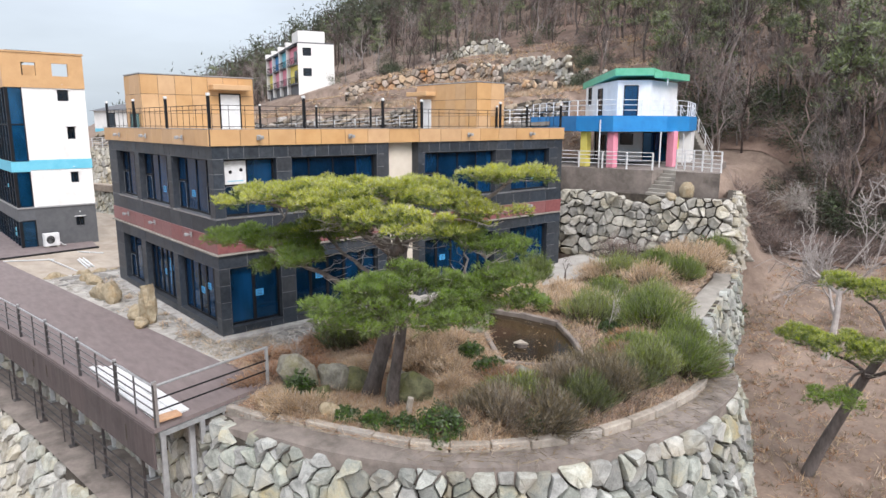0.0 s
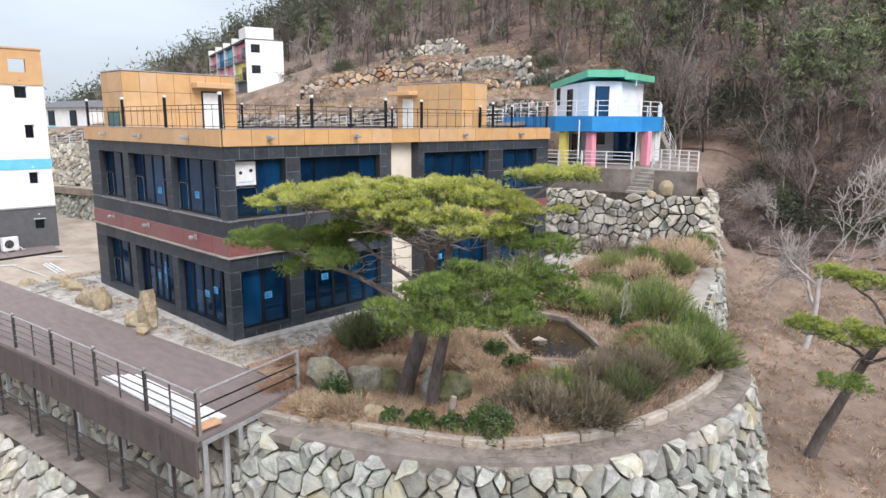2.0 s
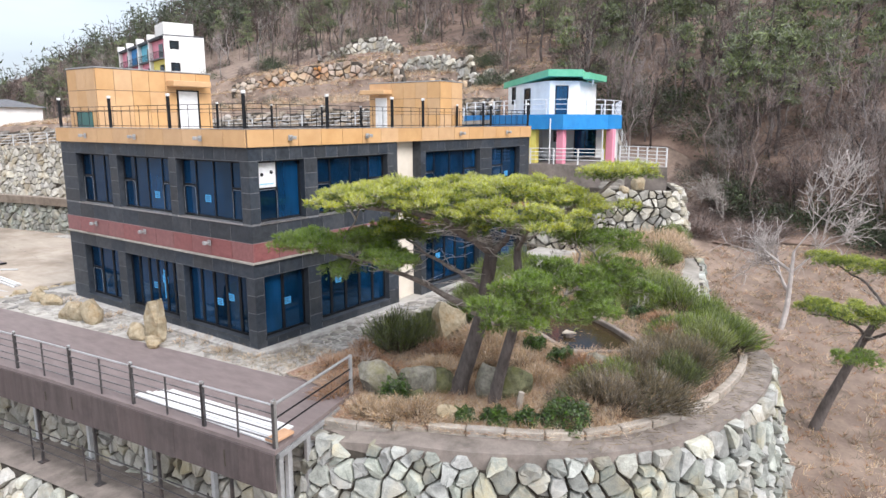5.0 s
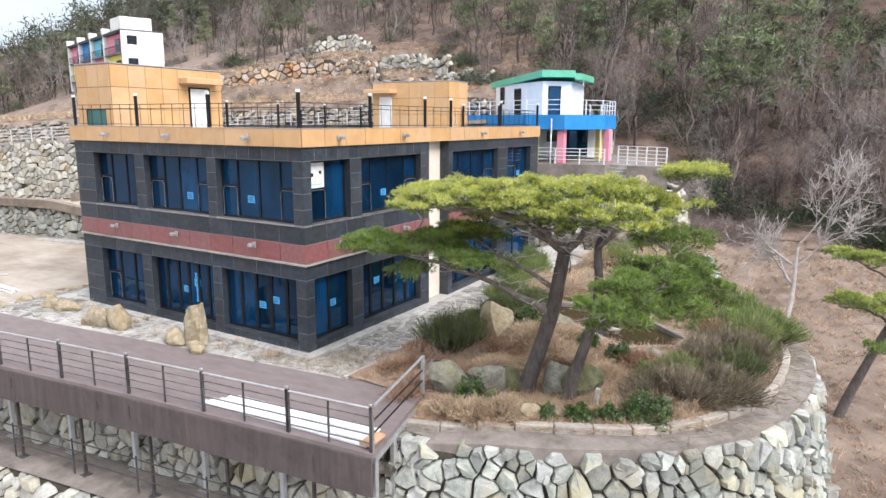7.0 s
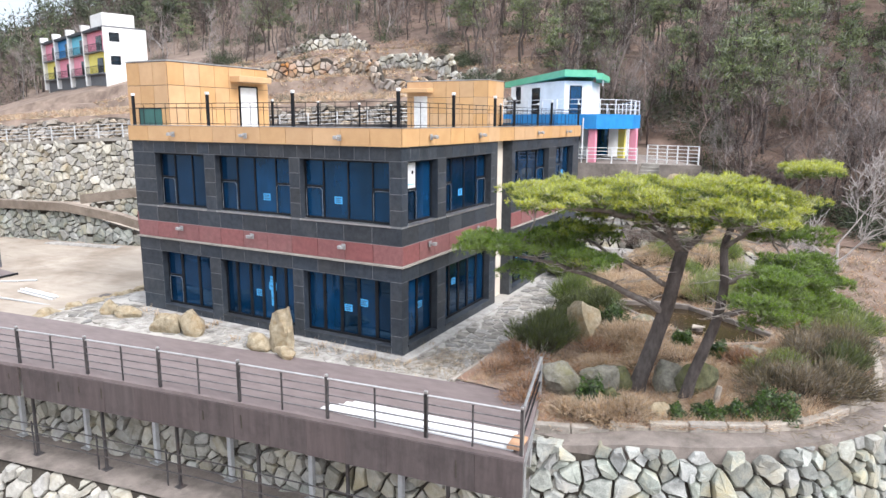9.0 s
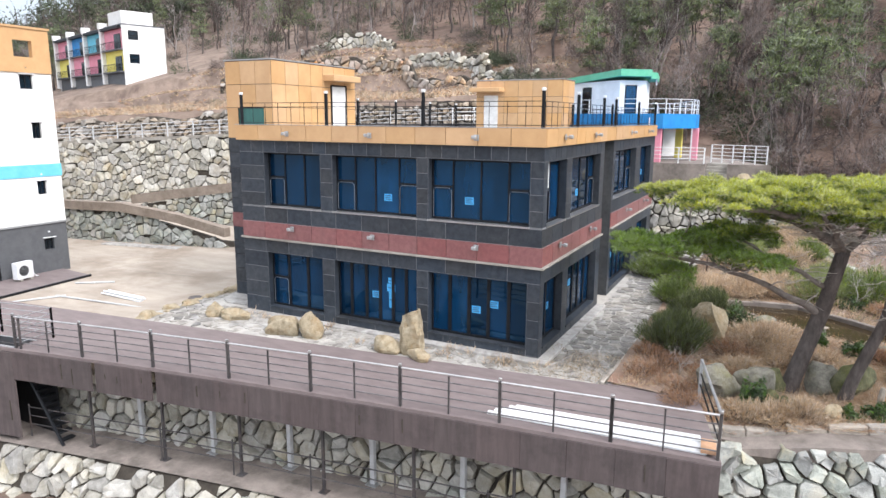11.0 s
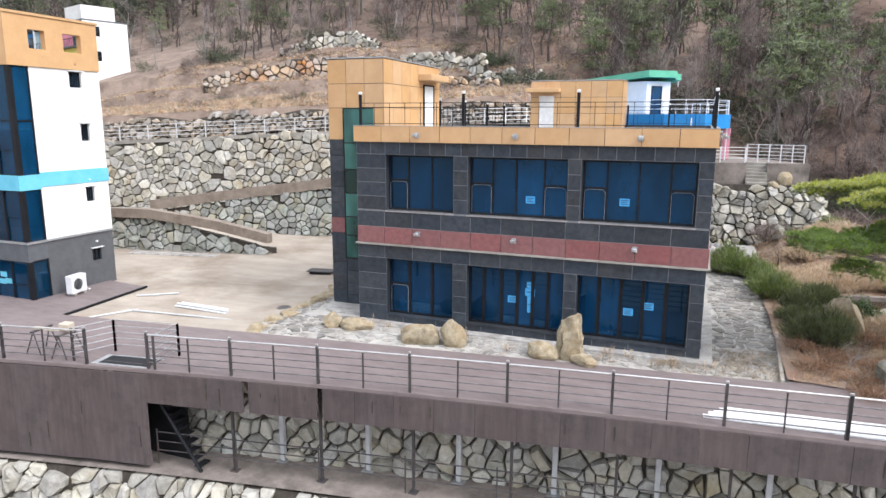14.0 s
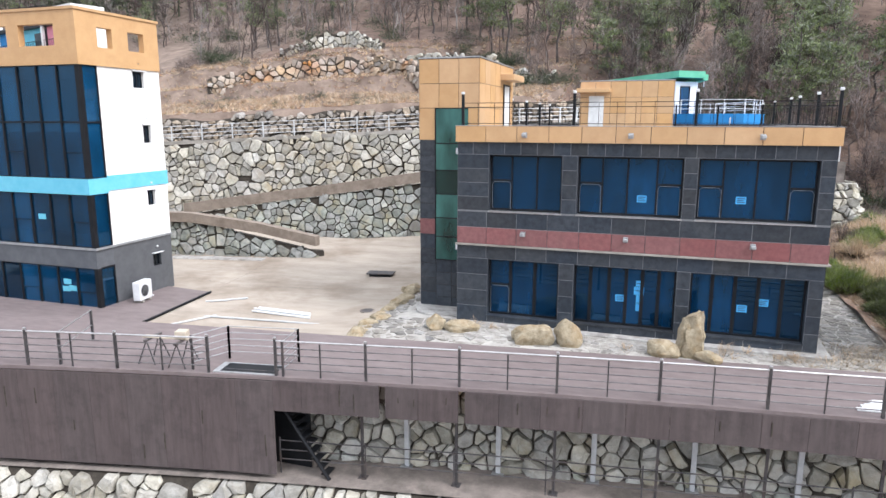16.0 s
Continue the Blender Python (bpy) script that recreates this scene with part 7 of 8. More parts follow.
def nearest_on(lines, p):
    """The point of the given limbs from which a shoot to p is shortest, leaving out points above it."""
    best = None
    for pts, rs in lines:
        for q, r in zip(pts[2:], rs[2:]):
            q = Vector(q)
            cost = (q - Vector(p)).length + 2.0 * max(0.0, q.z - p[2] + 0.1)
            if best is None or cost < best[0]:
                best = (cost, q, r)
    return best[1], best[2]


def pine_crown(tree, limbs, pads, rng, bark, dead, mats):
    """The needle layers of a pine and the forking limbs that carry them; mats gives tip, inner and under needles for each tone."""
    lines = []
    for pts, r0, r1 in limbs:
        sp_ = spline(pts, 4)
        for q in sp_[1:-1]:
            q += Vector((rng.uniform(-1, 1), rng.uniform(-1, 1), rng.uniform(-1, 1))) * 0.045
        rs = [r0 + (r1 - r0) * i / (len(sp_) - 1) for i in range(len(sp_))]
        part("limb", Shape().tube(sp_, rs, 8), bark, tree, smooth=True)
        lines.append((sp_, rs))
    needles, wood = collections.defaultdict(list), []
    for c, rx, ry, th, n, tone in pads:
        tip, inner, under, mids = needle_pad(c, rx, ry, th, n, rng, rng.uniform(0, 3))
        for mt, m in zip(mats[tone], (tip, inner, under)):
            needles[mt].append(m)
        root, rr = nearest_on(lines, (c[0], c[1], c[2] - 0.2))
        pts, rs = limb(root, (c[0], c[1], c[2] - 0.16), max(0.03, rr * 0.8), 0.022, rng, 0.14, 8)
        part("limb", Shape().tube(pts, rs, 6), bark, tree, smooth=True)
        for m in mids:
            k = min(range(1, len(pts)), key=lambda i: (pts[i] - Vector(m)).length + (0.25 if i > 6 else 0))
            wood.append(tube_np(*limb(pts[k], (m[0], m[1], m[2] - 0.03), 0.02, 0.008, rng, 0.16, 4), 4))
            a = rng.uniform(0, 6.28)
            tip_ = (m[0] + math.cos(a) * 0.28, m[1] + math.sin(a) * 0.28, m[2] + 0.02)
            wood.append(tube_np(*limb((m[0], m[1], m[2] - 0.05), tip_, 0.009, 0.005, rng, 0.1, 3), 3))
    for pts, rs in lines:  # leafless side branches along the inner half of each limb
        for _ in range(dead):
            q = pts[rng.randint(1, max(2, len(pts) * 2 // 3))]
            a = rng.uniform(0, 6.28)
            ln = rng.uniform(0.5, 1.5)
            e = q + Vector((math.cos(a) * ln, math.sin(a) * ln, rng.uniform(-0.15, 0.5) * ln))
            p2, r2 = limb(q, e, 0.024, 0.007, rng, 0.16, 6)
            wood.append(tube_np(p2, r2, 4))
            for w in (3, 4, 5):
                f = p2[w] + Vector((rng.uniform(-1, 1), rng.uniform(-1, 1), rng.uniform(-0.3, 0.6))) * 0.35 * ln
                wood.append(tube_np(*limb(p2[w], f, 0.011, 0.004, rng, 0.16, 3), 3))
    v, t = joined(wood)
    tagged(part("deadwood", np_mesh("deadwood", v, t, [M_bark_pale]), None, tree, "bare grey twigs under the crown"), kind="stuff")
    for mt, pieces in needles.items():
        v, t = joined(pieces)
        part("crown", np_mesh("crown", v, t, [mt]), None, tree, {M_needle: "yellow-green needle tips of the flat layered crown", M_needle_mid: "green needles of the crown"}.get(mt, "darker green lower needles, partly shade put into the colour"))


def garden_pine():
    rng = random.Random(21)
    at = Vector((7.65, 1.5, -0.1))
    tree = thing("pine_tree", Matrix.Translation(at), "wide spreading old pine with flat yellow-green crowns and two leaning trunks", "tree")
    L = lambda x, y, z: Vector((x - at.x, y - at.y, z - at.z))
    trunk_a = [L(7.5, 1.42, -0.4), L(7.75, 1.55, 0.5), L(8.02, 1.68, 1.5), L(8.28, 1.74, 2.5), L(8.45, 1.68, 3.4), L(8.62, 1.62, 4.3)]
    trunk_b = [L(9.02, 1.2, -0.35), L(9.2, 1.12, 0.6), L(9.5, 1.05, 1.6), L(9.78, 1.0, 2.6), L(9.88, 1.02, 3.6), L(9.8, 1.05, 4.6), L(10.0, 1.2, 5.4)]
    part("trunk", Shape().tube(spline(trunk_a, 4), [0.36 - 0.10 * min(1, i / 3) - 0.07 * i / 20 for i in range(21)], 14), M_bark, tree, "grey-brown furrowed trunk", True)
    part("trunk", Shape().tube(spline(trunk_b, 4), [0.24 - 0.05 * min(1, i / 3) - 0.10 * i / 24 for i in range(25)], 12), M_bark, tree, "thinner leaning trunk", True)
    fork = trunk_a[-1]
    limbs = [
        ([fork, L(8.0, 1.15, 4.85), L(7.0, 0.5, 5.4), L(5.8, -0.6, 5.62)], 0.15, 0.05), ([fork, L(8.3, 0.85, 4.95), L(7.95, 0.0, 5.45)], 0.11, 0.05),
        ([fork, L(8.15, 2.1, 4.95), L(7.5, 2.9, 5.55)], 0.12, 0.045), ([fork, L(9.1, 1.7, 4.85), L(9.4, 1.5, 5.65)], 0.12, 0.05),
        ([L(8.26, 1.73, 2.35), L(7.2, 1.25, 2.95), L(5.7, 0.45, 3.65), L(3.7, -0.4, 4.15)], 0.12, 0.04), ([L(8.42, 1.7, 3.15), L(7.3, 1.4, 3.75), L(5.9, 1.1, 4.5)], 0.09, 0.035),
        ([fork, L(7.6, 1.9, 4.9), L(5.8, 2.1, 5.3), L(3.9, 2.4, 5.5)], 0.11, 0.035), ([trunk_b[-1], L(10.8, 2.1, 5.6), L(11.6, 3.0, 6.4)], 0.11, 0.045), ([trunk_b[5], L(10.4, 0.4, 5.2), L(10.6, 0.1, 5.45)], 0.07, 0.035),
        ([trunk_b[3], L(10.6, 0.35, 3.1), L(11.2, -0.6, 3.5)], 0.09, 0.035), ([trunk_b[4], L(10.8, 1.5, 3.9), L(11.7, 2.4, 4.0)], 0.09, 0.035)]
    pads = [  # centre, radii, thickness, clumps, tone
        ((5.30, -1.00, 5.85), 1.15, 0.8, 0.24, 30, 0), ((6.35, -0.35, 6.0), 1.05, 0.85, 0.28, 30, 0), ((6.70, 0.75, 6.08), 1.2, 0.95, 0.3, 36, 0), ((8.10, -0.25, 5.81), 1.15, 0.85, 0.28, 34, 0), ((7.50, 0.40, 6.15), 0.85, 0.75, 0.25, 20, 0),
        ((8.00, 2.20, 6.06), 1.15, 0.95, 0.3, 32, 0), ((7.20, 3.30, 5.96), 1.05, 0.85, 0.28, 24, 0), ((9.30, 1.00, 6.14), 1.25, 1.05, 0.3, 44, 0), ((10.20, 1.90, 6.05), 1.15, 0.95, 0.3, 36, 0), ((11.00, 2.40, 5.8), 0.95, 0.85, 0.3, 26, 0),
        ((11.70, 3.10, 6.65), 1.25, 0.65, 0.16, 32, 0), ((10.70, 0.20, 5.59), 1.05, 0.8, 0.25, 22, 0), ((9.60, -0.30, 5.72), 0.8, 0.7, 0.25, 17, 0), ((6.50, 1.90, 5.6), 0.85, 0.75, 0.25, 14, 0),
        ((3.65, 2.45, 5.72), 0.85, 0.75, 0.24, 24, 0), ((4.75, 1.75, 5.85), 1.0, 0.85, 0.26, 28, 0), ((5.55, 2.7, 5.85), 0.95, 0.8, 0.26, 22, 0), ((4.5, 0.6, 5.6), 0.75, 0.6, 0.2, 14, 0), ((5.1, 0.7, 4.55), 0.9, 0.65, 0.18, 24, 2), ((5.8, 1.2, 4.65), 0.7, 0.55, 0.18, 14, 2), ((5.2, 1.9, 5.4), 0.9, 0.7, 0.25, 20, 1), ((6.3, 1.3, 5.3), 0.9, 0.7, 0.25, 18, 1),
        ((9.1, 0.6, 5.35), 0.9, 0.7, 0.2, 16, 1), ((10.3, 1.3, 5.25), 0.9, 0.7, 0.2, 17, 1), ((10.9, 2.3, 5.15), 0.8, 0.65, 0.2, 14, 1), ((7.6, 0.9, 5.35), 0.8, 0.6, 0.18, 12, 1),
        ((3.35, -0.5, 4.4), 1.0, 0.75, 0.2, 44, 3), ((4.65, 0.3, 4.3), 1.0, 0.75, 0.22, 42, 3), ((6.1, 0.0, 4.1), 0.9, 0.7, 0.2, 28, 3), ((5.8, 1.1, 4.75), 0.8, 0.65, 0.18, 15, 1),
        ((4.35, 0.0, 3.55), 0.5, 0.4, 0.15, 8, 2), ((6.3, -0.1, 4.05), 0.55, 0.45, 0.15, 9, 1),
        ((10.9, -2.0, 3.65), 0.5, 0.42, 0.28, 9, 2), ((11.1, -1.2, 4.1), 0.75, 0.6, 0.32, 19, 2), ((11.3, -0.1, 4.3), 0.8, 0.65, 0.32, 21, 2), ((11.6, 0.9, 3.95), 0.7, 0.6, 0.32, 17, 2), ((11.6, 1.9, 3.7), 0.65, 0.5, 0.3, 14, 2),
        ((11.2, -1.4, 3.4), 0.5, 0.4, 0.28, 9, 2), ((11.5, -0.4, 3.55), 0.65, 0.5, 0.3, 14, 2), ((12.1, 0.5, 3.4), 0.55, 0.45, 0.28, 11, 2), ((11.9, 1.5, 3.25), 0.5, 0.4, 0.25, 9, 2), 
        ((11.2, 2.7, 4.8), 0.85, 0.75, 0.25, 20, 2), ((11.9, 2.3, 4.0), 0.7, 0.6, 0.25, 15, 2), ((12.3, 3.0, 3.4), 0.6, 0.5, 0.25, 12, 2)]
    pads = [(L(*c), rx, ry, th, n * (1.35 if tone == 2 else 1.0), tone) for c, rx, ry, th, n, tone in pads]
    # tip, inner, under per tone; darker ones hold age and crown shade as colour
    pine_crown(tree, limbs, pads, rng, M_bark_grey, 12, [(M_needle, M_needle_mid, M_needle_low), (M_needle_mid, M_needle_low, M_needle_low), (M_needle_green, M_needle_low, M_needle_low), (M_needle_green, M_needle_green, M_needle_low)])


garden_pine()


def slope_pine():
    rng = random.Random(5)
    at = Vector((16.04, 13.0, -3.6))
    tree = thing("pine_tree", Matrix.Translation(at), "leaning pine on the slope with green layered needles", "tree")
    top = [Vector(p) for p in ((0, 0, -0.3), (0.4, 0.15, 1.1), (0.85, 0.3, 2.4), (1.3, 0.45, 3.7), (1.9, 0.7, 5.0), (2.4, 0.9, 6.0))]
    part("trunk", Shape().tube(spline(top, 4), [0.21 - 0.12 * i / 20 for i in range(21)], 10), M_bark, tree, "dark leaning trunk", True)
    limbs = [([top[3], Vector((1.2, -0.4, 4.4)), Vector((0.4, -1.2, 4.9))], 0.07, 0.03), ([top[3], Vector((2.2, 0.0, 4.4)), Vector((3.4, 0.1, 4.65))], 0.07, 0.03), ([top[4], Vector((1.2, 1.6, 5.6)), Vector((0.1, 2.5, 6.05))], 0.06, 0.025), ([top[5], Vector((2.6, 1.5, 6.1)), Vector((3.3, 1.9, 5.9))], 0.06, 0.025)]
    pads = [((-0.2, -1.5, 5.1), 0.8, 0.6, 0.25, 17, 0), ((0.9, -1.0, 5.0), 1.0, 0.8, 0.3, 26, 0), ((2.2, -0.6, 4.9), 1.1, 0.9, 0.3, 28, 0), ((3.5, 0.1, 4.8), 1.1, 0.9, 0.3, 26, 0), ((-0.3, 2.7, 6.2), 0.8, 0.6, 0.2, 15, 0), ((0.9, 2.3, 6.1), 0.9, 0.7, 0.25, 22, 0), ((2.3, 1.8, 6.3), 1.1, 0.9, 0.3, 28, 0), ((3.5, 1.9, 6.0), 1.0, 0.9, 0.3, 24, 0), ((1.3, -1.9, 3.8), 0.55, 0.45, 0.15, 12, 1)]
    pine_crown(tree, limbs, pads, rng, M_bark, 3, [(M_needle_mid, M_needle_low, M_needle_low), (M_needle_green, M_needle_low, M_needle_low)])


slope_pine()


M_twig = surface("pale_bare_twigs", (0.31, 0.28, 0.265), (0.48, 0.44, 0.42), 0.9, 3, 30, 0.2)


def bare_branches(rng, height, spread, levels=4, r0=0.09, kids=3, seg=4, lean=(0, 0), least=0.0):
    """A leafless tree: limbs that fork into ever finer twigs."""
    out = []

    def grow(p, d, ln, r, level):
        n = 4
        pts, rs, q, w = [p], [r], Vector(p), Vector(d)
        for i in range(n):
            w = (w + Vector((rng.uniform(-1, 1), rng.uniform(-1, 1), rng.uniform(-0.4, 0.8))) * 0.16).normalized()
            q = q + w * ln / n
            pts.append(q.copy())
            rs.append(r * (1 - 0.55 * (i + 1) / n))
        out.append(tube_np(pts, [max(q_, least) for q_ in rs], seg if level < 2 else 3))
        if level >= levels:
            return
        for k in range(kids + (1 if level == 1 else 0)):
            i = rng.randint(1, n)
            a = rng.uniform(0, 6.28)
            side = (w.orthogonal().normalized() * math.cos(a) + w.cross(w.orthogonal()).normalized() * math.sin(a))
            dd = (w * rng.uniform(0.5, 0.9) + side * spread * rng.uniform(0.5, 1.0) + Vector((0, 0, 0.15))).normalized()
            grow(pts[i], dd, ln * rng.uniform(0.5, 0.78), rs[i] * 0.62, level + 1)

    grow(Vector((0, 0, -0.2)), Vector((rng.uniform(-0.1, 0.1) + lean[0], rng.uniform(-0.1, 0.1) + lean[1], 1)).normalized(), height * 0.4, r0, 0)
    return joined(out)


def bare_tree(x, y, z, height, spread, label, seed, r0=0.1, mat=None, name="bare_tree", kids=3, twigs=0, toward=None):
    """A leafless tree; toward is where the middle of its crown leans, seen from its foot."""
    rng = random.Random(seed)
    v, t = bare_branches(rng, height, spread, 4, r0, kids, least=0.0016 * height)
    n = len(v)
    pick = v[NR.integers(n // 4, n, max(twigs, 60))]
    pick = pick[pick[:, 2] > height * 0.25]
    way = unit(NR.normal(size=pick.shape) * 0.8 + np.array([0, 0, 0.3]) + (pick - np.array([0, 0, height * 0.4])) / height * 2.2)
    v2, t2 = blades(pick, way, NR.uniform(0.04, 0.1, len(pick)) * height, np.full(len(pick), 0.0024 * height))
    if toward is not None:
        mid = pick.mean(axis=0)
        for w in (v, v2):
            k = w[:, 2:3] / mid[2]
            w[:, :2] += (np.array(toward[:2]) - mid[:2]) * k
            w[:, 2:3] *= toward[2] / mid[2]
    ob = thing(name, pose(x, y, z), label, "tree")
    part("trunk", np_mesh("trunk", v, t, [mat or M_bark_pale]), None, ob)
    part("crown", np_mesh("crown", v2, t2, [mat or M_bark_pale]), None, ob, "haze of fine bare twigs")


bare_tree(13.5, 21.8, hill_z(13.5, 21.8), 9.0, 1.1, "leafless pale grey tree with a wide twiggy crown on the slope", 3, 0.2, M_twig, "bare_tree", 4, 900, (0.9, 0.9, 5.6))
bare_tree(-5.4, 46.5, hill_z(-5.4, 46.5), 15, 0.45, "tall leaning leafless tree with a grey trunk behind the pavilion", 12, 0.22, M_greywood, "bare_tree", 2, 160, (1.5, 0.5, 9.0))
bare_tree(6.5, 38.5, hill_z(6.5, 38.5), 7, 1.1, "pale leafless tree at the foot of the dark thicket", 14, 0.1, None, "bare_tree", 4, 1500)
bare_tree(4.55, 0.6, 0.1, 1.7, 0.75, "small leafless sapling beside the paving", 4, 0.03)
bare_tree(9.9, 10.4, 0.35, 2.3, 0.8, "pale leafless shrub behind the pond", 6, 0.05, M_twig)


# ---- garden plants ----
# old inner stems; the shade inside the bushes is put into their colour
M_shadedstem = surface("shaded_old_stems", (0.045, 0.036, 0.028), (0.10, 0.08, 0.06), 0.95, 2, 20, 0.0)


def broom(x, y, z, r, h, seed, mat, label, name="broom_bush", n=4600, lean=0.6, width=0.016, group=""):
    """A bush of many thin stems that fan out from the ground to an uneven dome, with fine twigs along their upper part."""
    g = np.random.default_rng(seed)
    k = 7
    m, width = max(20, int(n * 0.7) // k), width * 1.18
    heads = g.normal(size=(7, 2)) * r * 0.42
    pick = g.integers(0, 7, m)
    a, q = g.uniform(0, 6.283, m), np.sqrt(g.uniform(0, 1, m)) * r * 0.62
    tx, ty = heads[pick, 0] + np.cos(a) * q, heads[pick, 1] + np.sin(a) * q
    rr = np.hypot(tx, ty)
    tall = h * g.uniform(0.75, 1.12, 7)[pick] * (1 - 0.5 * np.minimum(1.0, q / r) ** 2) * g.uniform(0.62, 1.08, m) * np.clip(1.15 - 0.45 * rr / r, 0.35, 1.1)
    base = np.stack([tx * 0.45, ty * 0.45, np.full(m, -0.03)], 1) + g.normal(size=(m, 3)) * np.array([0.05, 0.05, 0])
    tip = np.stack([tx * (0.85 + 0.25 * lean), ty * (0.85 + 0.25 * lean), tall], 1)
    run = tip - base
    ln = np.linalg.norm(run, axis=1)
    way = run / ln[:, None]
    stems = blades(base, way, ln, g.uniform(0.7, 1.3, m) * width)
    f = g.uniform(0.3, 1.0, (m, k)) ** 0.8
    tb = (base[:, None, :] + run[:, None, :] * f[..., None]).reshape(-1, 3)
    tw = unit(np.repeat(way, k, 0) + g.normal(size=(m * k, 3)) * 0.34 + np.array([0, 0, 0.15]))
    twigs = blades(tb, tw, g.uniform(0.1, 0.3, m * k) * (0.35 + 0.5 * h), g.uniform(0.7, 1.4, m * k) * width)
    v, t = joined([stems, twigs])
    # most stems and the low twigs turn dark, painting the inner shade
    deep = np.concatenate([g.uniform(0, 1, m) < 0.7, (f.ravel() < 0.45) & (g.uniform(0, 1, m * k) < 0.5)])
    ob = part(name, np_mesh(name, v, t, [mat, M_shadedstem], deep.astype(int)), None, None, at=pose(x, y, z))
    return tagged(ob, label, "bush" if "grass" not in name else "grass", group)


def leafy(x, y, z, r, h, seed, label, mat, n=1300, size=0.05, name="leafy_shrub"):
    NRl = np.random.default_rng(seed)
    d = unit(NRl.normal(size=(n, 3)))
    d[:, 2] = np.abs(d[:, 2])
    k = NRl.uniform(0.45, 1.0, (n, 1)) ** 0.5
    bump = 1 + 0.18 * np.sin(d[:, :1] * 7 + seed) + 0.15 * np.sin(d[:, 1:2] * 9)
    c = d * k * bump * np.array([r, r, h])
    v, t = leaves(c, NRl.uniform(0.7, 1.3, n) * size, 0.9)
    tw = [tube_np([(0, 0, 0), tuple(c[i] * 0.5), tuple(c[i] * 0.95)], [0.012, 0.008, 0.004], 3) for i in range(0, n, 40)]
    v2, t2 = joined(tw)
    ob = thing(name, pose(x, y, z), label, "bush")
    part("foliage", np_mesh("foliage", v, t, [mat]), None, ob)
    part("branchwork", np_mesh("branchwork", v2, t2, [M_bark]), None, ob)
    return ob


BR = "upright green broom bush in the garden bed"
for i, (x, y, r, h) in enumerate(((8.6, 10.9, 1.25, 1.4), (9.6, 12.4, 1.0, 1.3), (10.7, 11.9, 1.25, 1.5), (9.3, 14.6, 1.2, 1.3), (12.4, 11.2, 1.0, 1.2), (13.3, 9.2, 1.25, 1.4), (13.2, 7.9, 1.0, 1.15), (12.3, 8.7, 0.8, 0.9), (8.3, 18.2, 0.9, 1.2), (5.6, 17.6, 1.1, 1.2), (7.3, 14.2, 1.0, 1.1), (7.5, 23.4, 1.0, 1.2), (11.6, 4.0, 0.9, 0.75), (6.4, 19.4, 0.9, 0.9))):
    broom(x, y, garden_z(x, y) - 0.05, r, h, 30 + i, M_broom if i % 3 else M_broom_pale, BR, n=9000, group="garden brooms")
M_bush = surface("olive_green_bush", (0.075, 0.095, 0.04), (0.165, 0.185, 0.085), 0.65, 1.2, 12, 0.0, island=0.35, thin=0.2)


def brush_mass(name, inside, x0, x1, y0, y1, n, h, mats, label, seed, width=0.012):
    """A continuous tangle of thin upright twigs of uneven height over an area."""
    g = np.random.default_rng(seed)
    xs, ys = g.uniform(x0, x1, n), g.uniform(y0, y1, n)
    keep = np.array([inside(x, y) for x, y in zip(xs, ys)])
    xs, ys = xs[keep], ys[keep]
    tall = np.array([0.5 + 1.15 * noise.noise(Vector((x * 0.85, y * 0.85, seed))) + 0.55 * noise.noise(Vector((x * 2.6, y * 2.6, 5))) for x, y in zip(xs, ys)])
    tall = np.clip(tall, 0.12, 1.2) * h
    gz = np.array([garden_z(x, y) for x, y in zip(xs, ys)])
    up = g.uniform(0, 1, len(xs)) ** 0.8
    base = np.stack([xs, ys, gz + up * tall * 0.8 - 0.03], 1)
    way = unit(g.normal(size=base.shape) * np.array([0.5, 0.5, 0.2]) + np.array([0.1, -0.1, 1.0]))
    v, t = blades(base, way, g.uniform(0.2, 0.5, len(xs)) * (0.3 + 0.6 * h), np.full(len(xs), width))
    kind = np.array([noise.noise(Vector((x * 0.7, y * 0.7, seed + 9))) for x, y in zip(xs, ys)]) + g.normal(size=len(xs)) * 0.28
    slots = np.clip(((kind + 0.6) / 1.2 * len(mats)).astype(int), 0, len(mats) - 1)
    # low twigs take the dark colour: shade deep in the tangle, painted
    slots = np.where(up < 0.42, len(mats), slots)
    mats = mats + [M_shadedstem]
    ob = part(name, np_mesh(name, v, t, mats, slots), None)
    tagged(ob, label, "brush", kind="stuff")


def curb_strip(x, y):
    return in_garden(x, y) and not in_pond(x, y) and 0.2 < curb_distance(x, y) < 2.7 + 0.5 * math.sin(x * 2 + y) and x + 0.3 * y > 10.9 and y < 8.5 and y > 1.2


for i, (x, y, r, h) in enumerate(((3.95, 2.85, 1.25, 1.5), (3.6, 5.6, 0.7, 0.8), (4.95, 7.9, 0.95, 1.05), (4.3, 9.0, 0.8, 0.9), (3.95, 7.2, 0.8, 0.9))):
    broom(x, y, garden_z(x, y) - 0.05, r, h, 60 + i, M_bush, "dense dark green bush beside the paving", n=11000)
for i, (x, y, r, h) in enumerate(((3.05, 9.7, 1.15, 1.25), (2.75, 11.3, 0.9, 1.15), (1.15, 14.5, 1.1, 1.3), (2.3, 14.2, 1.1, 1.2), (3.0, 12.9, 0.8, 1.0), (1.4, 16.3, 1.1, 1.4))):
    broom(x, y, garden_z(x, y) - 0.05 if x > 2.7 else 0.0, r, h, 80 + i, M_broom, "bushy green broom growing over the edge of the paving", n=9500, group="garden brooms")
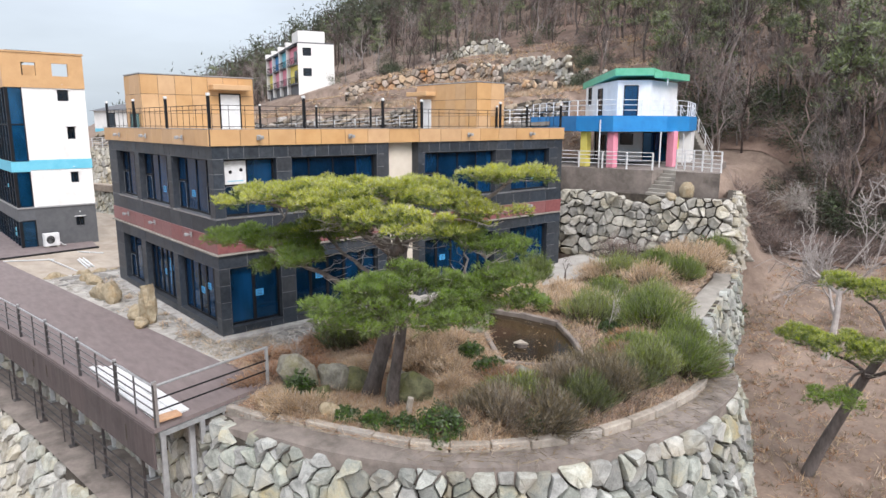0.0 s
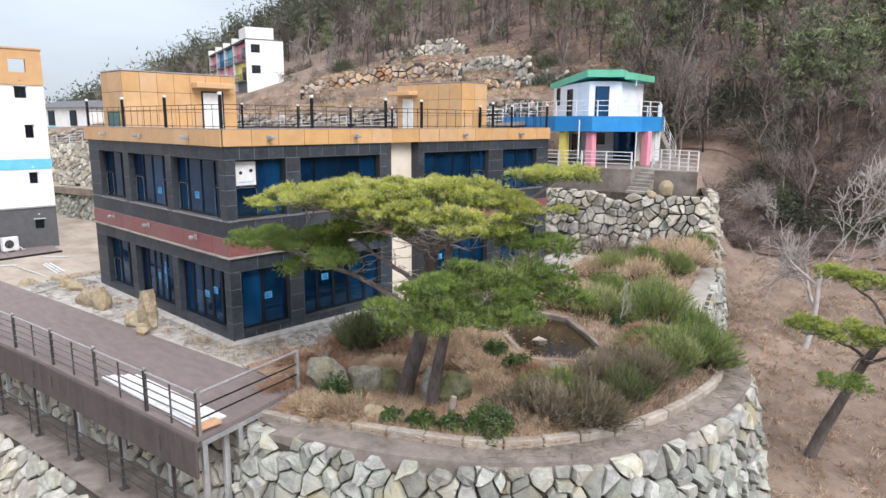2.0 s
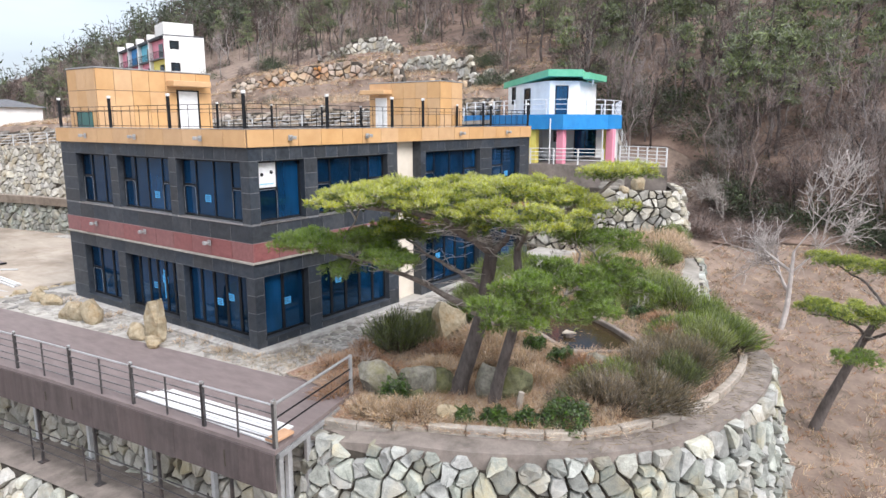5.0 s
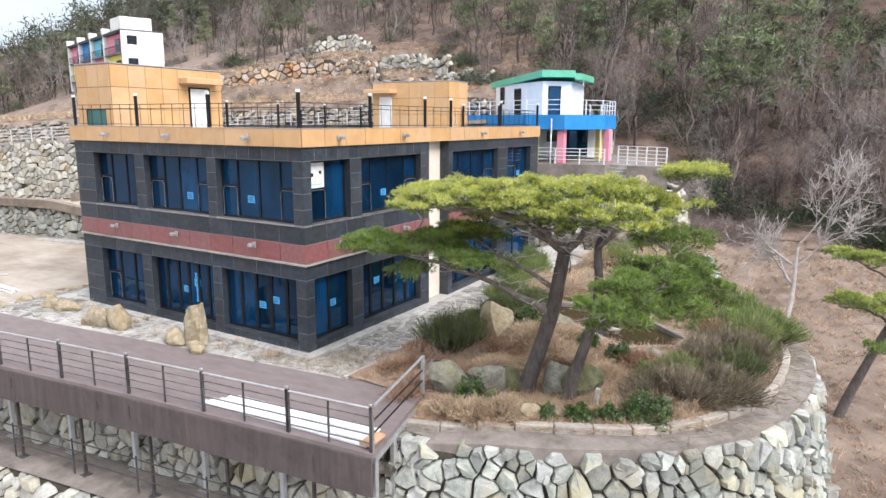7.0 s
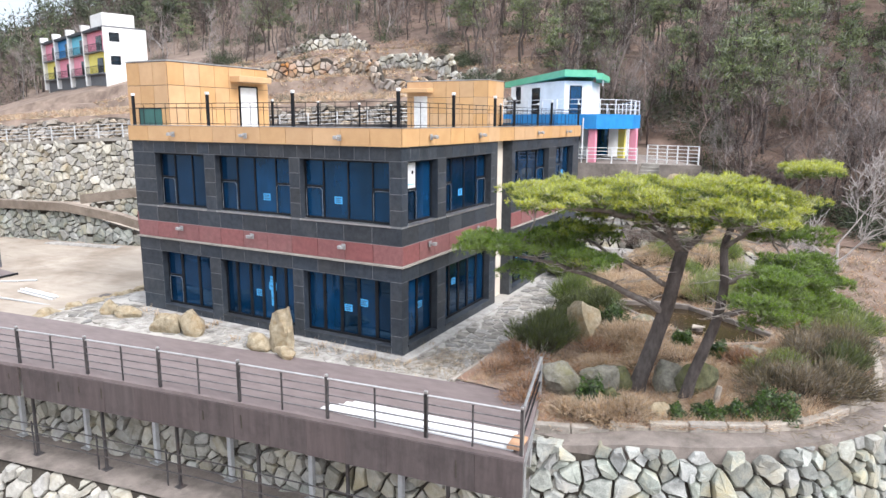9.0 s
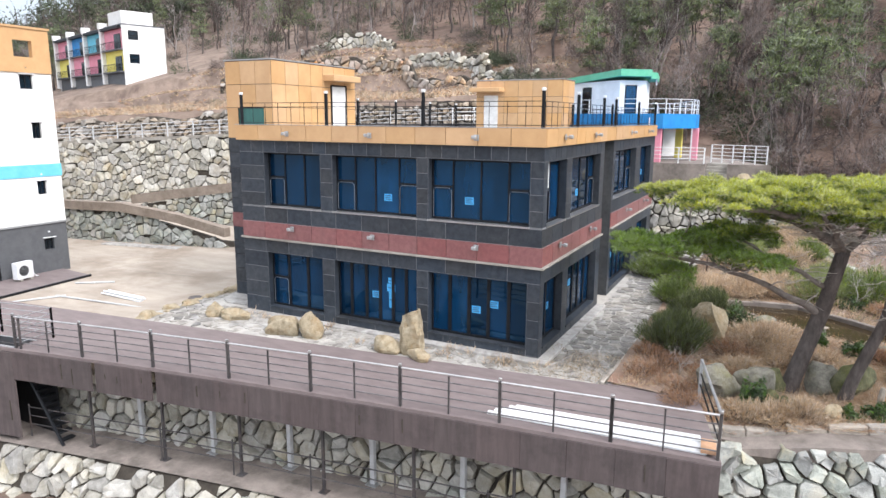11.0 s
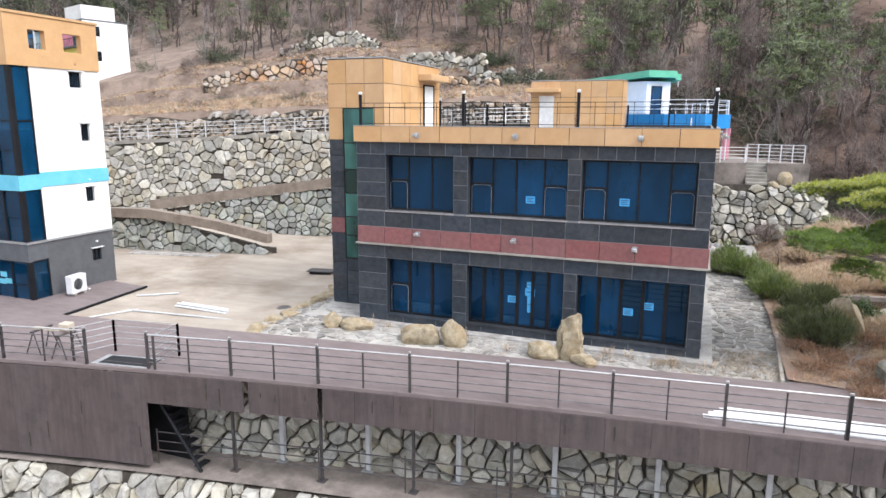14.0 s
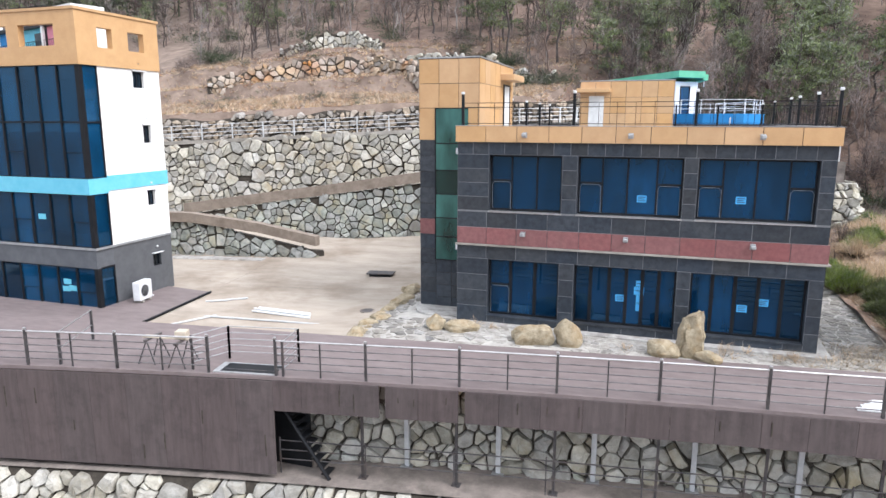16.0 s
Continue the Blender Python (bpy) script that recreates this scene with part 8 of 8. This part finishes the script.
for i, (x, y, r, h) in enumerate(((4.75, 10.5, 0.95, 0.9), (5.7, 10.75, 1.0, 0.95), (6.7, 11.0, 1.0, 0.95), (7.6, 11.3, 0.9, 0.85), (6.6, 4.5, 0.9, 0.75), (7.35, 4.0, 0.8, 0.7), (7.3, 3.3, 0.7, 0.6), (6.2, 2.3, 0.7, 0.5))):
    broom(x, y, garden_z(x, y) - 0.05, r, h, 90 + i, M_straw, "rounded mound of dense pale straw grass", "grass_mound", 7000, 1.1, 0.016, "straw mounds")
bare_tree(3.65, 15.6, 0.35, 1.9, 0.9, "small dark leafless shrub with few crooked stems", 17, 0.07, M_darkwood, "bare_shrub", 2)
M_heather = surface("olive_brown_heather", (0.135, 0.115, 0.075), (0.265, 0.225, 0.155), 0.85, 1.2, 12, 0.0, island=0.35, thin=0.2)
for i, (x, y, r, h) in enumerate(((11.3, 2.6, 0.75, 0.8), (12.0, 2.7, 0.95, 1.05), (12.8, 3.5, 1.0, 1.15), (13.2, 4.6, 1.0, 1.2), (13.25, 5.8, 0.95, 1.15), (12.2, 4.9, 0.95, 0.95), (12.3, 6.1, 0.95, 0.95), (13.2, 6.8, 0.75, 0.85), (11.2, 3.6, 0.7, 0.7), (12.5, 7.3, 0.7, 0.75), (13.5, 10.4, 0.7, 0.8), (11.4, 9.4, 0.6, 0.6))):
    broom(x, y, garden_z(x, y) - 0.05, r, h, 260 + i, (M_heather, M_brush, M_heather, M_bush)[i % 4], "domed olive-brown winter brush behind the curb", "brush", 8200, 0.9, 0.014, "brush behind the curb")
brush_mass("winter_brush", curb_strip, 9.5, 14.6, 1.0, 8.6, 20000, 0.55, [M_brush, M_thicket, M_redgrass, M_straw], "tangled olive-brown winter brush behind the curb", 3)
far_bed = lambda x, y: in_garden(x, y) and not in_pond(x, y) and y > 8.4 and x > 8.2 - 0.12 * (y - 8)
brush_mass("broom_thicket", far_bed, 5.5, 14.6, 8.4, 23, 22000, 0.6, [M_straw, M_broom, M_brush, M_straw, M_straw], "mixed green broom and pale dry grass behind the pond", 6, 0.014)
for i, (x, y, r, h) in enumerate(((6.75, -0.5, 0.46, 0.8), (9.0, -0.42, 0.4, 0.38), (9.85, 0.0, 0.42, 0.45), (10.55, 0.4, 0.4, 0.42), (11.4, 0.95, 0.72, 0.75), (12.75, 3.0, 0.45, 0.45), (8.4, 4.9, 0.4, 0.5), (9.6, 4.6, 0.45, 0.45), (5.75, 5.6, 0.65, 0.85), (9.9, 10.6, 0.5, 0.45))):
    leafy(x, y, garden_z(x, y) - 0.05, r, h, 100 + i, "small dark green leafy shrub in the garden bed", M_leaf, int(1500 + 1800 * r), 0.042)
leafy(7.6, 24.2, hill_z(7.6, 24.2), 1.0, 1.1, 140, "round dark green bush at the foot of the rubble wall", M_leaf, 2200, 0.06)
leafy(6.9, 22.6, 1.1, 0.9, 1.0, 141, "round green bush at the foot of the rubble wall", M_leaf, 2000, 0.06)
for i, (x, y, r, h) in enumerate(((2.2 + 1.9, 22.6, 1.2, 0.9), (5.4, 22.9, 1.1, 0.9), (3.4, 20.2, 1.1, 1.2), (4.8, 19.2, 1.0, 1.0))):
    broom(x, y, 1.0, r, h, 150 + i, M_thicket, "tangle of leafless grey brush below the pavilion wall", "brush", 1800, 1.4, 0.014)
for i, (x, y, r, h) in enumerate(((7.2, -1.05, 0.6, 0.55), (7.9, -0.85, 0.6, 0.55), (6.5, -1.2, 0.55, 0.5), (8.7, -0.65, 0.35, 0.3), (4.4, 11.9, 1.0, 0.95), (5.6, 12.5, 1.1, 1.05), (7.0, 12.7, 1.0, 1.0), (8.3, 12.2, 0.8, 0.9), (3.6, 12.8, 0.8, 0.9), (5.0, 16.6, 1.0, 1.1), (7.6, 16.6, 1.1, 1.3), (6.9, 21.2, 1.1, 1.3), (8.2, 20.4, 0.9, 1.1), (4.2, 10.2, 0.8, 0.9), (10.3, 13.4, 0.6, 0.9), (6.3, 21.0, 0.7, 1.1), (7.6, 21.6, 0.7, 1.2), (8.6, 3.9, 0.8, 0.5), (9.4, 3.3, 0.7, 0.45), (7.2, 5.0, 0.7, 0.55), (6.2, 4.0, 0.8, 0.5), (10.4, 4.3, 0.7, 0.45), (5.2, 6.4, 0.6, 0.5), (9.8, 12.2, 0.5, 0.7), (11.9, 8.3, 0.7, 0.6), (11.0, 10.4, 0.6, 0.6))):
    broom(x, y, garden_z(x, y) - 0.04, r, h, 200 + i, M_straw if i < 21 else M_redgrass, "tuft of dry straw-coloured grass", "grass_tuft", 4200, 1.5, 0.016)


def ground_cover(name, inside, x0, x1, y0, y1, n, fz, h, mats, label, seed, width=0.014, flat=1.3):
    """Many separate blades of dead grass scattered over an area."""
    NRl = np.random.default_rng(seed)
    xs, ys = NRl.uniform(x0, x1, n), NRl.uniform(y0, y1, n)
    dens = np.array([noise.noise(Vector((x * 0.9, y * 0.9, seed))) for x, y in zip(xs, ys)])
    keep = np.array([inside(x, y) for x, y in zip(xs, ys)]) & (dens + NRl.uniform(-0.35, 0.35, n) > -0.15)
    xs, ys = xs[keep], ys[keep]
    base = np.stack([xs, ys, np.array([fz(x, y) for x, y in zip(xs, ys)]) - 0.02], 1)
    k = 7
    base = np.repeat(base, k, 0) + NRl.normal(size=(len(xs) * k, 3)) * np.array([0.05, 0.05, 0])
    way = unit(NRl.normal(size=base.shape) * np.array([flat, flat, 0.5]) + np.array([0, 0, 1.0]))
    way[:, 2] = np.abs(way[:, 2])
    v, t = blades(base, way, NRl.uniform(0.4, 1.2, len(base)) * h, np.full(len(base), width))
    slots = (NRl.uniform(0, 1, len(t)) * len(mats)).astype(int)
    ob = part(name, np_mesh(name, v, t, mats, np.repeat(slots[::k], k)[:len(t)]), None)
    tagged(ob, label, "grass", kind="stuff")


dry_bed = lambda x, y: in_garden(x, y) and not in_pond(x, y)
ground_cover("dead_grass", dry_bed, 2.9, 15, -2.3, 25, 34000, garden_z, 0.27, [M_redgrass, M_straw, M_straw, M_brush], "dead brown grass over the garden soil", 5)
on_slope = lambda x, y: not in_garden(x, y) and x > 7.5 and not (x < 15.3 and y < 12.5)
ground_cover("slope_grass", on_slope, 7.5, 30, 4, 46, 20000, hill_z, 0.34, [M_redgrass, M_brush, M_straw], "dry tangled grass on the falling slope", 6, 0.028)

mat_bed = lambda x, y: dry_bed(x, y) and 5.5 < x < 13
ground_cover("matted_straw", mat_bed, 5.5, 13, -1.5, 7, 15000, garden_z, 0.42, [M_straw, M_straw, M_redgrass], "matted pale dead grass round the pine", 12, 0.016, 2.6)
for i, (x, y, r, h) in enumerate(((3.4, 0.2, 0.8, 0.45), (3.9, 1.1, 0.8, 0.5), (4.6, -0.4, 0.8, 0.4), (5.2, 0.8, 0.7, 0.4), (3.3, 1.9, 0.6, 0.5), (5.0, -1.2, 0.7, 0.35), (5.7, 3.3, 0.8, 0.6))):
    broom(x, y, garden_z(x, y) - 0.04, r, h, 620 + i, M_redgrass, "tuft of rusty dead grass at the end of the deck", "grass_tuft", 2600, 1.5, 0.012)
for i in range(16):
    x, y = R.uniform(-12.4, 0.4), R.uniform(-1.9, -0.4)
    broom(x, y, -0.04, R.uniform(0.15, 0.35), R.uniform(0.18, 0.4), 640 + i, M_straw, "thin dry weeds in the paving joints", "weed_tuft", 130, 1.6, 0.01)

for i, (x, y) in enumerate(((-3.25, -1.95), (-2.75, -1.35), (-5.35, -1.7))):
    bare_tree(x, y, -0.05, 1.15 - 0.2 * i, 0.8, "thin dry leafless weed standing in the paving", 50 + i, 0.014, M_straw, "dry_weed", 2)
weedy = lambda x, y: inner_y(x) + 0.1 < y < 1.6 and x > -2.5 + 1.4 * abs(y)
ground_cover("dry_weeds", weedy, -1.5, 2.5, -1.6, 1.6, 900, lambda x, y: -0.03, 0.3, [M_brush, M_straw, M_brush], "thin dry weeds over the paving at the corner of the building", 15, 0.008, 0.7)

# fallen twigs on the round path
g = np.random.default_rng(44)
tw_b, tw_w = [], []
for _ in range(900):
    u = g.uniform(0.15, 1.0) ** 0.6
    a, _d = cl.at(cl.length * u)
    b, _d = rl.at(rl.length * u)
    k = g.uniform(0, 1) ** 1.6
    tw_b.append((a.x + (b.x - a.x) * k, a.y + (b.y - a.y) * k, -0.055 - 0.06 * k + dip(a.x, a.y)))
    ang = g.uniform(0, 6.28)
    tw_w.append((math.cos(ang), math.sin(ang), g.uniform(-0.02, 0.12)))
v, t = blades(np.array(tw_b), unit(np.array(tw_w)), g.uniform(0.1, 0.7, 900), np.full(900, 0.016))
tagged(part("fallen_twigs", np_mesh("fallen_twigs", v, t, [M_brush]), None), "dry fallen twigs scattered on the curved path", "twigs", kind="stuff")
single("deck_edge_board", Shape().soft_box(0, 2.7, -0.04, 0.04, -0.2, 0.03, 0.01), M_deck, "brown edge board between deck and garden", "board", kind="structure", at=pose(2.6, inner_y(2.6) + 0.045, 0, 0, 0, 6.56))

# ---- woods ----
def bare_variant(seed, h, thin=1.0):
    """A leafless tree of the woods: a stem that forks into limbs, boughs and sprays of fine twigs."""
    rng = random.Random(seed)
    g = np.random.default_rng(seed)
    top = Vector((rng.uniform(-0.12, 0.12) * h, rng.uniform(-0.12, 0.12) * h, h * 0.8))
    stem, rs = limb((0, 0, -0.3), top, 0.11 * thin, 0.035, rng, 0.05, 7)
    out, limbs_ = [tube_np(stem, rs, 4)], []
    for k in range(8):
        i = rng.randint(2, 7)
        a = rng.uniform(0, 6.28)
        ln = h * rng.uniform(0.2, 0.42) * (1.15 - i / 10)
        e = stem[i] + Vector((math.cos(a) * 0.62, math.sin(a) * 0.62, rng.uniform(0.45, 0.95))) * ln
        p2, r2 = limb(stem[i], e, rs[i] * 0.6, 0.014, rng, -0.25, 4)
        out.append(tube_np(p2, r2, 3))
        limbs_ += [np.array(q) for q in p2[1:]] + [np.array(p2[-1])] * 2
    limbs_ += [np.array(q) for q in stem[4:]]
    src = np.array(limbs_)
    c = np.array([0, 0, h * 0.45])
    b = src[g.integers(0, len(src), 115)]
    wb = unit(unit(b - c) * 0.7 + g.normal(size=b.shape) * 0.55 + np.array([0, 0, 0.5]))
    lb = g.uniform(0.08, 0.2, len(b)) * h
    out.append(blades(b, wb, lb, np.full(len(b), 0.035)))
    f = g.uniform(0.25, 1.0, (len(b), 4))
    tb = (b[:, None, :] + (wb * lb[:, None])[:, None, :] * f[..., None]).reshape(-1, 3)
    tw = unit(np.repeat(wb, 4, 0) + g.normal(size=tb.shape) * 0.5)
    out.append(blades(tb, tw, g.uniform(0.04, 0.11, len(tb)) * h, np.full(len(tb), 0.032)))
    return joined(out)


def pine_variant(seed, h):
    """A hillside pine: a bare lower stem, drooping whorls of flat needle sprays above."""
    rng = random.Random(seed)
    g = np.random.default_rng(seed)
    stem, rs = limb((0, 0, -0.3), (rng.uniform(-0.6, 0.6), rng.uniform(-0.6, 0.6), h), 0.15, 0.03, rng, 0.04, 8)
    wood, green = [tube_np(stem, rs, 5)], []
    for k in range(30):
        u = rng.uniform(0.36, 1.0)
        i = min(7, int(u * 8))
        q = stem[i].lerp(stem[i + 1], u * 8 - i) if i < 8 else stem[-1]
        a = rng.uniform(0, 6.28)
        r = (0.35 + 1.9 * (1 - u) ** 0.7) * rng.uniform(0.5, 1.1)
        c = Vector((q.x + math.cos(a) * r, q.y + math.sin(a) * r, q.z + rng.uniform(-0.1, 0.35) * r))
        wood.append(tube_np([tuple(q), tuple(c)], [0.04, 0.012], 3))
        n = 42
        p = np.array(c) - np.array([math.cos(a), math.sin(a), 0]) * g.uniform(-0.25, 0.75, (n, 1)) * r * 0.8 + g.normal(size=(n, 3)) * np.array([0.3, 0.3, 0.11])
        way = unit(g.normal(size=(n, 3)) * 0.8 + np.array([math.cos(a) * 0.5, math.sin(a) * 0.5, 0.75]))
        green.append(blades(p, way, g.uniform(0.22, 0.52, n), np.full(n, 0.118)))
    return joined(wood), joined(green)


def shrub_variant(seed, r, h, n=440, leafy_part=0.72):
    """A shrub of the woods: lumpy masses of small leaves with twigs standing out."""
    g = np.random.default_rng(seed)
    mids = g.normal(size=(9, 3)) * np.array([r * 0.45, r * 0.45, h * 0.3]) + np.array([0, 0, h * 0.45])
    c = mids[g.integers(0, 9, n)] + unit(g.normal(size=(n, 3))) * g.uniform(0.2, 0.55, (n, 1)) * r * 0.9
    c[:, 2] = np.abs(c[:, 2])
    k = int(n * leafy_part)
    a = leaves(c[:k], g.uniform(0.045, 0.1, k), 1.0)
    way = unit(c[k:] - np.array([0, 0, h * 0.2]) + g.normal(size=(n - k, 3)) * 0.5)
    return joined([a, blades(c[k:] * 0.7, way, g.uniform(0.4, 1.0, n - k), np.full(n - k, 0.035))])


def scatter(name, variants, spots, mats, label, category="trees"):
    """Copies of a few shapes, joined to one mesh."""
    vs, ts, n = [], [], 0
    for x, y, z, s, a, k in spots:
        v, t = variants[k]
        c, q = math.cos(a), math.sin(a)
        w = v @ np.array([[c, q, 0], [-q, c, 0], [0, 0, 1]]) * np.array([s, s, s]) + np.array([x, y, z])
        vs.append(w.astype(np.float32))
        ts.append(t + n)
        n += len(v)
    ob = part(name, np_mesh(name, np.concatenate(vs), np.concatenate(ts), mats), None)
    return tagged(ob, label, category, kind="stuff")


def forest_edge(x):
    """How far north the woods begin."""
    e = wall_y(x) + 43
    e += (46 - e) * smoothstep(-36, -17, x)
    if x >= -16:
        e = 45 - 1.5 * smoothstep(-14, -2, x) - 3.5 * smoothstep(3, 12, x) - 6 * smoothstep(12, 22, x)
    return e


def wood_spots(n, depth, rng, sizes, kinds, near=0.0, x0=-150, x1=75, clear=1.0):
    out = []
    while len(out) < n:
        x = rng.uniform(x0, x1)
        y = forest_edge(x) + near + depth * rng.random() ** 1.35
        if -120 < x < -77 and 44 < y < 74:
            continue
        out.append((x, y, hill_z(x, y), rng.uniform(*sizes), rng.uniform(0, 6.28), rng.randrange(kinds)))
    return out


grid_sheet(-60, 76, 33, 118, 1.6, lambda x, y: hill_z(x, y) + 0.12, lambda x, y: y > forest_edge(x) - 2 - 5 * smoothstep(-2, 4, x) + 2.5 * noise.noise(Vector((x / 5, y / 5, 2))) and not (x < 4 and y < 42), M_litter, "forest_floor", "dark brown leaf litter under the winter woods", "forest floor")
rw = random.Random(77)
bare = [bare_variant(300 + k, 8.5) for k in range(7)]
east_side = wood_spots(230, 52, rw, (0.5, 1.05), 7, -1, 2, 66)
whole = wood_spots(430, 62, rw, (0.7, 1.3), 7) + wood_spots(120, 18, rw, (0.55, 1.0), 7, -2, -12, 45)
scatter("bare_woods", bare, whole[::2] + east_side[::2], [M_thicket], "leafless brown winter woods covering the hillside", "woods")
scatter("grey_woods", bare, whole[1::4] + east_side[3::4], [M_greywood], "leafless pale grey trees of the winter woods", "woods")
scatter("dark_woods", bare, whole[3::4] + east_side[1::4], [M_darkwood], "leafless dark stemmed trees of the winter woods", "woods")
pv = [pine_variant(320 + k, 9.0) for k in range(5)]
ps = wood_spots(150, 62, rw, (0.7, 1.35), 5, 2) + wood_spots(60, 34, rw, (0.7, 1.3), 5, 3, -30, 50) + wood_spots(40, 40, rw, (0.8, 1.4), 5, 4, 8, 58)
ps = [q for k, q in enumerate(ps) if q[0] > -42 or k % 5 < 2]
scatter("pine_woods", [p[1] for p in pv], ps, [M_needle_far], "dark green pines scattered through the winter woods", "woods")
scatter("pine_stems", [p[0] for p in pv], ps, [M_bark], "brown stems of the hillside pines", "woods")
under = [shrub_variant(340 + k, 1.5, 1.5) for k in range(4)]
twiggy = [shrub_variant(345 + k, 1.6, 1.5, 300, 0.1) for k in range(4)]
us = wood_spots(380, 40, rw, (0.7, 1.5), 4, -1.5)
scatter("dark_underwood", under, us[:190], [M_underwood], "dark evergreen undergrowth along the edge of the woods", "undergrowth")
for _ in range(150):  # thick brown brush between the trees east of the pavilion
    x = rw.uniform(2, 62)
    y = forest_edge(x) + 46 * rw.random()
    us.append((x, y, hill_z(x, y) - 0.1, rw.uniform(0.7, 1.5), rw.uniform(0, 6), rw.randrange(4)))
for _ in range(150):  # the bank below the pavilion's thicket
    x, y = rw.uniform(2.5, 11), rw.uniform(33, 43)
    if x > 6.2 - 0.55 * (y - 26):
        us.append((x, y, hill_z(x, y) - 0.1, rw.uniform(0.4, 1.0), rw.uniform(0, 6), rw.randrange(4)))
scatter("brown_underwood", twiggy, us[190:], [M_thicket], "brown leafless undergrowth in the woods", "undergrowth")
# dense dark evergreens on the slope east of the pavilion
es = []
for _ in range(95):
    x, y = rw.uniform(3, 34), 0
    y = forest_edge(x) - 2.5 + 7 * rw.random() ** 1.6
    es.append((x, y, hill_z(x, y), rw.uniform(0.6, 1.3), rw.uniform(0, 6), rw.randrange(4)))
for _ in range(40):
    x, y = rw.uniform(-9, 5), rw.uniform(43.5, 50)
    es.append((x, y, hill_z(x, y), rw.uniform(0.8, 1.7), rw.uniform(0, 6), rw.randrange(4)))
for _ in range(26):
    x, y = rw.uniform(-34, -9), 0
    y = forest_edge(x) - 1 + 5 * rw.random()
    es.append((x, y, hill_z(x, y), rw.uniform(0.6, 1.2), rw.uniform(0, 6), rw.randrange(4)))
scatter("slope_evergreens", under, es, [M_underwood], "dark evergreen thicket on the slope beyond the pavilion", "undergrowth")
# the wooded ridge beyond
def ridge_variant(seed, h, n, wide):
    g = np.random.default_rng(seed)
    p = g.normal(size=(n, 3)) * np.array([1.1, 1.1, h * 0.2]) + np.array([0, 0, h * 0.62])
    way = unit(g.normal(size=(n, 3)) + np.array([0, 0, 0.6]))
    stem = tube_np([(0, 0, -0.3), (0.1, 0, h * 0.5), (0, 0.1, h)], [0.15, 0.1, 0.03], 4)
    return joined([stem, blades(p, way, g.uniform(0.4, 1.1, n), np.full(n, wide))])


def ridge_spots(n):
    out = []
    while len(out) < n:
        x, y = rw.uniform(-215, -40), rw.uniform(88, 180)
        if x < -135:
            y = rw.uniform(45, 185)
        out.append((x, y, hill_z(x, y), rw.uniform(1.1, 1.9), rw.uniform(0, 6), rw.randrange(4)))
    return out


scatter("ridge_pines", [ridge_variant(360 + k, 7.5, 190, 0.24) for k in range(4)], ridge_spots(420), [M_ridge], "dark pines on the far ridge", "woods")
scatter("ridge_woods", [ridge_variant(370 + k, 7.0, 150, 0.11) for k in range(4)], ridge_spots(300), [M_darkwood], "leafless woods on the far ridge", "woods")


def on_hill(x, y):
    s = y - wall_y(x)
    return 5.2 < s < 44 and not (-120 < x < -77 and 44 < y < 74)


ground_cover("hill_grass", on_hill, -72, -8, 20, 66, 33000, hill_z, 0.55, [M_straw, M_redgrass, M_brush, M_straw], "pale dry grass on the terraced hillside", 9, 0.06)

# loose shrubs on the terraced hillside
sp2 = []
while len(sp2) < 130:
    x, y = rw.uniform(-72, -14), rw.uniform(28, 66)
    if on_hill(x, y) and noise.noise(Vector((x / 6, y / 6, 1))) > -0.05:
        sp2.append((x, y, hill_z(x, y) - 0.1, rw.uniform(0.25, 0.75), rw.uniform(0, 6), rw.randrange(4)))
scatter("hill_brush", twiggy, sp2[:85], [M_thicket], "brown leafless shrubs on the terraced hillside", "undergrowth")
scatter("hill_evergreen_brush", under, sp2[85:], [M_underwood], "dark evergreen shrubs on the terraced hillside", "undergrowth")

# ---- cladding and stones, piece by piece ----
for parent, place, a, b, z0, z1, th, out, mt in TILES:
    vs = [place(u, z, t) for z in (z0, z1) for u, t in ((a, out), (b, out), (b, out - th), (a, out - th))]
    sh = Shape().add(vs, ((0, 3, 2, 1), (4, 5, 6, 7), (0, 1, 5, 4), (1, 2, 6, 5), (2, 3, 7, 6), (3, 0, 4, 7)))
    part("panel" if mt is M_orange else "tile", sh, mt, parent)
for sh, mt, parent in STONES:
    part("stone", sh, mt, parent)
for sh in FLAGS:
    part("flagstone", sh, M_flag, flags)
